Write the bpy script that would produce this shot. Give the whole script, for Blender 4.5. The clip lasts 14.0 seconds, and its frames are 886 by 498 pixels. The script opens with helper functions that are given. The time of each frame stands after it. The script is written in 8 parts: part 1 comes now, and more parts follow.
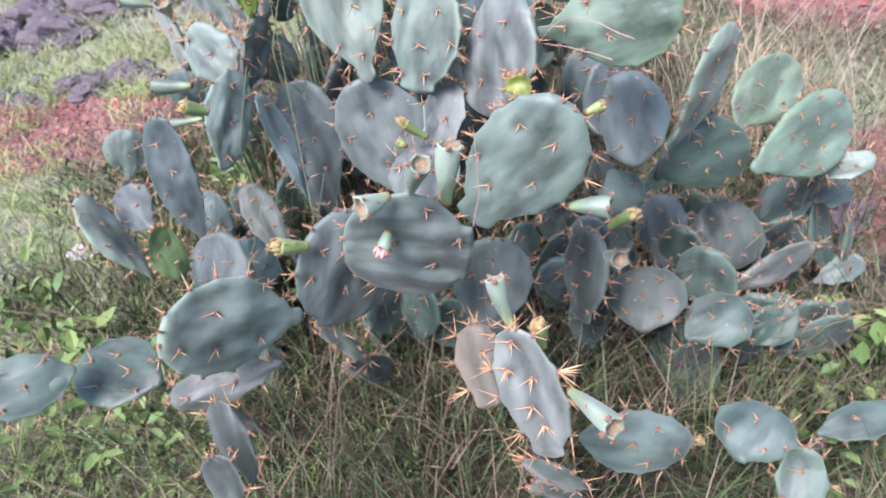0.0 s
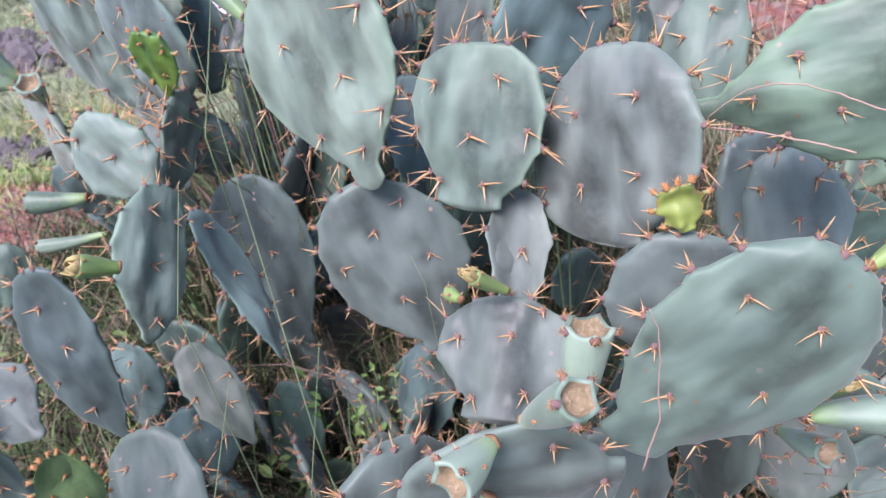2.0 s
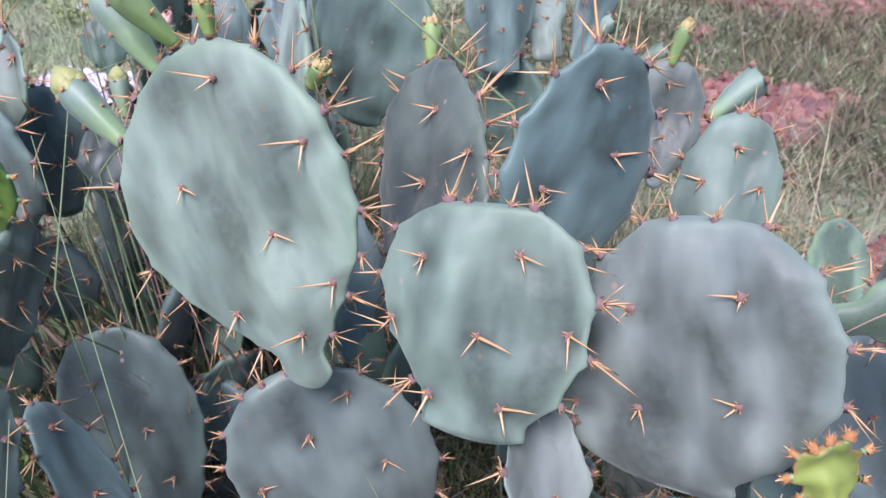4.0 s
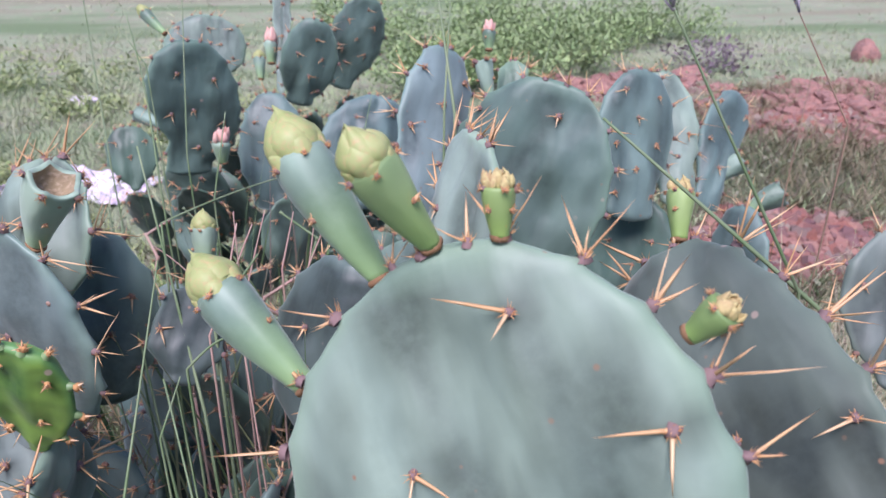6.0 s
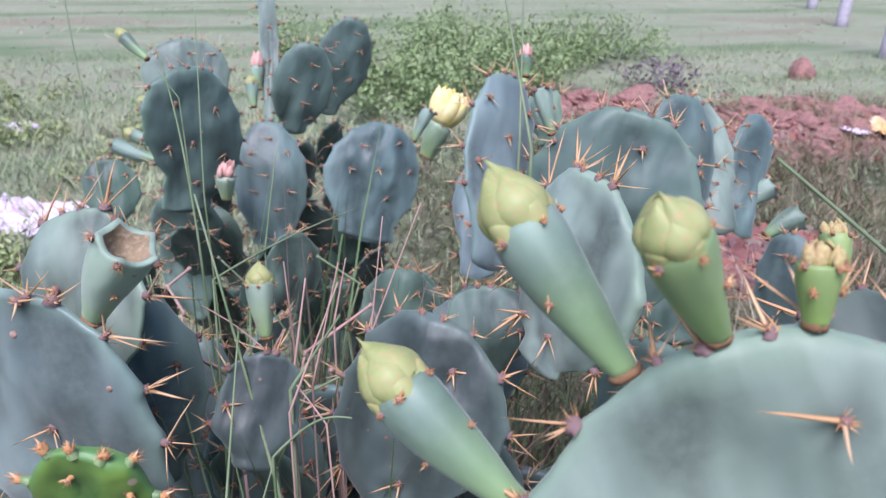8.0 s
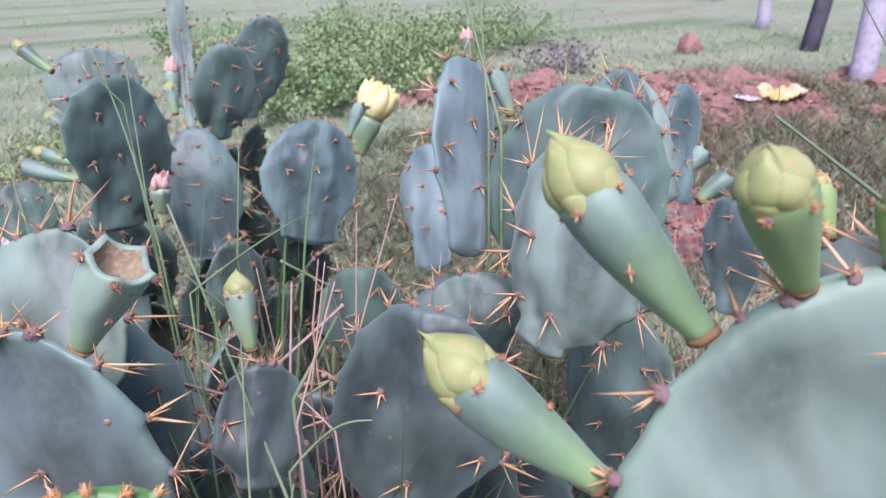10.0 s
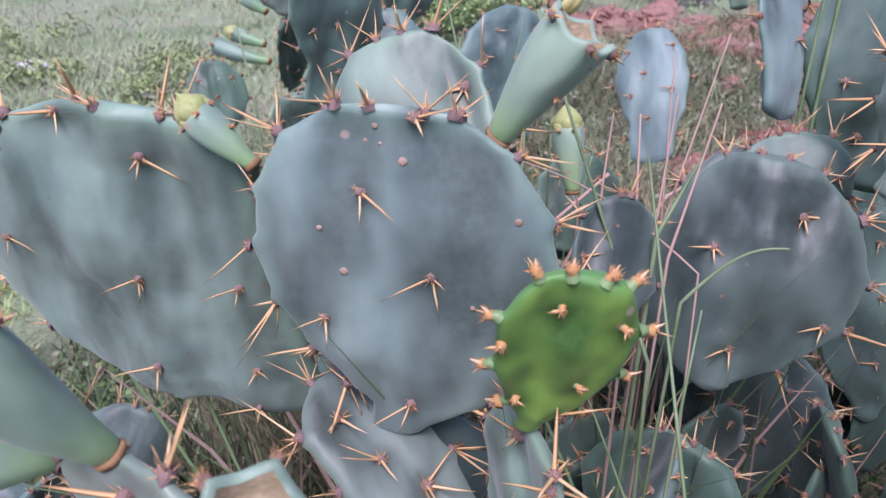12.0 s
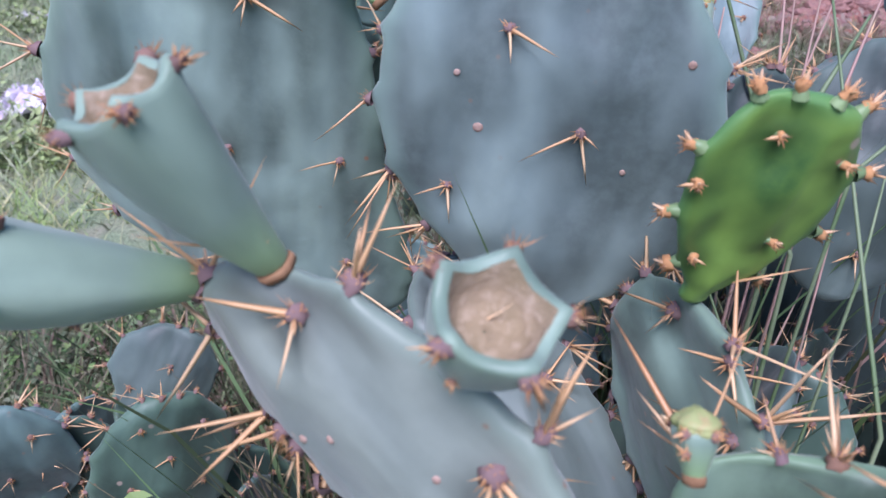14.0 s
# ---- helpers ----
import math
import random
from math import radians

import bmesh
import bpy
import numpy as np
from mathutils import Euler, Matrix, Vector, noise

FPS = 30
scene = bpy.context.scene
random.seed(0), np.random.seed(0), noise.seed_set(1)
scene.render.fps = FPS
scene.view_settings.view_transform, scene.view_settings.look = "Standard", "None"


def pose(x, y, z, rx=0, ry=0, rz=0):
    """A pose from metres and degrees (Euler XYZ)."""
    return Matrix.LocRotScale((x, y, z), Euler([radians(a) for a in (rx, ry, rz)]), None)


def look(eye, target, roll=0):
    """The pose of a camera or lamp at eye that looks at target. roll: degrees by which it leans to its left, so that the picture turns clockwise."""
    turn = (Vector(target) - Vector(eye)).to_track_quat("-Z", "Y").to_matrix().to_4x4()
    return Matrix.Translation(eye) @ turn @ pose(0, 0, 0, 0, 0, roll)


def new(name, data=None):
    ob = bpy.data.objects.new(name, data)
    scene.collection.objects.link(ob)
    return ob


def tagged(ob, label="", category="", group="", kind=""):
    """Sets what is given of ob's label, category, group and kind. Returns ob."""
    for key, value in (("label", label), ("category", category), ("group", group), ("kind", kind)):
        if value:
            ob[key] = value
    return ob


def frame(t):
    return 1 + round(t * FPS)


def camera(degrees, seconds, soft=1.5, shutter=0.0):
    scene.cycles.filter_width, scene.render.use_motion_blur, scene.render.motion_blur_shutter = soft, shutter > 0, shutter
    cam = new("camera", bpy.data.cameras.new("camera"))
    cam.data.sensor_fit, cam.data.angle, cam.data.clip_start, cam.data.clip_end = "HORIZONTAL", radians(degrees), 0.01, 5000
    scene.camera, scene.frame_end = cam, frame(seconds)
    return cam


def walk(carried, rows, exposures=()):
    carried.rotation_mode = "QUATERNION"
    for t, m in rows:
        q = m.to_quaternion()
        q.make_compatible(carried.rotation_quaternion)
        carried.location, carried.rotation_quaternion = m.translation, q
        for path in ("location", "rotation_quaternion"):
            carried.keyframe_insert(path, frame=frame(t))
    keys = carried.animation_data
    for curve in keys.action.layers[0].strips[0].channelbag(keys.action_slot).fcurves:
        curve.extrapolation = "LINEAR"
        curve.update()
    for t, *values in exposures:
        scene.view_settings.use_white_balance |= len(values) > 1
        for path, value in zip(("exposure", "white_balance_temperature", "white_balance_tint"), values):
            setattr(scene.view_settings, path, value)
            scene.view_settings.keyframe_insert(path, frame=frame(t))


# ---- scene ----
cam = camera(64.3, 14.0)
PATH = [
    (0, (0.1861, 0.2238, 1.2137), (-0.0659, 1.7617, -0.0399), -9.65),
    (0.5, (0.0547, 0.3143, 1.2106), (-0.111, 1.8809, -0.0215), -9.49),
    (1, (-0.0011, 0.4105, 1.178), (-0.1816, 2.009, -0.0105), -9.25),
    (1.5, (-0.0163, 0.5533, 1.1351), (-0.1086, 2.1607, -0.0513), -10.04),
    (2, (-0.0009, 0.6631, 1.1046), (-0.0216, 2.2512, -0.111), -10.02),
    (2.5, (0.0139, 0.7482, 1.1014), (0.0303, 2.3505, -0.0955), -9.25),
    (2.7, (0.0104, 0.7704, 1.0916), (0.0619, 2.3729, -0.1041), -8.62),
    (4.8, (-0.1093, 1.0112, 1.0617), (0.3795, 2.6883, 0.0879), -1.5),
    (5, (-0.118, 1.0391, 1.0486), (0.3609, 2.733, 0.0992), -1.54),
    (5.5, (-0.165, 1.1241, 1.0698), (0.3118, 2.8584, 0.1954), -1.46),
    (6, (-0.2014, 1.1815, 1.0626), (0.309, 2.9197, 0.2152), 0.55),
    (6.5, (-0.2247, 1.2231, 1.0572), (0.3471, 2.9451, 0.2159), 1.26),
    (7, (-0.2419, 1.2437, 1.0533), (0.3653, 2.9565, 0.218), 1.29),
    (7.5, (-0.262, 1.2626, 1.0517), (0.3859, 2.9694, 0.2351), 0.92),
    (8, (-0.2948, 1.287, 1.0573), (0.3744, 2.995, 0.2605), 0.99),
    (8.2, (-0.2971, 1.2895, 1.0512), (0.3956, 2.9857, 0.2493), 0.98),
    (10.3, (-0.3625, 1.3339, 1.0457), (0.5306, 2.9301, 0.2366), -1.68),
    (10.5, (-0.3787, 1.3445, 1.0416), (0.5084, 2.9476, 0.2396), -1.51),
    (11, (-0.424, 1.3735, 1.0193), (0.4247, 2.9628, 0.1511), -1.7),
    (11.5, (-0.4747, 1.3926, 0.9881), (0.2744, 3.015, 0.09), -1.46),
    (12, (-0.51, 1.4104, 0.9643), (0.1572, 3.0398, 0.0157), -1.04),
    (12.5, (-0.5401, 1.4265, 0.9433), (0.0991, 3.0348, -0.0591), -0.72),
    (13, (-0.5646, 1.432, 0.915), (0.0692, 3.0464, -0.081), 1.05),
    (13.5, (-0.5745, 1.4374, 0.8979), (0.0762, 3.0438, -0.1002), 0.92),
    (14, (-0.5769, 1.4458, 0.8903), (0.0968, 3.0412, -0.1102), 1.01),
]
EXPOSURES = [(0.0, 1.24, 5940, 22.5), (1.5, 1.02, 5920, 21.4), (2.5, 0.92, 5860, 21.7), (5.0, 0.8, 5690, 20.2), (6.5, 0.74, 5770, 20.6), (8.0, 0.73, 5620, 19.0), (10.5, 0.82, 5670, 22.6), (12.5, 0.69, 5660, 21.3), (14.0, 0.69, 5330, 20.2)]
# a small phone lens, focused at arm's length
cam.data.dof.use_dof = True
cam.data.dof.focus_distance = 0.48
cam.data.dof.aperture_fstop = 15.0
walk(cam, [(t, look(eye, target, roll)) for t, eye, target, roll in PATH], EXPOSURES)

# ---------------------------------------------------------------- light
world = bpy.data.worlds.new("evening_sky")
scene.world = world
world.use_nodes = True
wn = world.node_tree
wn.nodes.clear()
sky = wn.nodes.new("ShaderNodeTexSky")
sky.sky_type = "NISHITA"
sky.sun_disc = False
sky.sun_elevation, sky.sun_rotation = radians(58), radians(-135)
sky.air_density, sky.dust_density, sky.ozone_density = 1.0, 1.5, 2.0
bg = wn.nodes.new("ShaderNodeBackground")
bg.inputs["Strength"].default_value = 0.10
wout = wn.nodes.new("ShaderNodeOutputWorld")
wn.links.new(sky.outputs[0], bg.inputs["Color"])
wn.links.new(bg.outputs[0], wout.inputs[0])

sun = new("sun", bpy.data.lights.new("sun", "SUN"))
sun.data.energy = 3.2
sun.data.angle = radians(30)
sun.data.color = (1.0, 0.92, 0.88)
sun.matrix_world = look((-1.7, -1.7, 6.0), (0, 1.2, 0.6))


# ---------------------------------------------------------------- materials
def node_material(name, rough=0.6, spec=0.5):
    m = bpy.data.materials.new(name)
    m.use_nodes = True
    nt = m.node_tree
    b = nt.nodes["Principled BSDF"]
    b.inputs["Roughness"].default_value = rough
    b.inputs["Specular IOR Level"].default_value = spec
    return m, nt, b


def add(nt, kind, **sets):
    n = nt.nodes.new(kind)
    for k, v in sets.items():
        n.inputs[k].default_value = v
    return n


def noise_node(nt, coord, scale, detail=4.0, rough=0.55):
    n = add(nt, "ShaderNodeTexNoise", Scale=scale, Detail=detail, Roughness=rough)
    nt.links.new(coord, n.inputs["Vector"])
    return n.outputs["Fac"]


def ramp(nt, fac, lo, hi, a=0.0, b=1.0):
    """Maps fac from lo..hi to a..b, clamped."""
    n = add(nt, "ShaderNodeMapRange")
    for i, v in ((1, lo), (2, hi), (3, a), (4, b)):
        n.inputs[i].default_value = v
    nt.links.new(fac, n.inputs[0])
    return n.outputs[0]


def blend(nt, fac, a, b, mode="MIX"):
    n = nt.nodes.new("ShaderNodeMix")
    n.data_type, n.blend_type = "RGBA", mode
    for sock, v in ((n.inputs[0], fac), (n.inputs[6], a), (n.inputs[7], b)):
        if isinstance(v, (int, float)):
            sock.default_value = v
        elif isinstance(v, tuple):
            sock.default_value = (*v, 1.0)
        else:
            nt.links.new(v, sock)
    return n.outputs[2]


def bump(nt, b, height, strength, distance):
    n = add(nt, "ShaderNodeBump", Strength=strength, Distance=distance)
    nt.links.new(height, n.inputs["Height"])
    nt.links.new(n.outputs[0], b.inputs["Normal"])


def pad_material(name, skin, bloom, rim, rough=0.5, bloom_amount=0.75):
    """Cactus skin: green under an uneven waxy bloom, greener towards the rim, with small scars."""
    m, nt, b = node_material(name, rough, 0.5)
    b.inputs["Sheen Weight"].default_value = 0.20 if rough >= 0.5 else 0.06
    b.inputs["Sheen Roughness"].default_value = 0.45
    co = nt.nodes.new("ShaderNodeTexCoord").outputs["Object"]
    info = nt.nodes.new("ShaderNodeObjectInfo").outputs["Random"]
    shift = nt.nodes.new("ShaderNodeVectorMath")
    shift.operation = "MULTIPLY_ADD"
    comb = nt.nodes.new("ShaderNodeCombineXYZ")
    for i in range(3):
        nt.links.new(info, comb.inputs[i])
    shift.inputs[1].default_value = (17.0, 9.0, 23.0)
    nt.links.new(comb.outputs[0], shift.inputs[0])
    nt.links.new(co, shift.inputs[2])
    p = shift.outputs[0]
    stretch = nt.nodes.new("ShaderNodeMapping")
    stretch.inputs["Scale"].default_value = (1.0, 1.0, 0.42)
    nt.links.new(p, stretch.inputs[0])
    large = noise_node(nt, stretch.outputs[0], 24.0, 2.0, 0.45)
    fine = noise_node(nt, p, 160.0, 3.0, 0.6)
    broad = noise_node(nt, stretch.outputs[0], 11.0, 2.0, 0.5)
    patch = nt.nodes.new("ShaderNodeMath")
    patch.operation = "MULTIPLY_ADD"
    patch.inputs[1].default_value = 0.6
    nt.links.new(broad, patch.inputs[0])
    nt.links.new(large, patch.inputs[2])
    col = blend(nt, ramp(nt, patch.outputs[0], 0.66, 0.94, 0.0, bloom_amount + 0.25), tuple(0.82 * c for c in skin), tuple(1.24 * c for c in bloom))
    col = blend(nt, ramp(nt, fine, 0.38, 0.72, 0.0, 0.30), col, bloom)
    edge = nt.nodes.new("ShaderNodeAttribute")
    edge.attribute_name = "rim"
    col = blend(nt, ramp(nt, edge.outputs["Fac"], 0.38, 1.0, 0.0, 0.92), col, tuple(1.15 * c for c in rim))
    halo = nt.nodes.new("ShaderNodeAttribute")
    halo.attribute_name = "halo"
    col = blend(nt, ramp(nt, halo.outputs["Fac"], 0.12, 0.9, 0.0, 0.62), col, tuple(0.45 * c for c in skin))
    # each pad a little lighter or darker, bluer or greener
    tint = blend(nt, info, (0.93, 0.96, 0.99), (1.09, 1.06, 1.0))
    col = blend(nt, 1.0, col, tint, "MULTIPLY")
    # corky flecks
    v = add(nt, "ShaderNodeTexVoronoi", Scale=55.0)
    nt.links.new(p, v.inputs["Vector"])
    rare = noise_node(nt, p, 14.0, 1.0, 0.5)
    dot = nt.nodes.new("ShaderNodeMath")
    dot.operation = "MULTIPLY"
    nt.links.new(ramp(nt, v.outputs["Distance"], 0.05, 0.10, 1.0, 0.0), dot.inputs[0])
    nt.links.new(ramp(nt, rare, 0.51, 0.59), dot.inputs[1])
    col = blend(nt, dot.outputs[0], col, (0.24, 0.13, 0.08))
    # smudges in the wax
    smudge = noise_node(nt, stretch.outputs[0], 30.0, 2.5, 0.5)
    col = blend(nt, 1.0, col, blend(nt, ramp(nt, smudge, 0.30, 0.62), (0.80, 0.83, 0.85), (1.06, 1.06, 1.04)), "MULTIPLY")
    # pale healed pricks
    w = add(nt, "ShaderNodeTexVoronoi", Scale=30.0)
    nt.links.new(p, w.inputs["Vector"])
    prick = nt.nodes.new("ShaderNodeMath")
    prick.operation = "MULTIPLY"
    nt.links.new(ramp(nt, w.outputs["Distance"], 0.055, 0.09, 0.8, 0.0), prick.inputs[0])
    nt.links.new(ramp(nt, broad, 0.53, 0.60), prick.inputs[1])
    col = blend(nt, prick.outputs[0], col, (0.36, 0.27, 0.22))
    nt.links.new(col, b.inputs["Base Color"])
    nt.links.new(ramp(nt, large, 0.3, 0.7, rough - 0.06, rough + 0.12), b.inputs["Roughness"])
    bump(nt, b, noise_node(nt, stretch.outputs[0], 30.0, 2.5, 0.45), 0.6, 0.010)
    return m


PAD = {
    "gl": pad_material("glaucous_pad_skin", (0.104, 0.133, 0.111), (0.178, 0.228, 0.190), (0.170, 0.240, 0.177)),
    "mv": pad_material("mauve_grey_pad_skin", (0.101, 0.114, 0.102), (0.173, 0.195, 0.175), (0.170, 0.212, 0.178)),
    "mb": pad_material("slate_pad_skin", (0.081, 0.101, 0.095), (0.137, 0.173, 0.163), (0.146, 0.194, 0.172)),
    "bl": pad_material("blue_pad_skin", (0.061, 0.088, 0.084), (0.103, 0.152, 0.144), (0.122, 0.183, 0.165)),
    "gr": pad_material("dark_green_pad_skin", (0.051, 0.076, 0.063), (0.088, 0.130, 0.108), (0.114, 0.174, 0.128)),
    # deep green pads; also puts shade into the colour of inner and lower pads
    "dg": pad_material("deep_green_and_shaded_pad_skin", (0.037, 0.060, 0.046), (0.063, 0.103, 0.079), (0.084, 0.135, 0.095)),
    "lg": pad_material("light_green_pad_skin", (0.091, 0.133, 0.094), (0.157, 0.228, 0.162), (0.173, 0.258, 0.157)),
    "yy": pad_material("sprouting_pad_skin", (0.085, 0.140, 0.030), (0.205, 0.250, 0.062), (0.230, 0.130, 0.055), 0.45, 0.7),
    "yg": pad_material("young_pad_skin", (0.049, 0.123, 0.032), (0.162, 0.257, 0.044), (0.083, 0.185, 0.057), 0.45, 0.7),
    "pb": pad_material("pale_slate_pad_skin", (0.102, 0.130, 0.128), (0.171, 0.216, 0.212), (0.160, 0.227, 0.198)),
    "gb": pad_material("bright_glaucous_pad_skin", (0.117, 0.152, 0.132), (0.203, 0.258, 0.225), (0.188, 0.262, 0.199)),
    # deep blue pads; also a shade colour for pads low in the gaps
    "db": pad_material("deep_blue_and_shaded_pad_skin", (0.042, 0.057, 0.055), (0.072, 0.097, 0.092), (0.100, 0.138, 0.124)),
    "yl": pad_material("light_young_pad_skin", (0.150, 0.235, 0.100), (0.270, 0.370, 0.165), (0.250, 0.360, 0.130), 0.45, 0.7),
    "br": pad_material("corky_pad_skin", (0.086, 0.077, 0.061), (0.148, 0.133, 0.105), (0.167, 0.128, 0.086), 0.75),
    "sg": pad_material("slate_grey_pad_skin", (0.069, 0.083, 0.078), (0.117, 0.143, 0.134), (0.130, 0.166, 0.145)),
    "gg": pad_material("grey_green_pad_skin", (0.080, 0.109, 0.091), (0.138, 0.188, 0.157), (0.148, 0.206, 0.160)),
    "du": pad_material("dusky_pad_skin", (0.046, 0.056, 0.047), (0.079, 0.097, 0.082), (0.105, 0.138, 0.110)),
    "pg": pad_material("pale_grey_pad_skin", (0.128, 0.139, 0.124), (0.218, 0.237, 0.213), (0.210, 0.255, 0.205)),
}


def mottled(name, a, b_col, scale, rough=0.7, relief=0.0, c_col=None, spec=0.3):
    m, nt, b = node_material(name, rough, spec)
    co = nt.nodes.new("ShaderNodeTexCoord").outputs["Object"]
    n1 = noise_node(nt, co, scale, 5.0)
    n2 = noise_node(nt, co, scale * 6.3, 3.0)
    col = blend(nt, ramp(nt, n1, 0.35, 0.65), a, b_col)
    if c_col:
        col = blend(nt, ramp(nt, n2, 0.50, 0.75), col, c_col)
    nt.links.new(col, b.inputs["Base Color"])
    if relief:
        bump(nt, b, n2, 0.6, relief)
    return m


def island_mix(name, cols, rough=0.6, spec=0.3, through_light=0.0):
    """Each loose blade, spine or leaf of one mesh takes its own colour."""
    m, nt, b = node_material(name, rough, spec)
    geo = nt.nodes.new("ShaderNodeNewGeometry").outputs["Random Per Island"]
    cr = nt.nodes.new("ShaderNodeValToRGB")
    nt.links.new(geo, cr.inputs[0])
    els = cr.color_ramp.elements
    while len(els) < len(cols):
        els.new(0.5)
    for i, c in enumerate(cols):
        els[i].position = i / (len(cols) - 1)
        els[i].color = (*c, 1.0)
    co = nt.nodes.new("ShaderNodeTexCoord").outputs["Object"]
    n1 = noise_node(nt, co, 3.0, 3.0)
    col = blend(nt, ramp(nt, n1, 0.3, 0.7), (0.75, 0.75, 0.75), (1.15, 1.15, 1.1))
    col = blend(nt, 1.0, cr.outputs[0], col, "MULTIPLY")
    nt.links.new(col, b.inputs["Base Color"])
    if through_light:
        b.inputs["Transmission Weight"].default_value = 0.0
        b.inputs["Subsurface Weight"].default_value = 0.0
    return m


SPINE = island_mix("straw_spines", [(0.52, 0.26, 0.125), (0.66, 0.40, 0.21), (0.76, 0.53, 0.32), (0.58, 0.32, 0.17)], 0.4, 0.4)
YOUNG_WOOL = island_mix("orange_areole_wool", [(0.42, 0.20, 0.09), (0.55, 0.30, 0.14)], 0.9, 0.05)
AREOLE = island_mix("rusty_areole_wool", [(0.17, 0.110, 0.105), (0.24, 0.140, 0.110), (0.22, 0.150, 0.160), (0.29, 0.165, 0.110)], 0.95, 0.05)
BRISTLE = island_mix("orange_areole_bristles", [(0.38, 0.175, 0.085), (0.52, 0.260, 0.110), (0.62, 0.360, 0.180), (0.30, 0.150, 0.100)], 0.7, 0.1)
FRUIT_SKIN = pad_material("fruit_skin", (0.120, 0.178, 0.128), (0.216, 0.282, 0.222), (0.212, 0.312, 0.130), 0.50, 0.8)
TEPAL = mottled("yellow_green_tepals", (0.265, 0.300, 0.105), (0.385, 0.390, 0.172), 60.0, 0.5, 0.0, (0.42, 0.31, 0.15))
WART = mottled("corky_warts", (0.40, 0.27, 0.22), (0.27, 0.17, 0.13), 300.0, 0.85)
YOUNG_POINT = mottled("orange_leaf_points", (0.62, 0.36, 0.20), (0.70, 0.50, 0.32), 200.0, 0.6)
FRUIT_GREEN = pad_material("young_fruit_skin", (0.125, 0.195, 0.075), (0.225, 0.290, 0.125), (0.215, 0.310, 0.085), 0.45, 0.6)
DRIED = mottled("dried_flower_remains", (0.46, 0.38, 0.16), (0.40, 0.27, 0.14), 90.0, 0.8, 0.001, (0.54, 0.47, 0.22))
SCAR = mottled("flower_scar_cork", (0.32, 0.24, 0.155), (0.215, 0.165, 0.095), 45.0, 0.9, 0.0016, (0.42, 0.325, 0.235))
CORK = mottled("brown_fruit_ring", (0.20, 0.105, 0.055), (0.30, 0.17, 0.09), 120.0, 0.9, 0.0004)
PETAL = mottled("pale_yellow_petals", (0.85, 0.66, 0.20), (0.88, 0.79, 0.42), 30.0, 0.5)
PINK = mottled("faded_pink_petals", (0.62, 0.32, 0.28), (0.70, 0.44, 0.36), 60.0, 0.6)



# ---------------------------------------------------------------- ground
def ground_height(x, y):
    """Uneven field: low beside the cactus, a heap of red spoil behind it, then level ground."""
    z = 0.03 - 0.05 * math.exp(-((x - 0.9) ** 2 + (y - 1.3) ** 2) / 0.5)
    z -= 0.06 * math.exp(-((x + 2.2) ** 2 + (y - 3.8) ** 2) / 1.5)
    z += 0.11 * math.exp(-((x - 3.3) / 1.0) ** 2 - ((y - 4.3) / 0.8) ** 2)
    z += 0.10 * math.exp(-((x - 0.9) / 0.9) ** 2 - ((y - 4.2) / 0.7) ** 2)
    near = math.exp(-(x * x + (y - 2) ** 2) / 60)
    z += 0.035 * noise.noise((x * 1.7, y * 1.7, 3.1)) * near + 0.012 * noise.noise((x * 7, y * 7, 1.0)) * near
    far = max(0.0, math.hypot(x, y) - 8)
    return z + 0.25 * (1 - math.exp(-far / 15)) * noise.noise((x * 0.06, y * 0.06, 7.0))


def red_soil(x, y):
    """How far the bare red soil shows: two heaps, with ragged edges."""
    a = 0.85 - math.hypot((x - 3.15) / 0.95, (y - 4.35) / 0.75)
    c = 0.7 - math.hypot((x - 2.5) / 0.75, (y - 5.35) / 0.42)
    b = 1.0 - math.hypot((x + 1.95) / 0.85, (y - 2.55) / 0.42)
    d = 0.8 - math.hypot((x - 1.7) / 0.85, (y - 1.85) / 0.42)
    e = 0.6 - math.hypot((x - 1.65) / 0.8, (y - 3.05) / 0.45)
    return max(a, b, c, d, e) + 0.35 * noise.noise((x * 2.2, y * 2.2, 5.0)) + 0.2 * noise.noise((x * 6, y * 6, 2.0))


def axis_steps(lo, hi, step, grow, end):
    out = list(np.arange(lo, hi + 1e-6, step))
    s = step
    v = hi
    while v < end:
        s *= grow
        v += s
        out.append(v)
    s, v = step, lo
    while v > -end:
        s *= grow
        v -= s
        out.insert(0, v)
    return out


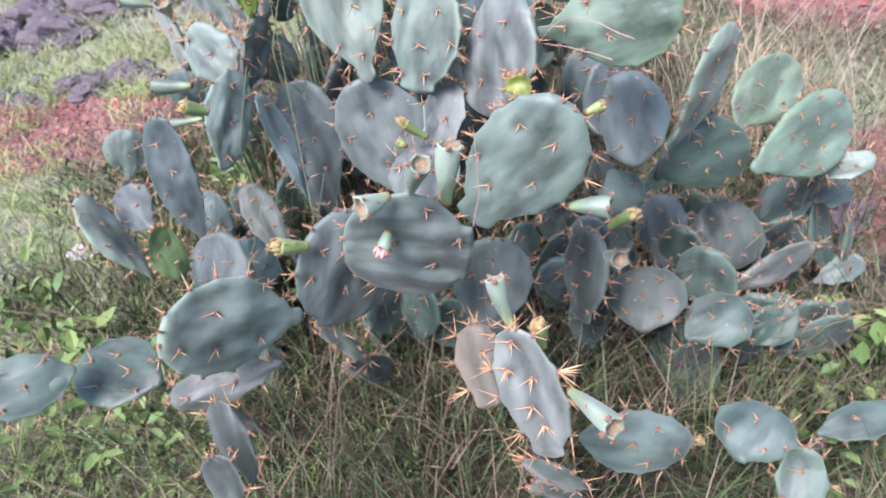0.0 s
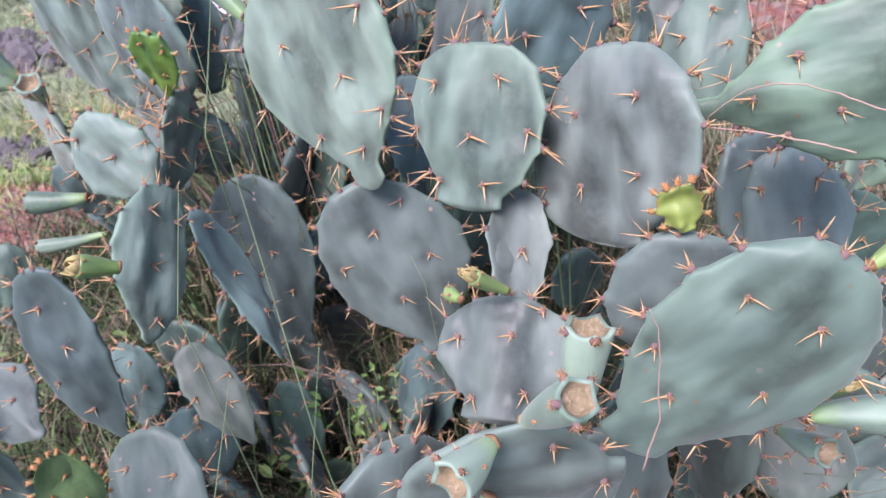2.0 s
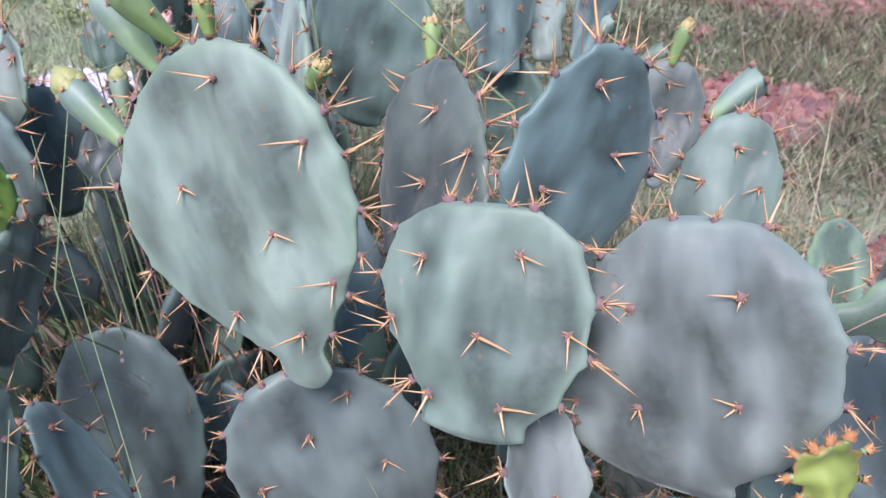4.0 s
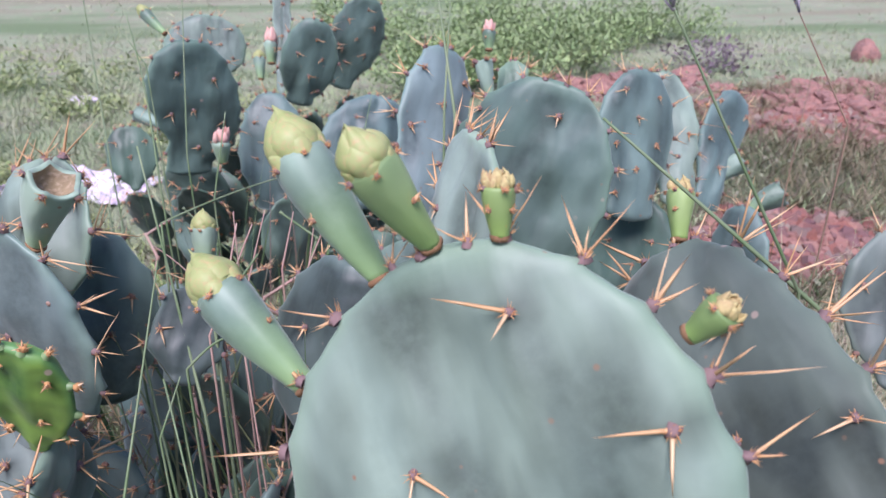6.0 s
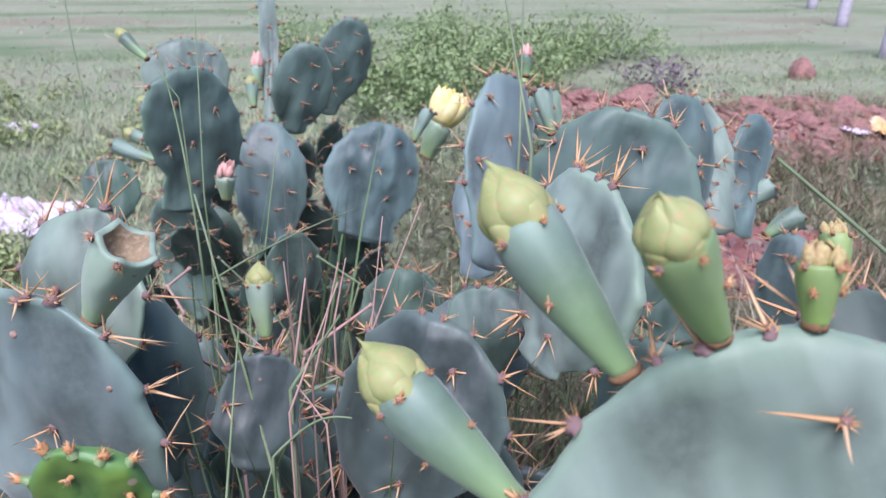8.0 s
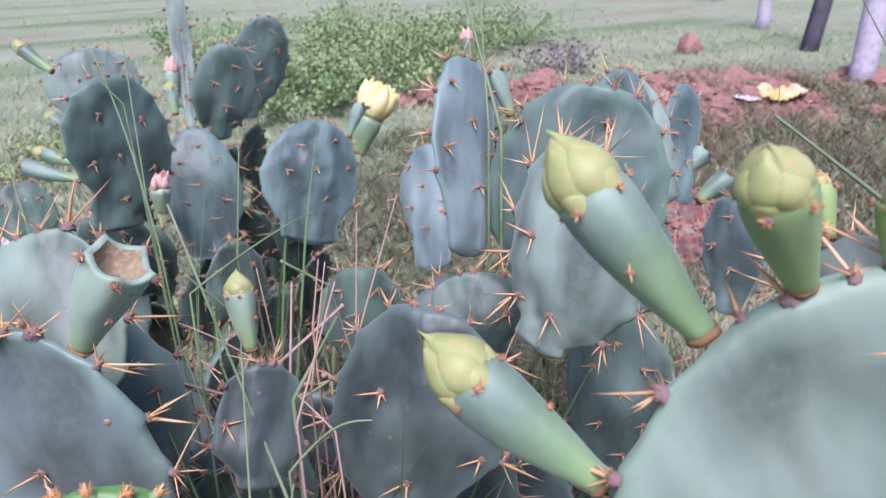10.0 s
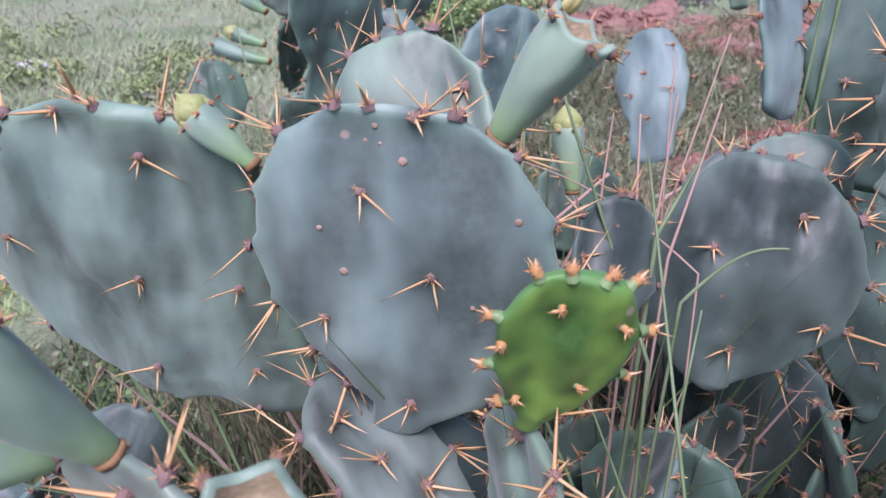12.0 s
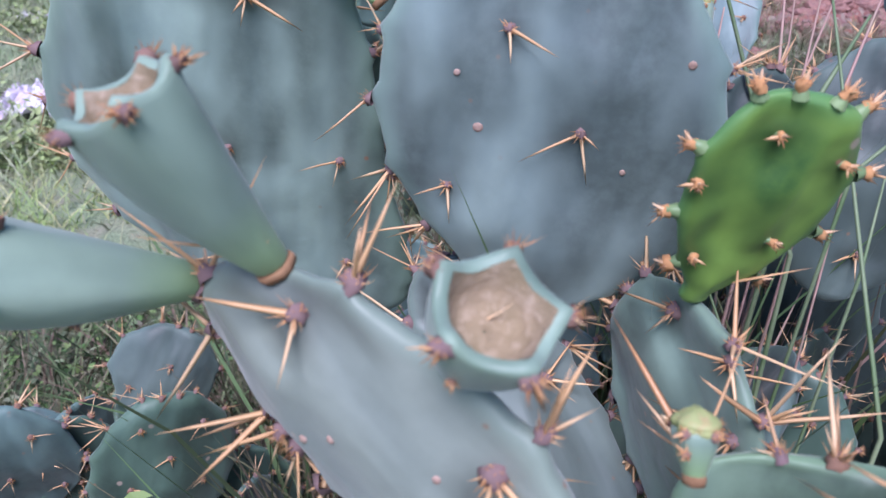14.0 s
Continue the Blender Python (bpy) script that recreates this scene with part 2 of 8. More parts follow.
def build_ground():
    xs = axis_steps(-3.2, 4.6, 0.06, 1.22, 400)
    ys = axis_steps(-1.0, 6.6, 0.06, 1.22, 400)
    verts = [(x, y, ground_height(x, y)) for y in ys for x in xs]
    n = len(xs)
    faces = [(j * n + i, j * n + i + 1, (j + 1) * n + i + 1, (j + 1) * n + i) for j in range(len(ys) - 1) for i in range(n - 1)]
    me = bpy.data.meshes.new("ground")
    me.from_pydata(verts, [], faces)
    at = me.attributes.new("red", "FLOAT", "POINT")
    at.data.foreach_set("value", [max(0.0, min(1.0, 0.5 + 3 * red_soil(x, y))) for x, y, _ in verts])
    # ragged patch under the cactus whose shade is painted into the soil
    at = me.attributes.new("ground_shade", "FLOAT", "POINT")
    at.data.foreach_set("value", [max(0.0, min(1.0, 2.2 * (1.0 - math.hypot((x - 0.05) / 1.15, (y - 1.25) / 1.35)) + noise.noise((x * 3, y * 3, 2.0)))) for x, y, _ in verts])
    at = me.attributes.new("weedy", "FLOAT", "POINT")
    at.data.foreach_set("value", [max(0.0, min(0.8, 1.4 * max(1.0 - math.hypot((x - 1.9) / 2.4, (y - 3.5) / 1.4), 1.0 - math.hypot((x + 0.9) / 0.6, (y - 2.45) / 0.75)) + 0.8 * noise.noise((x * 1.3, y * 1.3, 5.0)))) for x, y, _ in verts])
    me.polygons.foreach_set("use_smooth", [True] * len(faces))
    m, nt, b = node_material("field_soil", 0.95, 0.1)
    co = nt.nodes.new("ShaderNodeTexCoord").outputs["Object"]
    big, mid, fine = noise_node(nt, co, 0.7, 6.0, 0.6), noise_node(nt, co, 7.0, 5.0), noise_node(nt, co, 70.0, 4.0)
    # pale turf tones include the haze of the far field
    turf = blend(nt, ramp(nt, big, 0.35, 0.65), (0.245, 0.298, 0.180), (0.325, 0.345, 0.238))
    turf = blend(nt, ramp(nt, mid, 0.45, 0.70), turf, (0.320, 0.265, 0.215))
    lanes = nt.nodes.new("ShaderNodeMapping")
    lanes.inputs["Scale"].default_value = (0.22, 0.9, 1.0)
    nt.links.new(co, lanes.inputs[0])
    lane = noise_node(nt, lanes.outputs[0], 0.8, 3.0, 0.55)
    turf = blend(nt, ramp(nt, lane, 0.50, 0.62), turf, (0.165, 0.215, 0.115))
    turf = blend(nt, ramp(nt, lane, 0.40, 0.33), turf, (0.285, 0.255, 0.185))
    turf = blend(nt, ramp(nt, fine, 0.40, 0.75, 0.0, 0.5), turf, (0.19, 0.22, 0.13))
    red = blend(nt, ramp(nt, mid, 0.35, 0.65), (0.28, 0.140, 0.118), (0.21, 0.118, 0.110))
    red = blend(nt, ramp(nt, fine, 0.50, 0.70), red, (0.36, 0.19, 0.155))
    # litter soil taken nearly to black to hold the shade below the pads
    shaded_litter_soil = blend(nt, ramp(nt, fine, 0.35, 0.7), (0.040, 0.034, 0.026), (0.120, 0.090, 0.062))
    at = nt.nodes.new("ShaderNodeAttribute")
    at.attribute_name = "ground_shade"
    turf = blend(nt, at.outputs["Fac"], turf, shaded_litter_soil)
    at = nt.nodes.new("ShaderNodeAttribute")
    at.attribute_name = "weedy"
    turf = blend(nt, at.outputs["Fac"], turf, blend(nt, ramp(nt, mid, 0.4, 0.6), (0.105, 0.092, 0.062), (0.090, 0.110, 0.056)))
    at = nt.nodes.new("ShaderNodeAttribute")
    at.attribute_name = "red"
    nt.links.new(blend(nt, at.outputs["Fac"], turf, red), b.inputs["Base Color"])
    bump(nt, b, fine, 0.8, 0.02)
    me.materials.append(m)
    tagged(new("ground", me), "uneven field of patchy turf with bare red soil", "ground", kind="structure")


build_ground()


# ---------------------------------------------------------------- cactus parts
def mesh_object(name, verts, faces, material, parent=None, smooth=True, label=""):
    me = bpy.data.meshes.new(name)
    me.from_pydata(verts, [], faces)
    if smooth:
        me.polygons.foreach_set("use_smooth", [True] * len(me.polygons))
    for m in material if isinstance(material, (list, tuple)) else (material,):
        me.materials.append(m)
    ob = new(name, me)
    if parent:
        ob.parent = parent
    if label:
        ob["label"] = label
    return ob


def plant(name, x, y, label, group=""):
    ob = new(name)
    ob.location = (x, y, ground_height(x, y))
    ob.empty_display_size = 0.1
    return tagged(ob, label, "cactus", group)


def frame_of(base, tip, facing):
    """A pose at base with z towards tip and y along facing."""
    z = (Vector(tip) - Vector(base)).normalized()
    y = Vector(facing)
    y = (y - y.dot(z) * z).normalized()
    x = y.cross(z)
    return Matrix((x, y, z)).transposed().to_4x4(), (Vector(tip) - Vector(base)).length


def outline(v, widest, foot, square=1.0, taper=1.0):
    """Half width of a pad, 0..1, at the height v: an egg standing on its narrow end."""
    a = math.log(0.5) / math.log(widest)
    s = math.sin(math.pi * min(1.0, max(0.0, v)) ** a)
    e = (0.46 + 0.32 * taper * (1 - min(1.0, v / widest))) * square
    s = max(0.0, s) ** e
    if v < widest:
        s = max(s, foot * math.sqrt(min(1.0, v / 0.04)))
    return s


def areole_grid(w, h, widest, foot, rng):
    """Areoles stand in slanting rows over a pad's faces and closer along its rim."""
    pts = []
    step = 0.050
    rows = max(2, int(h / (step * 0.62)))
    for r in range(1, rows):
        v = r / rows
        half = outline(v, widest, foot) * w / 2 * 0.82
        k = -4 + (r % 2) * 0.5
        while k < 5:
            x = k * step * 1.05 + rng.uniform(-0.005, 0.005)
            if abs(x) < half:
                pts.append((x / (w / 2), v + rng.uniform(-0.02, 0.02)))
            k += 1
    return pts


def spine_cluster_mesh(p, n, size, rng, density, face, down):
    """Wool cushion, bristles and spines of one areole, as (vertices, faces, where the cushion and the bristles end)."""
    verts, faces = [], []
    n = n.normalized()
    t = n.cross(Vector((0.13, 0.41, 0.9))).normalized()
    u = n.cross(t)
    big = 0.62 if size < 0.007 else 1.3 if size == 0.0080 else 0.95 if size == 0.0085 else 1.7 if size > 0.032 else 1.25
    r, hgt = 0.0021 * big * (0.8 + 0.5 * rng.random()), 0.0022 * big
    for ring, (rr, hh) in enumerate(((1.0, -0.0014), (1.0, 0.45 * hgt), (0.6, hgt))):
        for j in range(7):
            a = j * math.tau / 7 + 0.3 * ring
            verts.append(p + (t * math.cos(a) + u * math.sin(a)) * r * rr * rng.uniform(0.65, 1.35) + n * hh * rng.uniform(0.7, 1.3))
    verts.append(p + n * hgt * 1.25)
    for ring in range(2):
        for k in range(7):
            a, b = ring * 7 + k, ring * 7 + (k + 1) % 7
            faces.append((a, b, b + 7, a + 7))
    for k in range(7):
        faces.append((14 + k, 14 + (k + 1) % 7, 21))
    cushion = len(faces)
    for i in range(15):
        a = i * 2.4 + rng.uniform(-0.4, 0.4)
        out = math.sqrt((i + 0.5) / 15)
        d = (n * rng.uniform(0.6, 1.2) + (t * math.cos(a) + u * math.sin(a)) * 0.9 * out).normalized()
        q = p + (t * math.cos(a) + u * math.sin(a)) * r * 0.9 * out + n * hgt * (1.0 - 0.6 * out)
        i0 = len(verts)
        verts += [q + t * 0.00040, q + u * 0.00040, q - (t + u) * 0.00030, q + d * rng.uniform(0.0018, 0.0046) * big]
        faces += [(i0, i0 + 1, i0 + 3), (i0 + 1, i0 + 2, i0 + 3), (i0 + 2, i0, i0 + 3)]
    wool = len(faces)
    count = max(1, int(round(rng.choice((2, 2, 3, 3) if face else (2, 3, 3, 4, 4, 5)) * density))) + (1 if size > 0.032 else 0)
    for i in range(count):
        if face:
            # flat-lying, mostly down and to the sides
            a = (rng.choice((-1.4, 1.4, 1.4, 1.5)), rng.uniform(-0.2, 0.35), rng.choice((-1.1, 0.7, -0.6)))[i % 3] + rng.uniform(-0.25, 0.25)
            side = down.cross(n)
            along = down * math.cos(a) + side * math.sin(a)
            spread = rng.uniform(0.75, 1.3)
        else:
            a = rng.uniform(0, math.tau)
            along = t * math.cos(a) + u * math.sin(a) + down * 0.3
            along.normalize()
            spread = rng.uniform(0.2, 1.15)
        d = (n * math.cos(spread) + along * math.sin(spread)).normalized()
        length = size * (rng.choice((0.8, 1.0, 1.2)), rng.choice((0.6, 0.75, 0.95)), rng.choice((0.3, 0.45)))[i % 3] if face else size * rng.choice((0.3, 0.5, 0.7, 0.9, 1.1, 1.3))
        wd = 0.00092 * (0.75 + 0.5 * rng.random()) * (0.70 + length * 16) if size != 0.0085 else 0.0013
        s1 = d.cross(n)
        s1 = s1.normalized() if s1.length > 1e-3 else t
        s2 = d.cross(s1)
        bend = rng.uniform(-0.15, 0.15) * length
        i0 = len(verts)
        for q, ww in ((p + n * 0.001, wd), (p + d * length * 0.55 + s1 * bend * 0.6, wd * 0.7)):
            for k in range(4):
                b = k * math.tau / 4
                verts.append(q + s1 * math.cos(b) * ww + s2 * math.sin(b) * ww * 0.55)
        verts.append(p + d * length + s1 * bend)
        for k in range(4):
            k2 = (k + 1) % 4
            faces.append((i0 + k, i0 + k2, i0 + 4 + k2, i0 + 4 + k))
            faces.append((i0 + 4 + k, i0 + 4 + k2, i0 + 8))
    return verts, faces, (cushion, wool)


def spine_mesh(clusters, parent, rng, density=1.0, single=False, wool_skin=None):
    """Straw-coloured spines and rusty wool on a pad or fruit: (place, outward, size, on a face)."""
    allv, allf, kinds = [], [], []
    down = Vector((0, 0, -1))
    turn = parent.matrix_basis.to_3x3().inverted() @ down
    for p, n, size, face in clusters:
        n = n.normalized()
        dn = turn - turn.dot(n) * n
        dn = dn.normalized() if dn.length > 0.05 else n.orthogonal().normalized()
        verts, faces, (wool, brush) = spine_cluster_mesh(Vector((0, 0, 0)) if single else p, n, size, rng, density, face, dn)
        if single:
            ob = tagged(mesh_object("areole", verts, faces, (SPINE, wool_skin or AREOLE, BRISTLE), parent), kind="stuff")
            ob.data.polygons.foreach_set("material_index", [1] * wool + [2] * (brush - wool) + [0] * (len(faces) - brush))
            ob.location = p
        else:
            o = len(allv)
            allv += verts
            allf += [tuple(i + o for i in f) for f in faces]
            kinds += [1] * wool + [2] * (brush - wool) + [0] * (len(faces) - brush)
    if allv:
        ob = mesh_object("spine_cover", allv, allf, (SPINE, wool_skin or AREOLE, BRISTLE), parent)
        ob.data.polygons.foreach_set("material_index", kinds)
        tagged(ob, kind="stuff")


def lathe(profile, around, rng=None, wob=0.0, close_top=True):
    verts, faces = [], []
    for r, z in profile:
        for k in range(around):
            a = math.tau * k / around
            rr = r * (1 + (wob * math.sin(a * 5 + z * 40) if wob else 0))
            verts.append(Vector((rr * math.cos(a), rr * math.sin(a), z)))
    for i in range(len(profile) - 1):
        for k in range(around):
            a, b = i * around + k, i * around + (k + 1) % around
            faces.append((a, b, b + around, a + around))
    faces.append(tuple(range(around - 1, -1, -1)))
    if close_top:
        faces.append(tuple(range((len(profile) - 1) * around, len(profile) * around)))
    return verts, faces


def join(parts):
    verts, faces = [], []
    for v, f in parts:
        o = len(verts)
        verts += v
        faces += [tuple(i + o for i in q) for q in f]
    return verts, faces


PADS = {}


def horn(p, n, r0, r1, length):
    """A short cone from p along n."""
    t = n.orthogonal().normalized()
    u = n.cross(t)
    verts, faces = [], []
    for v, r in ((0.0, r0), (0.4, r0 * 0.62 + r1 * 0.38), (1.0, r1)):
        for j in range(7):
            a = j * math.tau / 7
            verts.append(p + n * v * length + (t * math.cos(a) + u * math.sin(a)) * r)
    for i in (0, 7):
        for j in range(7):
            faces.append((i + j, i + (j + 1) % 7, i + 7 + (j + 1) % 7, i + 7 + j))
    faces.append(tuple(range(14, 21)))
    return verts, faces


def pad(name, owner, base, tip, facing, width, tone="gl", widest=0.57, foot=0.2, seed=0, marks=None, thick=0.025, spines=1.0, square=1.0, lop=None, hero=False, prickle=0.019, taper=1.0, skew=0.0, true=False, warts=()):
    """One flat cactus pad, a part of its plant, with its areoles and spines."""
    rng = random.Random(seed)
    m, h = frame_of(base, tip, facing)
    rows, around = (46, 52) if hero else (26, 28)
    off = Vector((rng.random() * 50, rng.random() * 50, 0))
    lop = rng.uniform(-0.05, 0.05) if lop is None else lop
    loose = 0.25 if true else 0.5 if hero else 1.0
    bend = rng.uniform(-0.06, 0.06) * loose * (0.3 if true else 1.0)
    curl = rng.uniform(-0.09, 0.09) * loose
    crease = rng.uniform(0.4, 1.0)
    T = min(thick, width * 0.19)
    crumple = 1.0 if tone != "yy" else 2.2

    swell = 0.0042 if tone[0] != "y" else 0.0020
    spots = [(u * width / 2, v * h) for u, v in marks or ()] if hero else []

    def half(v, right):
        """The half width at the height v, towards one side."""
        return outline(v, max(0.25, min(0.82, widest + (skew if right else -skew))), foot, square, taper)

    # areoles stand at even steps along the rim
    rim_v = [0.10 + 0.8992 * math.sin(math.pi / 2 * i / 60) for i in range(61)]
    rim_x = [half(v, True) * width / 2 for v in rim_v]
    run = [0.0]
    for i in range(60):
        run.append(run[-1] + math.hypot(rim_x[i + 1] - rim_x[i], (rim_v[i + 1] - rim_v[i]) * h))
    edge_count = max(2, int(run[-1] / (0.036 if tone[0] != "y" else 0.025 if tone == "yg" else 0.016)))

    def along_rim(v):
        """How many areole steps up the rim the height v lies."""
        i = max(0, min(59, int(math.asin(max(0.0, min(1.0, (v - 0.10) / 0.8992))) / (math.pi / 2) * 60)))
        f = min(1.0, (v - rim_v[i]) / (rim_v[i + 1] - rim_v[i]))
        return (run[i] + (run[i + 1] - run[i]) * f) / run[-1] * edge_count

    def surf(v, a):
        """The skin's place at the height v and the angle a round the section."""
        s = half(v, math.cos(a) > 0)
        wob = 1 + (0.018 if true else 0.05) * crumple ** 2 * noise.noise(Vector((math.cos(a) * 1.2, v * 3.2 * crumple, 0)) + off) + 0.018 * noise.noise(Vector((math.cos(a) * 2.5 + 9, v * 9.0, 3)) + off)
        cx, sy = math.cos(a), math.sin(a)
        knob = max(0.0, math.cos(math.tau * (along_rim(v) - 0.5))) ** 2 * swell * abs(cx) ** 5 if 0.1 < v < 0.99 else 0.0
        x = math.copysign(knob, cx) + (width / 2) * s * wob * math.copysign(abs(cx) ** 0.92, cx) + lop * width * math.sin(math.pi * v)
        t = T / 2 * (0.35 + 0.65 * min(1.0, s)) * (min(1.0, v / 0.03, (1 - v) / 0.02) ** 0.5 if 0 < v < 1 else 0.0)
        q = Vector((x * 16, v * h * 16, 0.6 if sy > 0 else -0.6)) + off
        lump = 0.0105 * noise.noise(q * 0.9) + 0.0058 * noise.noise(Vector((q.x * 2.4, q.y * 0.9, q.z))) + 0.0030 * noise.noise(Vector((q.x * 4.6, q.y * 2.4, q.z))) + 0.0010 * noise.noise(q * 7.0)
        if crumple > 1:
            lump = 0.006 * noise.noise(q * 3.0) + 0.004 * noise.noise(q * 6.0)
        if sy > 0:
            for sx, sz in spots:
                d2 = (x - sx) ** 2 + (v * h - sz) ** 2
                if d2 < 0.0016:
                    lump += 0.0030 * math.exp(-d2 / 0.000040) - 0.0042 * math.exp(-d2 / 0.00026)
        y = math.copysign(abs(sy) ** 0.80, sy) * t + lump * abs(sy) * min(1.0, s * 1.6) + bend * h * math.sin(math.pi * v) + curl * width * ((2 * x / width) ** 2 - 0.3) * (1 - v * 0.4) + 0.0042 * crease * math.sin(x / width * 15 + off.x + 1.5 * v) * max(0.10, 1 - v * 1.3) * min(1.0, v * 6, (1 - v) * 6) * abs(sy)
        return Vector((x, y, v * h))

    grid = areole_grid(width, h, widest, foot, rng)
    verts, faces, rim, halo = [], [], [], []
    vs = [0.5 - 0.5 * math.cos(math.pi * i / rows) for i in range(rows + 1)]
    vs[0] = 0.0008
    vs[-1] = 0.9992
    for v in vs:
        for k in range(around):
            a = math.tau * k / around
            verts.append(surf(v, a))
            rim.append(max(abs(math.cos(a)) ** 5, max(0.0, (v - 0.88) / 0.12)))
            q = verts[-1]
            halo.append(max((math.exp(-((q.x - sx) ** 2 + (q.z - sz) ** 2) / 0.00010) for sx, sz in spots), default=0.0) if q.y > 0 or math.sin(a) > 0.3 else 0.0)
    for i in range(rows):
        for k in range(around):
            a, b = i * around + k, i * around + (k + 1) % around
            faces.append((a, b, b + around, a + around))
    faces.append(tuple(range(around - 1, -1, -1)))
    faces.append(tuple(range(rows * around, (rows + 1) * around)))
    ob = mesh_object("pad", verts, faces, PAD[tone], owner)
    at = ob.data.attributes.new("rim", "FLOAT", "POINT")
    at.data.foreach_set("value", rim)
    if spots:
        at = ob.data.attributes.new("halo", "FLOAT", "POINT")
        at.data.foreach_set("value", halo)
    ob.matrix_world = Matrix.Translation(base) @ m
    ob.matrix_parent_inverse = Matrix.Translation(-owner.location)
    ob.matrix_basis = Matrix.Translation(base) @ m
    # areoles: given ones on the front face, a grid elsewhere
    clusters = []
    size = prickle if tone[0] != "y" else 0.0085
    for side in (1, -1):
        places = marks if (marks and side == 1) else grid
        for u, v in places:
            s = max(0.05, half(v, u > 0))
            a = math.acos(max(-0.98, min(0.98, u / s))) * side
            p = surf(v, a)
            n = (surf(v, a + 0.05 * side) - p).cross(surf(min(0.99, v + 0.02), a) - p)
            n = n if n.y * side > 0 else -n
            clusters.append((p, n, size, True))
    for i in range(edge_count):
        goal = run[-1] * (i + 0.5 + rng.uniform(-0.1, 0.1)) / edge_count
        j = next(k for k in range(60) if run[k + 1] >= goal or k == 59)
        v = rim_v[j] + (rim_v[j + 1] - rim_v[j]) * (goal - run[j]) / max(1e-6, run[j + 1] - run[j])
        slope = (rim_v[j + 1] - rim_v[j]) * h, rim_x[j] - rim_x[j + 1]
        for a in (0.0, math.pi):
            p = surf(v, a + rng.uniform(-0.15, 0.15))
            out = Vector((math.copysign(slope[0], math.cos(a)), 0, slope[1])).normalized()
            clusters.append((p, out, size * rng.uniform(0.95, 1.35), False))
    for a in (0.9, 2.24) if tone[0] == "y" else (1.0, 2.14):
        clusters.append((surf(0.990, a), Vector((0.5 * math.cos(a), 0.0, 1.0)), size * rng.uniform(0.8, 1.2), False))
    for u, v, r in warts:
        s = max(0.05, half(v, u > 0))
        p = surf(v, math.acos(max(-0.98, min(0.98, u / s))))
        wv, wf = lathe([(r, -0.0015), (r * 1.02, 0.0), (r * 0.75, r * 0.28), (r * 0.3, r * 0.36), (r * 0.05, r * 0.30)], 9)
        mesh_object("wart", [Vector((q.x, q.z, q.y)) + p for q in wv], [f[::-1] for f in wf], WART, ob)
    if tone[0] == "y":
        horns, points = [], []
        for p, n, _, face in clusters:
            k = (1.0 if tone == "yg" else 0.6) * (0.6 if face else 1.0)
            n = (n.normalized() + Vector((0, 0, 0.25))).normalized()
            horns.append(horn(p - n * 0.001, n, 0.0036 * k, 0.0016 * k, 0.0050 * k))
            points.append(horn(p + n * 0.0052 * k, (n + Vector((0, 0, 0.5))).normalized(), 0.0011 * k, 0.0002, 0.0055 * k))
        v, f = join(horns)
        tagged(mesh_object("tubercle_cover", v, f, FRUIT_GREEN, ob), kind="stuff")
        v, f = join(points)
        tagged(mesh_object("leaf_point_cover", v, f, YOUNG_POINT, ob), kind="stuff")
        clusters = [(p + n.normalized() * (0.0016 if face else 0.0036) * (1.0 if tone == "yg" else 0.6), n, s, face) for p, n, s, face in clusters]
    spine_mesh(clusters, ob, rng, spines if tone[0] != "y" else 0.0, hero, AREOLE if tone[0] != "y" else YOUNG_WOOL)
    PADS[name] = ob
    return ob


def tepal(h, w, curl, lean, turn, lift, r0):
    """A small boat-shaped petal that stands at the radius r0 and leans outward by lean."""
    verts, faces = [], []
    n, c = 6, 4
    for i in range(n + 1):
        v = i / n
        half = w / 2 * math.sin(math.pi * (0.12 + 0.88 * v) ** 0.85) ** 0.7 if i < n else 0.0004
        for k in range(c + 1):
            u = (k / c - 0.5) * 2
            verts.append(Vector((u * half, -curl * w * (1 - u * u) * math.sin(math.pi * min(1, v * 0.9 + 0.1)) - lean * h * v * v, v * h)))
    for i in range(n):
        for k in range(c):
            a = i * (c + 1) + k
            faces.append((a, a + 1, a + c + 2, a + c + 1))
    rot = Matrix.Rotation(turn, 3, "Z")
    return [rot @ (p + Vector((0, -r0, lift))) for p in verts], faces


def bud_radius(r, t):
    """Half width of a plump bud with a short point, at the height t of 0..1."""
    return r * (1 - t ** 2.1) ** 0.80 * (1 + 0.10 * math.sin(math.pi * min(1.0, t * 1.6)))


def scale_leaf(r, body, cone, z0, hh, ww, out, turn):
    """A rounded fleshy scale that hugs a bud's cone, thick in the middle and pointed at the top."""
    verts, faces = [], []
    n, c = 6, 6
    for i in range(n + 1):
        v = i / n
        t = min(0.985, max(0.0, z0 + hh * v))
        rr = bud_radius(r, t)
        half = ww * 0.62 * math.sin(math.pi * (0.14 + 0.86 * v) ** 1.15) ** 0.55 if i < n else 0.03
        for k in range(c + 1):
            u = (k / c - 0.5) * 2
            a = turn + u * half
            rad = rr * out + r * 0.12 * (1 - u * u) * math.sin(math.pi * min(1.0, 0.12 + 0.88 * v)) ** 0.6 - r * 0.07 * abs(u) ** 3
            verts.append(Vector((rad * math.cos(a), rad * math.sin(a), body + cone * (z0 + hh * v))))
    for i in range(n):
        for k in range(c):
            a = i * (c + 1) + k
            faces.append((a, a + 1, a + c + 2, a + c + 1))
    return verts, faces


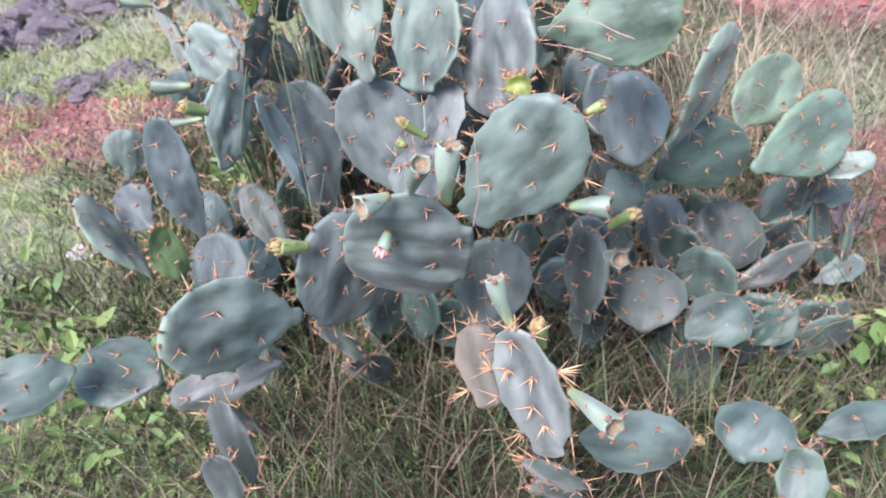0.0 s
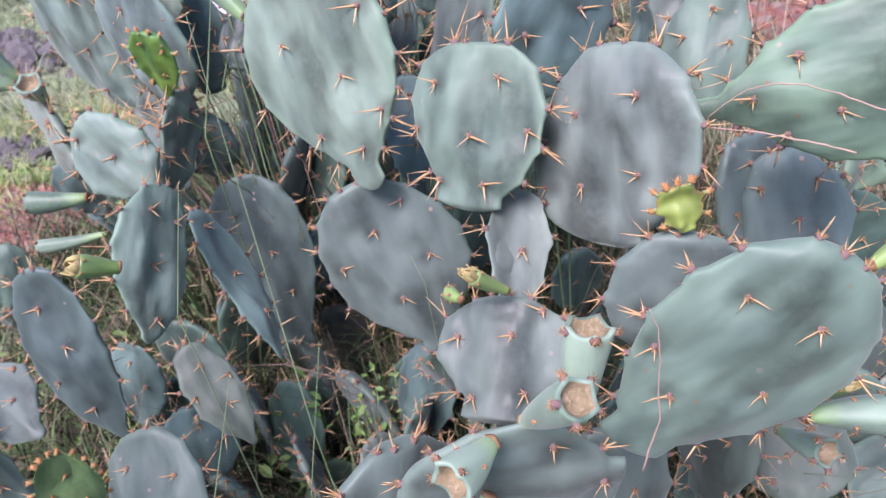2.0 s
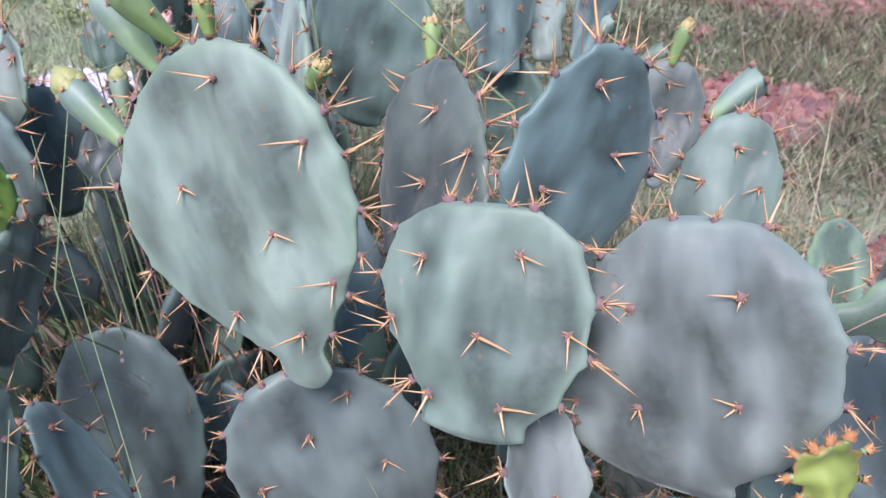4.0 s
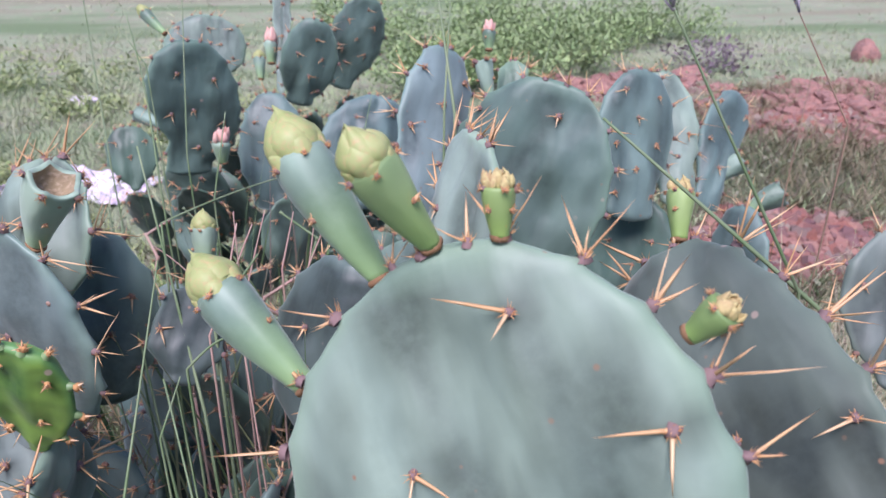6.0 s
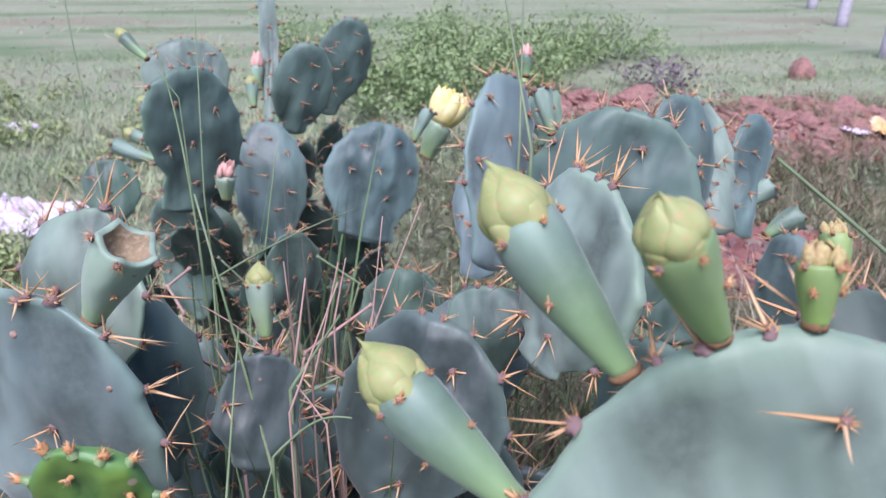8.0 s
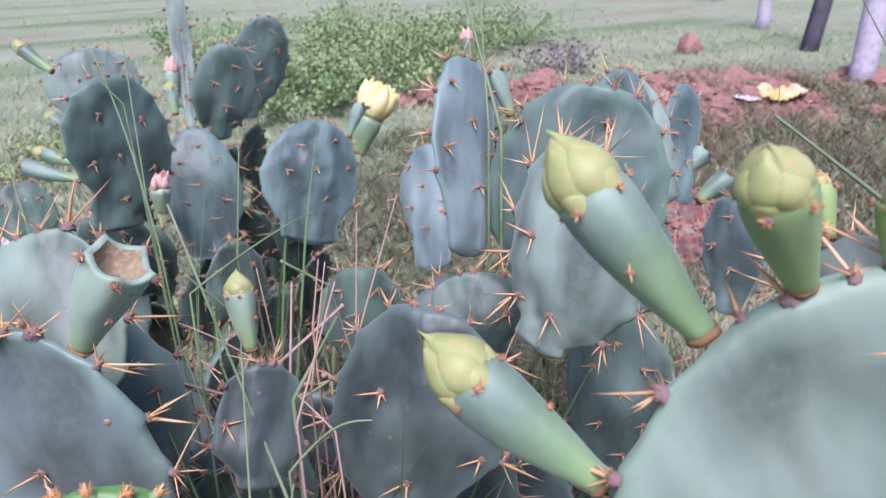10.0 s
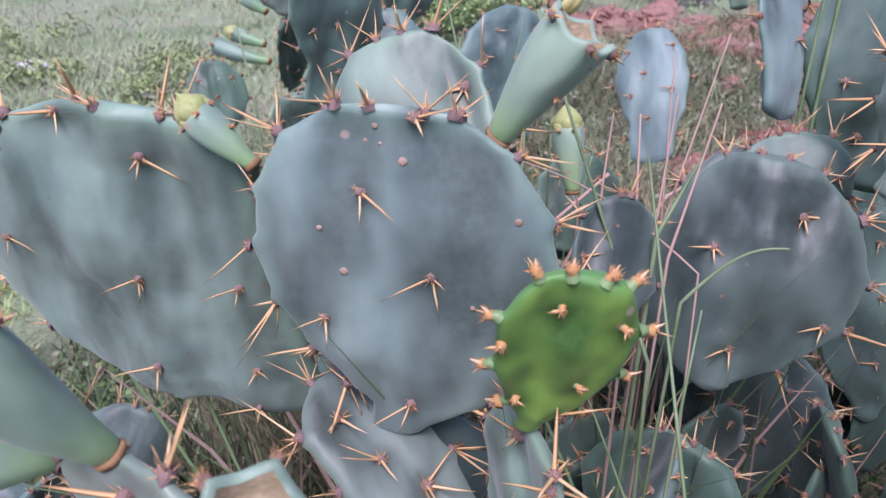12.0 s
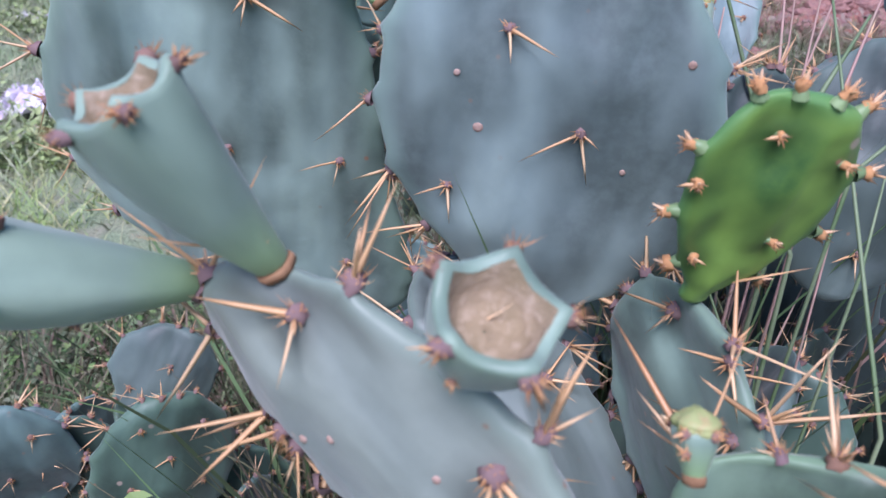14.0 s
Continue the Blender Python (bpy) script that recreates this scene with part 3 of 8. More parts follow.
def fruit(kind, owner, base, tip, width, seed=0):
    """A fruit with a bud, a dried flower or a flower scar on its top, a part of its plant."""
    rng = random.Random(seed)
    m, h = frame_of(base, tip, (0.3, -0.9, 0.2))
    r = width / 2
    off = Vector((rng.random() * 9, 0, 0))
    if kind == "cup":
        body, neck = h * 0.97, 0.38 + max(0.0, 0.30 - 0.25 * h / width)
        prof = [(r * (neck + (1 - neck) * math.sin(math.pi / 2 * t ** 1.12)) * (0.75 if t == 0 else 1), body * t) for t in (0, 0.04, 0.15, 0.3, 0.45, 0.6, 0.75, 0.88, 0.96, 1.0)]
        prof += [(r * 0.96, body + r * 0.035), (r * 0.87, body + r * 0.045), (r * 0.77, body - r * 0.01)]
        hollow = [(r * 0.78, body + r * 0.005), (r * 0.72, body - r * 0.14), (r * 0.67, body - r * 0.36), (r * 0.56, body - r * 0.56), (r * 0.40, body - r * 0.68), (r * 0.23, body - r * 0.72), (r * 0.12, body - r * 0.68), (r * 0.02, body - r * 0.66)]
    else:
        body = h * {"bud": 0.73, "wilt": 0.70, "flower": 0.55, "pink": 0.62}[kind]
        top = {"bud": 0.90, "wilt": 0.95, "flower": 0.7, "pink": 0.75}[kind]
        slim = 0.42 if kind == "bud" else 0.52
        prof = [(r * (slim + (1 - slim) * math.sin(math.pi / 2 * t ** 1.15)) * (1 - (1 - top) * max(0.0, (t - 0.86) / 0.14) ** 2), body * t) for t in (0, 0.06, 0.13, 0.2, 0.3, 0.4, 0.5, 0.6, 0.7, 0.8, 0.88, 0.95, 1.0)]
        hollow = None
    def settle(v):
        """Five drawn-out corners towards the rim of a cup, a slight bend and uneven skin."""
        if kind == "cup":
            corner = abs((5 * math.atan2(v.y, v.x) / math.tau) % 1.0 - 0.5) * 2
            c = 0.13 * (max(0.0, v.z) / h) ** 3 * (corner ** 2 - 0.35)
            v = Vector((v.x * (1 + c), v.y * (1 + c), v.z + 2.2 * r * max(0.0, v.z / h) ** 8 * c))
        return v + Vector((0.06 * h * math.sin(v.z / h * 2.2), 0, 0)) + v.normalized() * 0.0014 * noise.noise(v * 55 + off)

    verts, faces = lathe(prof, 30, rng, 0.018, kind != "cup")
    verts = [settle(v) for v in verts]
    ob = mesh_object("fruit", verts, faces, FRUIT_GREEN if kind == "wilt" or seed == 3 else FRUIT_SKIN, owner)
    at = ob.data.attributes.new("rim", "FLOAT", "POINT")
    at.data.foreach_set("value", [max(0.62 if kind == "wilt" else 0.0, 1.0 - (1.5 if kind == "cup" else 1.1) * v.z / h) for v in verts])
    ob.matrix_parent_inverse = Matrix.Translation(-owner.location)
    ob.matrix_basis = Matrix.Translation(base) @ m
    shift = Vector((0.06 * h * math.sin(body / h * 2.2), 0, 0))
    clusters = []
    for ring, count in ((0.99 if kind == "cup" else 0.95, 5), (0.55, 3)):
        for k in range(count):
            if ring < 0.9 and rng.random() < 0.4:
                continue
            a = math.tau * (k + (rng.uniform(-0.2, 0.2) if kind != "cup" or ring < 0.9 else 0)) / count
            z = body * ring
            rr = np.interp(z, [p[1] for p in prof[:10]], [p[0] for p in prof[:10]]) * (1.08 if kind == "cup" and ring > 0.9 else 1.0)
            d = Vector((math.cos(a), math.sin(a), 0.35))
            clusters.append((Vector((rr * math.cos(a), rr * math.sin(a), z)) + Vector((0.06 * h * math.sin(z / h * 2.2), 0, 0)), d, 0.0080 if kind == "cup" and ring > 0.9 else 0.0048, False))
    spine_mesh(clusters, ob, rng, 0.4)
    foot = prof[1][0]
    collar = [(foot * 0.96, -0.002), (foot * 1.05, -0.0006), (foot * 1.06, 0.0004), (foot * 1.0, 0.0011), (foot * 0.9, 0.0014)]
    cv, cf = lathe(collar, 14, rng, 0.06)
    mesh_object("collar", cv, cf, CORK, ob, True, "brown corky ring at the fruit's foot")
    if kind == "cup":
        hv, hf = lathe(hollow, 30)
        hf = [f for f in hf if len(f) == 4]
        mesh_object("flower_scar", [settle(v) for v in hv], hf, SCAR, ob, True, "hollow tan scar where the flower fell")
        return ob
    cone = h - body
    parts = []
    if kind == "bud":
        core = [(bud_radius(r * 0.84, t), body + cone * (0.98 * t - 0.03)) for t in (0, 0.15, 0.3, 0.45, 0.6, 0.75, 0.88, 0.99)]
        parts.append(lathe(core, 14))
        for layer, (count, hh, ww, z0, out) in enumerate(((5, 0.44, 0.95, -0.22, 1.05), (3, 0.74, 1.45, -0.08, 1.03), (3, 0.88, 1.6, 0.03, 0.99), (2, 0.90, 1.5, 0.12, 0.96))):
            for k in range(count):
                parts.append(scale_leaf(r * 0.84, body, cone, z0 + rng.uniform(-0.03, 0.03), hh * rng.uniform(0.9, 1.1), ww * rng.uniform(0.85, 1.1), out, math.tau * (k + 0.5 * layer) / count + rng.uniform(-0.2, 0.2)))
        for i, (v, f) in enumerate(parts):
            mesh_object("bud_heart" if i == 0 else "tepal", [q + shift for q in v], f, TEPAL, ob)
        return ob
    elif kind == "wilt":
        for k in range(20):
            parts.append(tepal(cone * rng.uniform(0.5, 0.98), r * rng.uniform(0.5, 0.95), rng.uniform(0.1, 0.5), rng.uniform(-0.40, 0.25), math.tau * k / 20 + rng.uniform(-0.3, 0.3), body - cone * 0.15, r * rng.uniform(0.2, 0.85)))
        mat, nm = DRIED, "dried_flower"
    elif kind == "flower":
        for layer, (count, lean, rr, hh) in enumerate(((9, 0.36, 0.45, 1.05), (8, 0.16, 0.38, 1.15), (6, 0.0, 0.28, 1.1), (5, -0.08, 0.15, 0.9))):
            for k in range(count):
                parts.append(tepal(cone * hh, r * 1.75, 0.34, lean * r / cone * 1.7, math.tau * (k + 0.5 * layer) / count, body - 0.1 * cone, r * rr * 1.5))
        mat, nm = PETAL, "flower"
    else:
        for k in range(11):
            parts.append(tepal(cone * rng.uniform(0.8, 1.15), r * rng.uniform(0.7, 1.1), 0.35, rng.uniform(-0.25, 0.25), math.tau * k / 11 + rng.uniform(-0.3, 0.3), body - cone * 0.1, r * rng.uniform(0.4, 0.8)))
        mat, nm = PINK, "faded_flower"
    bv, bf = join(parts)
    bud = mesh_object(nm, [v + shift for v in bv], bf, mat, ob, True)
    mod = bud.modifiers.new("thickness", "SOLIDIFY")
    mod.thickness = 0.0008
    return ob


main_plant = plant("prickly_pear_cactus", 0.0, 1.35, "large spiny prickly pear with blue-green pads and budding fruits")
back_plant = plant("prickly_pear_cactus", -0.05, 2.55, "dark green prickly pear with yellow and pink flowers behind grass")
side_plant = plant("prickly_pear_cactus", 0.65, 1.35, "low sprawling prickly pear with dull green pads in grass")
left_plant = plant("prickly_pear_cactus", -0.85, 1.85, "small prickly pear with pale pads near red gravel")

# each pad: base, tip, facing, width, skin
pad("A", main_plant, (-0.073, 1.332, 0.690), (-0.121, 1.450, 0.934), (-0.590, -0.766, 0.254), 0.211, "gl", widest=0.575, lop=0.054, taper=1.62, hero=True, prickle=0.028, marks=[(-0.24, 0.88), (-0.78, 0.66), (0.27, 0.65), (-0.24, 0.46), (-0.57, 0.29), (-0.15, 0.17), (0.28, 0.27)], skew=0.011, square=1.14, foot=0.2, true=True, seed=303)
pad("B", main_plant, (0.022, 1.226, 0.715), (0.060, 1.293, 0.853), (-0.580, -0.659, 0.478), 0.147, "gg", widest=0.601, foot=0.5, square=0.72, hero=True, prickle=0.028, marks=[(0.5, 0.75), (-0.31, 0.8), (-0.03, 0.45), (-0.82, 0.51), (0.82, 0.47), (-0.29, 0.18), (0.4, 0.17)], skew=0.053, taper=0.77, lop=0.017, true=True, seed=2)
pad("C", main_plant, (0.150, 1.159, 0.693), (0.165, 1.229, 0.859), (-0.795, -0.528, 0.297), 0.179, "mv", widest=0.405, foot=0.3, square=0.84, hero=True, marks=[(-0.39, 0.76), (0.33, 0.67), (0.26, 0.31), (-0.39, 0.39), (0.8, 0.28), (0.75, 0.53)], skew=-0.138, taper=1.35, lop=0.042, true=True, seed=3)
pad("D", main_plant, (-0.035, 1.311, 0.446), (-0.106, 1.371, 0.679), (-0.035, -0.971, 0.238), 0.172, "sg", widest=0.567, taper=1.44, hero=True, marks=[(-0.47, 0.83), (0.04, 0.75), (-0.46, 0.53), (0.71, 0.64), (0.14, 0.38)], skew=0.012, lop=-0.048, square=1.01, foot=0.2, true=True, seed=4)
pad("G", main_plant, (0.011, 1.062, 0.597), (0.040, 1.151, 0.666), (-0.468, -0.444, 0.764), 0.137, "sg", widest=0.576, foot=0.5, hero=True, marks=[(0.63, 0.65), (-0.11, 0.68), (-0.59, 0.86), (-0.39, 0.24), (0.33, 0.18)], skew=0.022, taper=1.01, lop=-0.039, square=1.01, true=True, seed=5)
pad("E", main_plant, (0.170, 1.085, 0.617), (0.189, 1.102, 0.744), (-0.199, -0.967, 0.160), 0.125, "sg", widest=0.528, foot=0.4, marks=[(-0.06, 0.71), (0.46, 0.06), (0.48, 0.48)], skew=-0.037, taper=1.0, lop=-0.043, square=0.95, true=True, hero=True, seed=6)
pad("F", main_plant, (0.103, 0.992, 0.635), (0.241, 0.978, 0.807), (-0.232, -0.966, 0.110), 0.139, "gg", widest=0.586, foot=0.4, hero=True, marks=[(0.47, 0.74), (0.21, 0.31), (-0.31, 0.51), (0.75, 0.43), (-0.17, 0.79)], skew=-0.009, taper=0.69, lop=-0.043, square=1.01, true=True, seed=7)
pad("H", main_plant, (0.101, 0.990, 0.574), (-0.077, 0.981, 0.617), (0.037, -0.997, -0.066), 0.187, "mb", widest=0.503, foot=0.55, square=0.75, hero=True, marks=[(-0.16, 0.61), (0.19, 0.29), (0.85, 0.78), (-0.77, 0.4), (-0.33, 0.13)], skew=-0.04, taper=0.71, lop=-0.041, true=True, seed=8)
pad("I", main_plant, (-0.127, 0.969, 0.468), (-0.065, 1.021, 0.648), (0.621, -0.784, 0.014), 0.163, "sg", widest=0.469, foot=0.35, marks=[(0.6, 0.71), (0.0, 0.38), (0.7, 0.49)], skew=0.065, taper=0.69, lop=-0.056, square=0.93, true=True, hero=True, seed=9)
pad("J", main_plant, (-0.151, 0.938, 0.525), (-0.266, 0.786, 0.648), (0.812, -0.582, 0.045), 0.132, "gb", widest=0.581, taper=1.63, marks=[(-0.38, 0.7), (0.35, 0.65), (-0.79, 0.36), (0.22, 0.9), (0.27, 0.34)], skew=-0.005, lop=-0.009, square=0.99, foot=0.2, true=True, hero=True, seed=10)
pad("K", main_plant, (-0.368, 0.876, 0.463), (-0.523, 0.919, 0.466), (-0.055, -0.276, 0.960), 0.115, "dg", widest=0.527, skew=0.011, taper=1.04, lop=-0.015, square=1.0, foot=0.2, true=True, seed=11)
pad("L", main_plant, (-0.466, 0.856, 0.524), (-0.577, 0.787, 0.542), (0.457, -0.545, 0.703), 0.087, "gr", widest=0.54, skew=-0.006, taper=1.0, lop=-0.005, square=0.99, foot=0.2, true=True, seed=12)
pad("M", main_plant, (-0.176, 0.878, 0.494), (-0.338, 0.834, 0.472), (0.106, -0.723, 0.683), 0.056, "du", seed=13)
pad("N", main_plant, (-0.193, 0.724, 0.429), (-0.238, 0.787, 0.526), (-0.214, -0.859, 0.465), 0.053, "du", widest=0.567, skew=0.008, taper=0.98, lop=0.0, square=0.99, foot=0.2, true=True, seed=14)
pad("O", main_plant, (-0.192, 0.671, 0.454), (-0.219, 0.708, 0.519), (0.041, -0.862, 0.505), 0.044, "du", widest=0.577, skew=0.005, taper=1.01, lop=-0.002, square=1.0, foot=0.2, true=True, seed=15)
pad("S", main_plant, (0.191, 0.718, 0.480), (0.158, 0.772, 0.648), (-0.392, -0.896, 0.209), 0.082, "pg", widest=0.511, foot=0.5, spines=2.6, prickle=0.024, skew=0.041, taper=1.03, lop=0.003, square=0.99, true=True, marks=[(0.14, 0.9), (-0.14, 0.63), (0.01, 0.43), (0.46, 0.71), (-0.19, 0.3)], hero=True, seed=16)
pad("T", main_plant, (0.232, 0.820, 0.375), (0.398, 0.857, 0.301), (0.395, -0.768, 0.504), 0.090, "gg", widest=0.495, skew=-0.003, taper=1.03, lop=-0.027, square=1.05, foot=0.2, true=True, seed=17)
pad("U", main_plant, (0.123, 0.823, 0.446), (0.095, 0.913, 0.513), (0.385, -0.477, 0.790), 0.074, "br", foot=0.7, spines=1.9, prickle=0.022, seed=18)
pad("V", main_plant, (0.099, 1.051, 0.353), (0.132, 1.095, 0.519), (-0.029, -0.964, 0.264), 0.129, "sg", foot=0.5, seed=19)
pad("W", main_plant, (0.262, 1.138, 0.280), (0.292, 1.197, 0.441), (-0.838, -0.444, 0.318), 0.120, "du", foot=0.5, widest=0.557, skew=0.0, taper=1.0, lop=0.029, square=1.0, true=True, seed=20)
pad("X1", side_plant, (0.456, 1.379, 0.184), (0.462, 1.430, 0.336), (-0.529, -0.798, 0.287), 0.111, "sg", foot=0.5, widest=0.526, skew=0.028, taper=0.9, lop=0.039, square=0.98, true=True, seed=21)
pad("X2", side_plant, (0.579, 1.332, 0.200), (0.575, 1.420, 0.317), (0.034, -0.799, 0.601), 0.148, "du", widest=0.466, skew=0.03, taper=0.98, lop=-0.021, square=0.95, foot=0.2, true=True, seed=22)
pad("X3", side_plant, (0.411, 1.313, 0.462), (0.597, 1.387, 0.470), (0.325, -0.858, 0.398), 0.138, "dg", widest=0.565, skew=-0.052, taper=0.96, lop=0.081, square=1.0, foot=0.2, true=True, seed=23)
pad("X4", side_plant, (0.588, 1.328, 0.450), (0.800, 1.467, 0.486), (0.432, -0.777, 0.458), 0.147, "lg", widest=0.621, skew=-0.022, taper=0.89, lop=-0.083, square=0.97, foot=0.2, true=True, seed=24)
pad("X5", side_plant, (0.613, 1.519, 0.424), (0.755, 1.663, 0.495), (0.326, -0.655, 0.681), 0.130, "lg", widest=0.542, skew=-0.059, taper=1.07, lop=-0.037, square=1.02, foot=0.2, true=True, seed=25)
pad("X6", side_plant, (0.438, 1.297, 0.539), (0.548, 1.399, 0.699), (0.700, -0.713, -0.028), 0.119, "gl", widest=0.585, skew=0.052, taper=0.94, lop=-0.073, square=0.99, foot=0.2, true=True, seed=26)
pad("X7", main_plant, (0.205, 1.168, 0.814), (0.389, 1.099, 0.866), (-0.400, -0.881, 0.252), 0.124, "lg", widest=0.638, foot=0.16, taper=2.62, hero=True, marks=[(0.47, 0.43), (0.07, 0.26), (-0.43, 0.36), (-0.22, 0.54)], skew=-0.012, lop=-0.033, square=0.95, true=True, seed=27)
pad("X8", main_plant, (0.362, 1.190, 0.569), (0.343, 1.265, 0.700), (-0.233, -0.858, 0.458), 0.105, "mb", widest=0.468, skew=-0.042, taper=0.93, lop=-0.055, square=0.98, foot=0.2, true=True, seed=28)
pad("X8b", main_plant, (0.327, 1.233, 0.602), (0.318, 1.286, 0.711), (0.211, -0.871, 0.444), 0.096, "mb", widest=0.449, skew=-0.066, taper=0.9, lop=-0.041, square=0.94, foot=0.2, true=True, seed=228)
pad("X9", side_plant, (0.372, 1.119, 0.260), (0.403, 1.233, 0.314), (-0.288, -0.348, 0.892), 0.145, "du", widest=0.543, skew=0.01, taper=1.0, lop=0.023, square=0.98, foot=0.2, true=True, seed=29)
pad("Y1", side_plant, (0.469, 1.173, -0.007), (0.485, 1.231, 0.153), (-0.435, -0.832, 0.344), 0.143, "gr", widest=0.535, skew=0.033, taper=1.02, lop=0.016, square=0.99, foot=0.2, true=True, seed=30)
pad("Y2", side_plant, (0.750, 1.365, -0.156), (0.834, 1.389, -0.063), (-0.493, -0.623, 0.607), 0.137, "gr", widest=0.56, skew=0.004, taper=1.01, lop=-0.015, square=0.99, foot=0.2, true=True, seed=31)
pad("Y3", side_plant, (0.449, 1.128, 0.230), (0.567, 1.174, 0.260), (-0.061, -0.422, 0.904), 0.107, "gr", widest=0.555, skew=-0.044, taper=1.01, lop=0.003, square=1.0, foot=0.2, true=True, seed=32)
pad("Y4", side_plant, (0.463, 0.846, 0.267), (0.525, 0.915, 0.304), (-0.280, -0.244, 0.928), 0.117, "gr", widest=0.54, skew=-0.042, taper=1.07, lop=0.003, square=1.03, foot=0.2, true=True, seed=33)
pad("Y5", side_plant, (0.532, 0.769, 0.217), (0.552, 0.843, 0.303), (-0.196, -0.720, 0.666), 0.066, "gr", widest=0.549, skew=0.009, taper=1.0, lop=0.011, square=1.01, foot=0.2, true=True, seed=34)
pad("Y6", side_plant, (0.626, 0.951, 0.180), (0.761, 0.981, 0.194), (-0.021, -0.360, 0.933), 0.061, "gr", widest=0.555, skew=-0.017, taper=1.01, lop=0.002, square=1.0, foot=0.2, true=True, seed=35)
pad("Y7", side_plant, (0.585, 1.320, 0.161), (0.760, 1.386, 0.213), (0.240, -0.907, 0.347), 0.065, "mv", widest=0.542, skew=-0.013, taper=0.96, lop=-0.037, square=0.99, foot=0.2, true=True, seed=36)
pad("Y8", side_plant, (0.793, 1.414, 0.079), (0.907, 1.452, 0.103), (0.037, -0.606, 0.795), 0.056, "gl", seed=37)
pad("Y9", side_plant, (0.669, 1.454, 0.233), (0.775, 1.506, 0.275), (0.009, -0.642, 0.766), 0.090, "gr", seed=38)
pad("Z1", side_plant, (0.791, 1.499, 0.241), (0.863, 1.498, 0.271), (-0.264, -0.749, 0.608), 0.054, "gr", seed=39)
pad("Z2", side_plant, (0.731, 1.413, 0.376), (0.840, 1.401, 0.406), (-0.248, -0.782, 0.571), 0.049, "gl", seed=40)
pad("Z3", side_plant, (0.331, 1.291, 0.500), (0.367, 1.249, 0.441), (-0.104, -0.836, 0.538), 0.080, "gr", seed=41)
pad("Z4", side_plant, (0.589, 1.178, 0.150), (0.669, 1.227, 0.194), (-0.114, -0.556, 0.823), 0.076, "dg", seed=42)
pad("LA", main_plant, (-0.443, 1.265, 0.431), (-0.479, 1.330, 0.666), (-0.072, -0.965, 0.254), 0.094, "db", widest=0.55, skew=-0.03, taper=0.96, lop=0.118, square=0.94, foot=0.2, true=True, marks=[(0.13, 0.8), (-0.13, 0.59), (0.48, 0.42), (0.09, 0.23)], hero=True, seed=43)
pad("LB", main_plant, (-0.529, 1.187, 0.407), (-0.630, 1.238, 0.569), (0.852, 0.021, 0.524), 0.084, "gl", widest=0.592, skew=0.009, taper=0.98, lop=0.152, square=0.96, foot=0.2, true=True, seed=44)
pad("LC", main_plant, (-0.521, 1.245, 0.479), (-0.618, 1.337, 0.511), (-0.119, -0.428, 0.896), 0.081, "sg", widest=0.582, skew=-0.081, taper=1.03, lop=-0.008, square=1.04, foot=0.2, true=True, seed=45)
pad("LD", main_plant, (-0.452, 1.155, 0.418), (-0.451, 1.150, 0.548), (0.600, -0.700, 0.300), 0.060, "yl", widest=0.496, skew=0.004, taper=1.02, lop=0.034, square=1.01, foot=0.2, true=True, marks=[(-0.19, 0.71), (0.5, 0.59), (-0.25, 0.39)], hero=False, seed=46)
pad("LE", main_plant, (-0.400, 1.144, 0.321), (-0.421, 1.266, 0.443), (-0.223, -0.708, 0.670), 0.134, "db", widest=0.561, skew=0.05, taper=0.98, lop=-0.024, square=0.9, foot=0.2, true=True, marks=[(0.4, 0.75), (-0.49, 0.62), (0.31, 0.46), (-0.46, 0.35)], hero=False, seed=47)
pad("LF", left_plant, (-0.986, 1.917, 0.183), (-0.974, 1.982, 0.315), (0.281, -0.871, 0.404), 0.132, "gr", widest=0.555, skew=0.025, taper=1.0, lop=0.0, square=1.02, foot=0.2, true=True, seed=48)
pad("LG", main_plant, (-0.358, 1.269, 0.576), (-0.321, 1.397, 0.707), (0.827, -0.501, 0.254), 0.095, "gl", widest=0.538, hero=True, marks=[(0.26, 0.82), (-0.02, 0.48), (-0.52, 0.77), (-0.12, 0.15)], skew=0.061, taper=0.89, lop=0.088, square=1.0, foot=0.2, true=True, seed=49)
pad("LH", main_plant, (-0.262, 1.526, 0.281), (-0.322, 1.645, 0.562), (-0.153, -0.921, 0.359), 0.169, "db", widest=0.584, hero=True, skew=-0.07, taper=0.89, lop=0.018, square=0.87, foot=0.2, true=True, marks=[(0.19, 0.81), (-0.21, 0.58), (0.36, 0.44), (-0.25, 0.35)], seed=50)
pad("LI", main_plant, (-0.241, 1.327, 0.462), (-0.325, 1.455, 0.632), (0.771, -0.261, 0.581), 0.060, "bl", seed=51)
pad("LJ", main_plant, (-0.354, 1.452, 0.672), (-0.435, 1.501, 0.759), (-0.167, -0.920, 0.354), 0.105, "gl", widest=0.468, skew=0.036, taper=1.11, lop=0.065, square=1.06, foot=0.2, true=True, marks=[(-0.06, 0.5), (0.27, 0.88), (-0.9, 0.34)], hero=True, seed=52)
pad("LS", main_plant, (-0.299, 1.275, 0.366), (-0.372, 1.357, 0.488), (0.257, -0.722, 0.642), 0.067, "du", seed=53)
pad("LT", main_plant, (0.050, 1.135, 0.653), (0.076, 1.239, 0.724), (0.303, -0.584, 0.753), 0.063, "mv", foot=0.6, seed=54)
pad("LU", main_plant, (-0.039, 1.467, 0.593), (-0.019, 1.564, 0.719), (0.049, -0.796, 0.603), 0.069, "bl", seed=55)
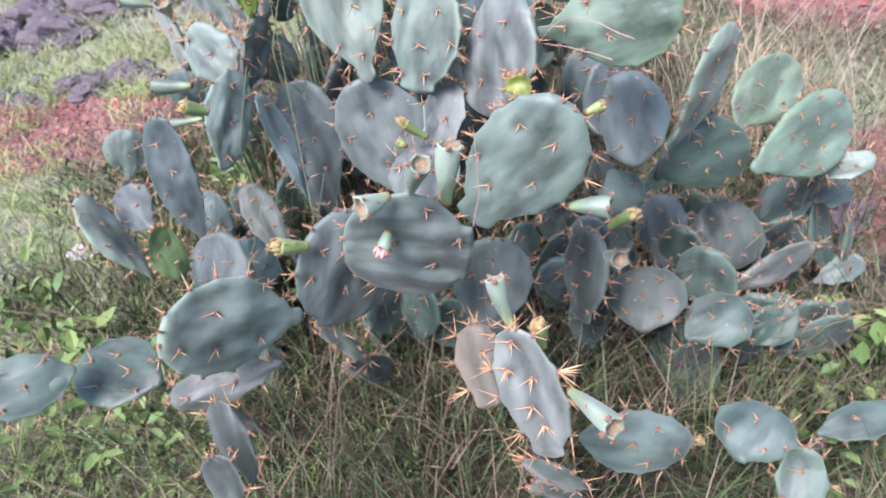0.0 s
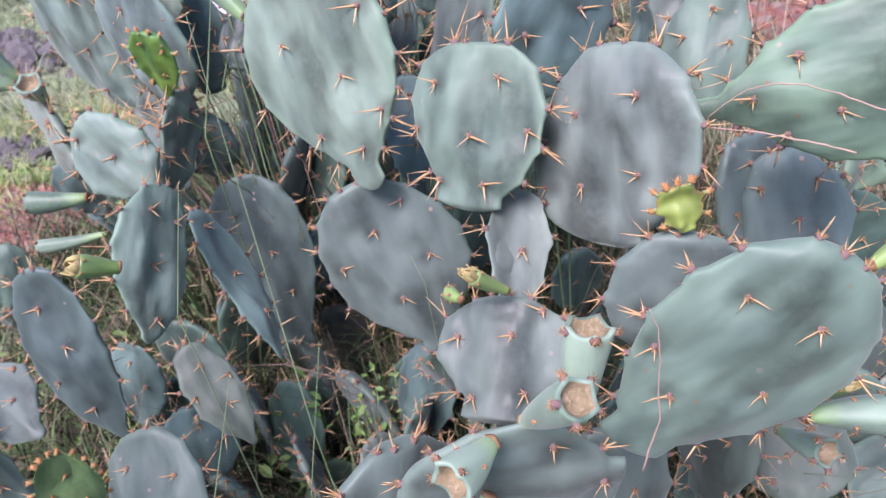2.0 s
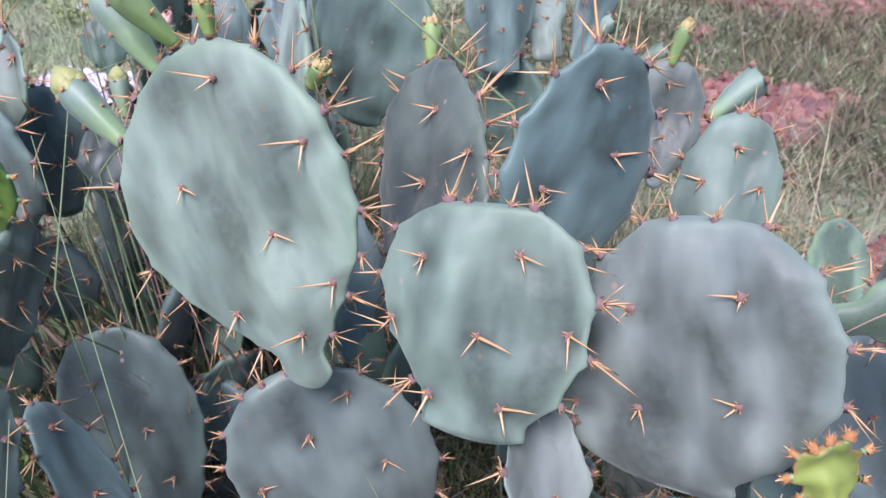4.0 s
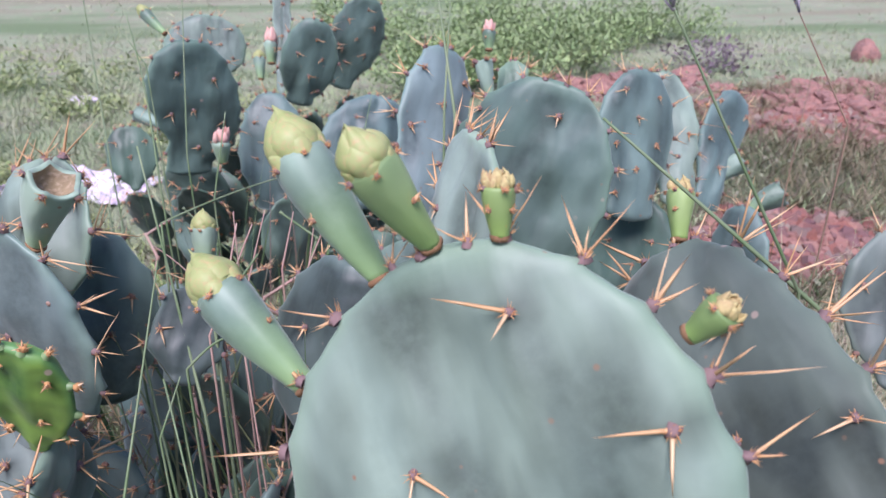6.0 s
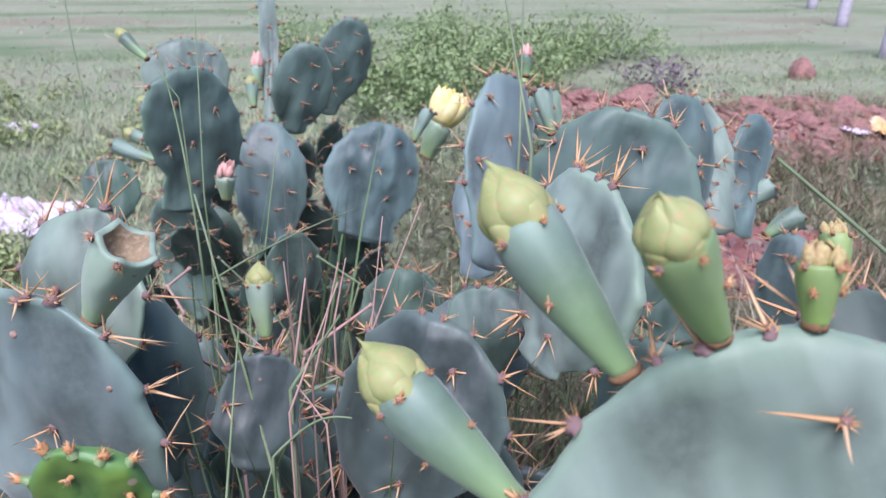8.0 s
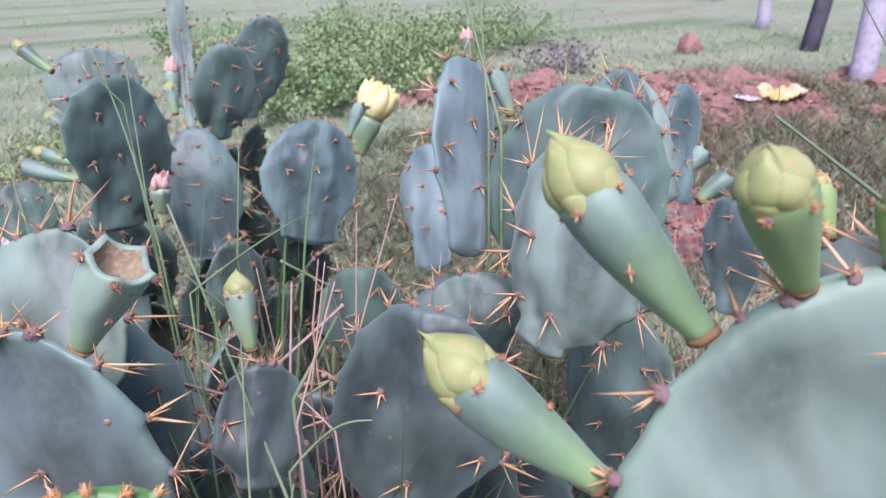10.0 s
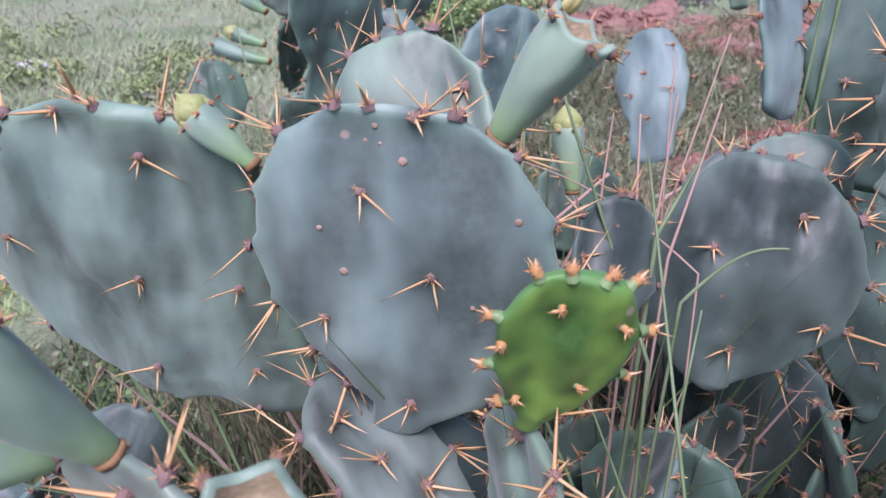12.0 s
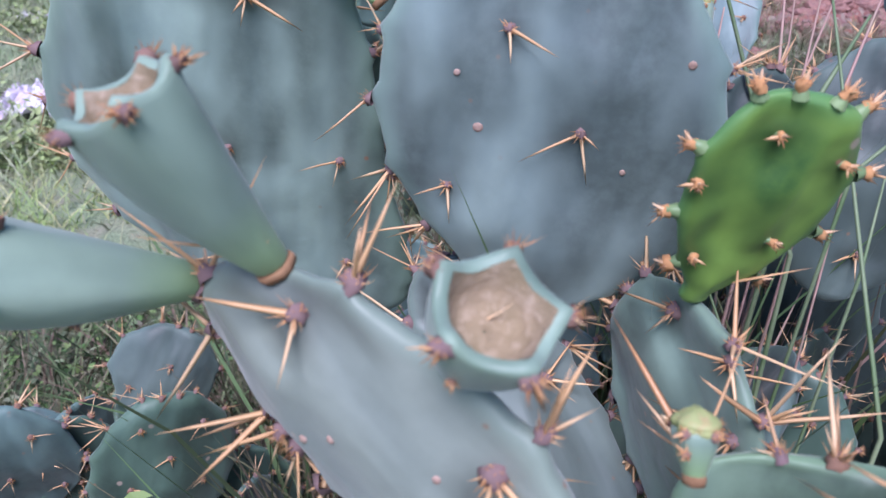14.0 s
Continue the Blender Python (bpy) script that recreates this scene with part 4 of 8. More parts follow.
pad("P57", main_plant, (0.025, 1.333, 0.763), (0.075, 1.570, 0.849), (-0.804, -0.048, 0.593), 0.141, "du", widest=0.417, hero=True, prickle=0.028, marks=[(-0.31, 0.68), (-0.81, 0.35), (0.05, 0.42), (0.74, 0.72)], skew=0.099, taper=0.89, lop=-0.032, square=0.75, foot=0.2, true=True, seed=56)
pad("P58", main_plant, (0.095, 1.315, 0.774), (0.173, 1.345, 0.927), (0.109, -0.985, 0.136), 0.114, "bl", widest=0.46, hero=True, prickle=0.028, marks=[(0.23, 0.83), (0.42, 0.37), (-0.27, 0.59), (-1.0, 0.66)], skew=0.027, taper=1.01, lop=-0.022, square=1.02, foot=0.2, true=True, seed=57)
pad("P59", main_plant, (0.288, 1.369, 0.677), (0.342, 1.426, 0.825), (-0.383, -0.807, 0.450), 0.091, "gg", widest=0.521, skew=-0.002, taper=0.99, lop=-0.003, square=0.98, foot=0.2, true=True, seed=58)
pad("P60", main_plant, (0.362, 1.592, 0.660), (0.408, 1.655, 0.797), (-0.350, -0.850, 0.350), 0.098, "sg", seed=59)
pad("Q1", back_plant, (-0.294, 2.355, 0.677), (-0.257, 2.349, 0.894), (0.284, -0.956, -0.074), 0.145, "gr", widest=0.573, foot=0.5, spines=0.5, skew=0.089, taper=0.98, lop=-0.034, square=1.0, true=True, marks=[(0.38, 0.77), (-0.35, 0.74), (0.03, 0.51), (-0.58, 0.43), (0.47, 0.47), (-0.1, 0.23)], hero=True, seed=60)
pad("Q2", back_plant, (-0.259, 2.773, 0.729), (-0.248, 2.836, 0.873), (-0.011, -0.914, 0.405), 0.168, "gl", spines=0.5, seed=61)
pad("Q3", back_plant, (-0.086, 2.642, 0.714), (-0.036, 2.628, 0.885), (-0.045, -0.997, -0.066), 0.111, "gr", widest=0.521, foot=0.5, spines=0.5, skew=0.003, taper=0.94, lop=-0.017, square=0.97, true=True, seed=62)
pad("Q4", back_plant, (0.034, 2.914, 0.686), (0.121, 2.896, 0.899), (-0.085, -0.995, -0.052), 0.128, "gr", widest=0.521, foot=0.5, spines=0.5, skew=-0.026, taper=1.1, lop=0.001, square=1.02, true=True, seed=63)
pad("Q5", back_plant, (-0.160, 2.423, 0.575), (-0.144, 2.511, 0.773), (-0.109, -0.907, 0.408), 0.120, "bl", widest=0.5, foot=0.6, spines=0.5, seed=64)
pad("Q6", back_plant, (-0.015, 2.361, 0.589), (0.050, 2.434, 0.771), (0.071, -0.935, 0.348), 0.166, "bl", widest=0.526, foot=0.6, spines=0.5, skew=-0.014, taper=1.01, lop=0.065, square=0.99, true=True, marks=[(0.38, 0.76), (-0.29, 0.85), (0.49, 0.55), (-0.04, 0.6), (-0.71, 0.65), (-0.33, 0.39)], hero=True, seed=65)
pad("Q7", back_plant, (-0.411, 2.586, 0.578), (-0.417, 2.643, 0.693), (0.077, -0.892, 0.446), 0.095, "dg", spines=0.5, seed=66)
pad("Q8", main_plant, (-0.035, 1.827, 0.776), (0.011, 1.907, 0.943), (0.324, -0.884, 0.336), 0.083, "pb", widest=0.62, foot=0.6, skew=-0.052, taper=1.04, lop=0.026, square=0.97, true=True, seed=67)
pad("Q9", main_plant, (0.032, 1.786, 0.715), (0.096, 1.808, 0.923), (-0.553, -0.793, 0.256), 0.164, "gr", widest=0.527, foot=0.4, hero=True, marks=[(-0.13, 0.85), (0.77, 0.79), (0.53, 0.38), (0.23, 0.2)], skew=0.015, taper=0.88, lop=0.005, square=0.93, true=True, seed=68)
pad("Q10", main_plant, (0.282, 1.946, 0.699), (0.320, 2.019, 0.885), (0.071, -0.933, 0.352), 0.118, "bl", widest=0.57, foot=0.6, skew=-0.013, taper=0.99, lop=0.04, square=0.98, true=True, seed=69)
pad("Q10b", main_plant, (0.375, 1.971, 0.702), (0.407, 2.111, 0.862), (-0.271, -0.697, 0.664), 0.083, "gl", widest=0.558, foot=0.6, skew=-0.046, taper=1.0, lop=0.007, square=1.06, true=True, seed=70)
pad("Q11", main_plant, (0.449, 2.010, 0.674), (0.548, 2.115, 0.822), (0.116, -0.843, 0.526), 0.077, "bl", widest=0.646, foot=0.6, skew=-0.089, taper=1.01, lop=0.059, square=1.02, true=True, seed=71)
pad("Q12", main_plant, (-0.059, 1.691, 0.757), (-0.023, 1.691, 0.911), (-0.967, -0.104, 0.232), 0.125, "gb", widest=0.545, foot=0.4, hero=True, prickle=0.028, marks=[(0.46, 0.55), (-0.06, 0.23), (0.49, 0.24)], skew=0.028, taper=0.94, lop=-0.12, square=0.93, true=True, seed=72)
pad("Q13", main_plant, (0.084, 2.120, 0.614), (0.134, 2.214, 0.769), (-0.732, -0.455, 0.507), 0.096, "pb", widest=0.605, foot=0.6, skew=0.04, taper=1.15, lop=0.009, square=0.97, true=True, seed=73)
pad("Q14", main_plant, (-0.173, 1.721, 0.617), (-0.120, 1.750, 0.786), (-0.647, -0.691, 0.323), 0.144, "db", widest=0.515, hero=True, prickle=0.028, marks=[(-0.3, 0.79), (-0.73, 0.39), (-0.03, 0.21), (0.39, 0.6)], skew=-0.044, taper=1.03, lop=-0.056, square=0.96, foot=0.2, true=True, seed=74)
pad("Q14b", main_plant, (-0.058, 1.766, 0.703), (-0.053, 1.801, 0.776), (-0.501, -0.770, 0.395), 0.084, "gr", seed=75)
pad("Q14c", main_plant, (0.152, 1.789, 0.410), (0.200, 1.874, 0.631), (-0.656, -0.645, 0.391), 0.129, "gr", seed=76)
pad("R", main_plant, (-0.407, 1.745, 0.640), (-0.400, 1.733, 0.862), (-0.552, -0.833, -0.030), 0.175, "pb", widest=0.563, taper=1.91, hero=True, prickle=0.028, marks=[(0.22, 0.79), (-0.17, 0.59), (0.51, 0.41), (-0.08, 0.17), (-0.09, 0.98)], skew=0.057, lop=-0.024, square=0.83, foot=0.2, true=True, seed=77, warts=[(-0.02, 0.88, 0.0026), (0.35, 0.57, 0.0028), (0.49, 0.69, 0.0017), (0.13, 0.95, 0.0017), (-0.68, 0.76, 0.0021), (-0.43, 0.51, 0.0015), (0.19, 0.91, 0.0013), (0.10, 0.91, 0.0012)])
pad("R2", main_plant, (-0.371, 1.759, 0.762), (-0.370, 1.831, 0.875), (-0.572, -0.690, 0.443), 0.102, "gl", widest=0.543, hero=True, prickle=0.028, marks=[(-0.71, 0.67), (0.2, 0.57)], skew=0.034, taper=1.0, lop=-0.012, square=0.82, foot=0.2, true=True, seed=78)
pad("R3", main_plant, (-0.525, 1.884, 0.610), (-0.522, 1.832, 0.851), (-0.543, -0.822, -0.172), 0.228, "gb", widest=0.37, foot=0.4, hero=True, prickle=0.028, marks=[(-0.08, 0.88), (0.67, 0.56), (-0.09, 0.51), (0.38, 0.96), (-0.67, 0.52), (-0.03, 0.2), (-0.63, 0.21), (-0.53, 0.06)], skew=0.12, taper=0.17, lop=0.119, square=0.69, true=True, seed=79)
pad("R4", main_plant, (-0.368, 1.650, 0.709), (-0.357, 1.622, 0.814), (-0.330, -0.922, -0.205), 0.065, "yg", widest=0.635, foot=0.22, taper=1.09, hero=True, marks=[(0.24, 0.85), (-0.62, 0.79), (-0.3, 0.43), (0.41, 0.28), (0.91, 0.62)], skew=0.028, lop=-0.012, square=0.75, true=True, seed=80)
pad("R5", main_plant, (-0.405, 1.611, 0.570), (-0.425, 1.792, 0.668), (0.168, -0.456, 0.874), 0.088, "sg", foot=0.6, prickle=0.036, widest=0.624, skew=0.188, taper=1.03, lop=0.02, square=1.02, true=True, marks=[(0.12, 0.66), (0.45, 0.83), (-0.29, 0.54)], hero=True, seed=81)
pad("R6", main_plant, (-0.385, 1.550, 0.613), (-0.357, 1.706, 0.674), (-0.987, 0.146, 0.072), 0.110, "gg", foot=0.5, prickle=0.034, widest=0.577, skew=-0.025, taper=0.93, lop=-0.044, square=0.93, true=True, marks=[(-1.05, 0.55), (-0.66, 0.39), (-0.61, 0.79)], hero=True, seed=82)
pad("R7", main_plant, (-0.479, 1.537, 0.665), (-0.571, 1.667, 0.759), (-0.812, -0.584, 0.014), 0.093, "mv", widest=0.428, foot=0.5, hero=True, prickle=0.034, marks=[(-0.48, 0.8), (0.69, 0.71), (-0.63, 0.39), (1.11, 0.67)], skew=-0.071, taper=0.89, lop=-0.067, square=1.03, true=True, seed=83, warts=[(0.30, 0.66, 0.0017), (0.05, 0.62, 0.0016), (-0.35, 0.45, 0.0015)])
pad("R8", main_plant, (-0.415, 1.526, 0.676), (-0.410, 1.547, 0.726), (-0.638, -0.686, 0.350), 0.090, "lg", foot=0.5, square=0.8, prickle=0.036, seed=84)
pad("R9", main_plant, (-0.073, 1.804, 0.251), (-0.003, 1.887, 0.428), (-0.645, -0.562, 0.517), 0.141, "dg", widest=0.5, foot=0.5, seed=85)
pad("R10", main_plant, (0.016, 1.720, 0.272), (0.052, 1.835, 0.480), (-0.719, -0.548, 0.428), 0.120, "dg", widest=0.5, foot=0.5, seed=86)
pad("R11", main_plant, (-0.655, 2.077, 0.344), (-0.592, 2.109, 0.439), (-0.110, -0.915, 0.388), 0.108, "db", seed=87)
pad("R12", main_plant, (-0.797, 2.168, 0.174), (-0.813, 2.241, 0.280), (0.258, -0.779, 0.571), 0.130, "bl", seed=88)
pad("G1", main_plant, (-0.274, 1.708, 0.707), (-0.249, 1.743, 0.782), (-0.079, -0.891, 0.446), 0.059, "db", widest=0.5, foot=0.5, seed=89)
pad("Q11b", main_plant, (0.393, 1.858, 0.572), (0.430, 1.910, 0.722), (-0.885, -0.328, 0.329), 0.081, "bl", widest=0.527, foot=0.5, skew=0.031, taper=1.01, lop=-0.049, square=1.0, true=True, seed=90)
pad("Q10c", main_plant, (0.299, 1.936, 0.564), (0.314, 2.001, 0.714), (-0.611, -0.703, 0.365), 0.129, "dg", widest=0.5, foot=0.5, seed=91)
pad("Q8b", main_plant, (0.173, 2.102, 0.806), (0.180, 2.135, 0.882), (-0.476, -0.789, 0.389), 0.046, "lg", foot=0.5, seed=92)
pad("T2", main_plant, (-0.316, 1.891, 0.508), (-0.295, 1.967, 0.678), (0.249, -0.895, 0.370), 0.083, "mb", widest=0.5, foot=0.5, seed=93)
pad("T3", main_plant, (0.193, 1.694, 0.502), (0.232, 1.728, 0.615), (-0.765, -0.488, 0.420), 0.132, "gr", widest=0.5, foot=0.5, seed=94)
pad("T4", main_plant, (-0.055, 1.826, 0.616), (-0.014, 1.865, 0.739), (-0.525, -0.745, 0.411), 0.107, "sg", widest=0.5, foot=0.5, seed=95)
pad("T5", main_plant, (-0.046, 2.086, 0.523), (-0.024, 2.134, 0.642), (-0.375, -0.835, 0.402), 0.114, "dg", widest=0.5, foot=0.5, seed=96)
pad("T6", main_plant, (-0.346, 1.783, 0.647), (-0.347, 1.856, 0.795), (0.176, -0.884, 0.434), 0.094, "gg", widest=0.5, foot=0.5, seed=97)
pad("CR", main_plant, (0.187, 1.096, 0.750), (0.176, 1.108, 0.787), (-0.215, -0.950, 0.225), 0.035, "yy", widest=0.6, foot=0.4, square=0.7, seed=98)
# lower and inner pads, mostly in the deep green that stands for shade
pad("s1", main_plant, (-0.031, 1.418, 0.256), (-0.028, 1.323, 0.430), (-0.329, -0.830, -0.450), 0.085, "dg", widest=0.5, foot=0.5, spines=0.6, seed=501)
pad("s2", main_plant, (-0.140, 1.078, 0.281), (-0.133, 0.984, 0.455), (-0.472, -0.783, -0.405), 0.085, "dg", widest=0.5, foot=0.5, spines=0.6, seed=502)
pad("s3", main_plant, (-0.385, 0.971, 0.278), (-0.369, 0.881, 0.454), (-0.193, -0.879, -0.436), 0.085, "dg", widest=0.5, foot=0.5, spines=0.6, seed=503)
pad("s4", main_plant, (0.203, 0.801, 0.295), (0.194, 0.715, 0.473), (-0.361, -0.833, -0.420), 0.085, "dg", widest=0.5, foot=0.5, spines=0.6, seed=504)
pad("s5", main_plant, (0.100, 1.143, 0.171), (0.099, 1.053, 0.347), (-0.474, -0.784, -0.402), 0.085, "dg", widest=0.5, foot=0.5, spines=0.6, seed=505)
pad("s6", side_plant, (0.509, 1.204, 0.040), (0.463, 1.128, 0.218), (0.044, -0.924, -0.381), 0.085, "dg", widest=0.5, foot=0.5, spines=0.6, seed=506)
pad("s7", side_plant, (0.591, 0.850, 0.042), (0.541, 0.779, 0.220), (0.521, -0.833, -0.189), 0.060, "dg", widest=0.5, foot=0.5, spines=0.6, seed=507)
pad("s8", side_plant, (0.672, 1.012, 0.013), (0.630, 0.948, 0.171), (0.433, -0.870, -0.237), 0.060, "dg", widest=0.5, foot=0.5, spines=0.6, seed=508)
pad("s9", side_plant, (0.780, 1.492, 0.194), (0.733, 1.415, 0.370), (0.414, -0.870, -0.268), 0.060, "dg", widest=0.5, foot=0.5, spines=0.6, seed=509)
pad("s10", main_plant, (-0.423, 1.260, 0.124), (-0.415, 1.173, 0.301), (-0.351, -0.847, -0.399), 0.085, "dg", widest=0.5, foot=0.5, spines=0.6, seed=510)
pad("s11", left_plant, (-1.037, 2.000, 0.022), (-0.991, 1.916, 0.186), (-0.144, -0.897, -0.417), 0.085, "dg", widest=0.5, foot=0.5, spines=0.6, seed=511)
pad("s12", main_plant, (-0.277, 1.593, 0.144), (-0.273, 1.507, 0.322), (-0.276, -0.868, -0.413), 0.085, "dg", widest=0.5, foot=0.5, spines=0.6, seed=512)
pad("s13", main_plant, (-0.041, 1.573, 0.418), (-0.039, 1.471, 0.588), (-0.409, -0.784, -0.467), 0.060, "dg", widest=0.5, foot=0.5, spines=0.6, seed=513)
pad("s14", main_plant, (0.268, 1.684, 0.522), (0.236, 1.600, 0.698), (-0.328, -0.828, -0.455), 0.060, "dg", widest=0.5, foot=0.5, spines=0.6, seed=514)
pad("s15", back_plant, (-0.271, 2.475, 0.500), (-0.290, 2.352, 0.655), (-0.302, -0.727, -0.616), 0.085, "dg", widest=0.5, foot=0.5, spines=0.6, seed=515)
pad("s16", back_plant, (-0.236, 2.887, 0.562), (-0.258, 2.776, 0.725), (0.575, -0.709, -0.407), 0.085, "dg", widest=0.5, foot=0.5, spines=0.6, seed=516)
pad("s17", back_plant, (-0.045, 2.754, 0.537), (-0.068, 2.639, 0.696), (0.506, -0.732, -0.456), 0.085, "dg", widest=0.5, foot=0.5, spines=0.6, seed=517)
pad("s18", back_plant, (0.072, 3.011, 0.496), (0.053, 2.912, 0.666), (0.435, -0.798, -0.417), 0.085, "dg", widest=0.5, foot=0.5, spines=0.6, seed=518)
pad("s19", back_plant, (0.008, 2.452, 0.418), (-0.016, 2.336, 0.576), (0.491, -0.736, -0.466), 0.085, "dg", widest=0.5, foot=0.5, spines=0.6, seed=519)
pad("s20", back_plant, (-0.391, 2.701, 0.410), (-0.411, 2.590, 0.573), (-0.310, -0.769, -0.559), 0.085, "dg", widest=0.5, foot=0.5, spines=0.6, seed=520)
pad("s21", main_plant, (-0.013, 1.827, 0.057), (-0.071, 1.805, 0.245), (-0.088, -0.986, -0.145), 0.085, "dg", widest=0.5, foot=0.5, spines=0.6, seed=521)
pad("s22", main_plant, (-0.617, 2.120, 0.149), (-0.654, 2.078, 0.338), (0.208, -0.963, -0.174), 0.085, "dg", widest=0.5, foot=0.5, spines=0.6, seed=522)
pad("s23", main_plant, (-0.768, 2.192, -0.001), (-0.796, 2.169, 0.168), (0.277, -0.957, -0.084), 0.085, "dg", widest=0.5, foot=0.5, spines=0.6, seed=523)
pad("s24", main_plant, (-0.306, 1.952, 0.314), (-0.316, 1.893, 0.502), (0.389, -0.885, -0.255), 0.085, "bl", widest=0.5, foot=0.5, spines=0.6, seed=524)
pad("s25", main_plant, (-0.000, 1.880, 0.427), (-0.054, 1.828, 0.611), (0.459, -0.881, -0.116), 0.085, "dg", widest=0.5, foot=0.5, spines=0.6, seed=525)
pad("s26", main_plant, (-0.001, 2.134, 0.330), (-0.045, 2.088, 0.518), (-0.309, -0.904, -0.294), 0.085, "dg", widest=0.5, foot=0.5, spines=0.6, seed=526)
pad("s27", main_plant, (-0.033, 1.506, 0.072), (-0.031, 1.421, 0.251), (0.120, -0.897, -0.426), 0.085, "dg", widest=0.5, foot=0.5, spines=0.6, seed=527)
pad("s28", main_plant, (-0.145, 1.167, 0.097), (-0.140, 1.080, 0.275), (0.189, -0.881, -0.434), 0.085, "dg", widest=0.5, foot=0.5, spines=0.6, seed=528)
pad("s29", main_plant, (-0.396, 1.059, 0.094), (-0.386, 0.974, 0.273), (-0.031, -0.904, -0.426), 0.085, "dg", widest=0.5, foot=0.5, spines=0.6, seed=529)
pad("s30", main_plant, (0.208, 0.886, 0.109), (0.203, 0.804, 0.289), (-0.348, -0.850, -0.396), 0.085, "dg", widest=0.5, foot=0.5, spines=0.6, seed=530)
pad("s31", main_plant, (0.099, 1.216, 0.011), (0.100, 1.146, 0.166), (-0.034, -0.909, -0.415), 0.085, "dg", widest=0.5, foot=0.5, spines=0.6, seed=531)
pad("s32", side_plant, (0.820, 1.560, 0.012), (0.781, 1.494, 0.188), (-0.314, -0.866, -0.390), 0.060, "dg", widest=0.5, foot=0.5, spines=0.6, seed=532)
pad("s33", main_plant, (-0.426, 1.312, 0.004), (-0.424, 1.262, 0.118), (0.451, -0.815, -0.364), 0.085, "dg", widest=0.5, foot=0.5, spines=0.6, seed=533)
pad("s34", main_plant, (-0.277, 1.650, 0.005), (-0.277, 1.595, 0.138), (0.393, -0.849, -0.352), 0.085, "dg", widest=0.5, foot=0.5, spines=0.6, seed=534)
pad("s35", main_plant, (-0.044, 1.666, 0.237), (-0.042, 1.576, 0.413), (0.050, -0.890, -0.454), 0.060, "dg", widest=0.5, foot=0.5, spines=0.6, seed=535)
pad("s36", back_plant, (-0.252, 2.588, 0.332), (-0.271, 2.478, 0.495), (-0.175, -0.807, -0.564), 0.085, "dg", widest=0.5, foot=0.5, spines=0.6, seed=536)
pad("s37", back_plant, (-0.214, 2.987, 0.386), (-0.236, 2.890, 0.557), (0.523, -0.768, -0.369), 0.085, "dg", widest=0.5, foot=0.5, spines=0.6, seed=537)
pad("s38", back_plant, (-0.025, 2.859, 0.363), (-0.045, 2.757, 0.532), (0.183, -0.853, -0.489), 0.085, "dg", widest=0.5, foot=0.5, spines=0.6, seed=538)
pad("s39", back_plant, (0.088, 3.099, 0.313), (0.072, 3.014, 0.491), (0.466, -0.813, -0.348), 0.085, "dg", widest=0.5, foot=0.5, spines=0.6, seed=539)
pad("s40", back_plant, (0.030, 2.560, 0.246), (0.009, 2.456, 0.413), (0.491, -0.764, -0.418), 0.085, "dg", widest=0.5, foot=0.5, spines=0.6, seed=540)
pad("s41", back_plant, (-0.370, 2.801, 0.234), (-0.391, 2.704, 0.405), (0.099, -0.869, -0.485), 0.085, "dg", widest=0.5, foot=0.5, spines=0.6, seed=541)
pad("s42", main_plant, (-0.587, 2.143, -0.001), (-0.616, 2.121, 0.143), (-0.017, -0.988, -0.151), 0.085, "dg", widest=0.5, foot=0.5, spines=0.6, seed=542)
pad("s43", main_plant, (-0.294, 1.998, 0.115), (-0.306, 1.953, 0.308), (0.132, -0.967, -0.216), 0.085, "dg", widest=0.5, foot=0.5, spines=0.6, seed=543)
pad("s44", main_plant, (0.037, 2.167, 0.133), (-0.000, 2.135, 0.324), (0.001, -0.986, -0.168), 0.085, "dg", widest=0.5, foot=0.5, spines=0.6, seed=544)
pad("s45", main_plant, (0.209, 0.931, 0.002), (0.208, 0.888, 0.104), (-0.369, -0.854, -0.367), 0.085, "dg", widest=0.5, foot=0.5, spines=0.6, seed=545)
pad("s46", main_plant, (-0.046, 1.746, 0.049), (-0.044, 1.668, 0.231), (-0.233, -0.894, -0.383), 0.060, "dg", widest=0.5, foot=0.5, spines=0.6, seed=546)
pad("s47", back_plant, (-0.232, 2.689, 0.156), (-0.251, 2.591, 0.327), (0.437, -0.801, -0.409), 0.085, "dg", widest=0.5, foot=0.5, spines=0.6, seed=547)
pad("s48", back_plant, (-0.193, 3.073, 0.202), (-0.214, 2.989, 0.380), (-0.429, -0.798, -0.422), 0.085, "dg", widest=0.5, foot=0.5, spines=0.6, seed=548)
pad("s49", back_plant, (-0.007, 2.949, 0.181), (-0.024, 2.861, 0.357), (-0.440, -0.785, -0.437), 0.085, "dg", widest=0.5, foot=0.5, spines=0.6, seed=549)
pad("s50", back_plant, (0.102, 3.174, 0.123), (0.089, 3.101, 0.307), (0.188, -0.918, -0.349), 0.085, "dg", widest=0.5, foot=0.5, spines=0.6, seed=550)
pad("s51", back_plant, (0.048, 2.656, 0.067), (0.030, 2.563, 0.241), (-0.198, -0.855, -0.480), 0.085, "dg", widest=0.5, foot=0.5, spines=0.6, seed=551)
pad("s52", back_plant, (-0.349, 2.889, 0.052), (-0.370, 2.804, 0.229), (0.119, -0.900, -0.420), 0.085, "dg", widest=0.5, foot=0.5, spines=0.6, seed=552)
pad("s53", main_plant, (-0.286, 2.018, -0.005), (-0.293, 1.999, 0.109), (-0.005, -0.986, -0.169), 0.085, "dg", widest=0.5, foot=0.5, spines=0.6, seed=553)
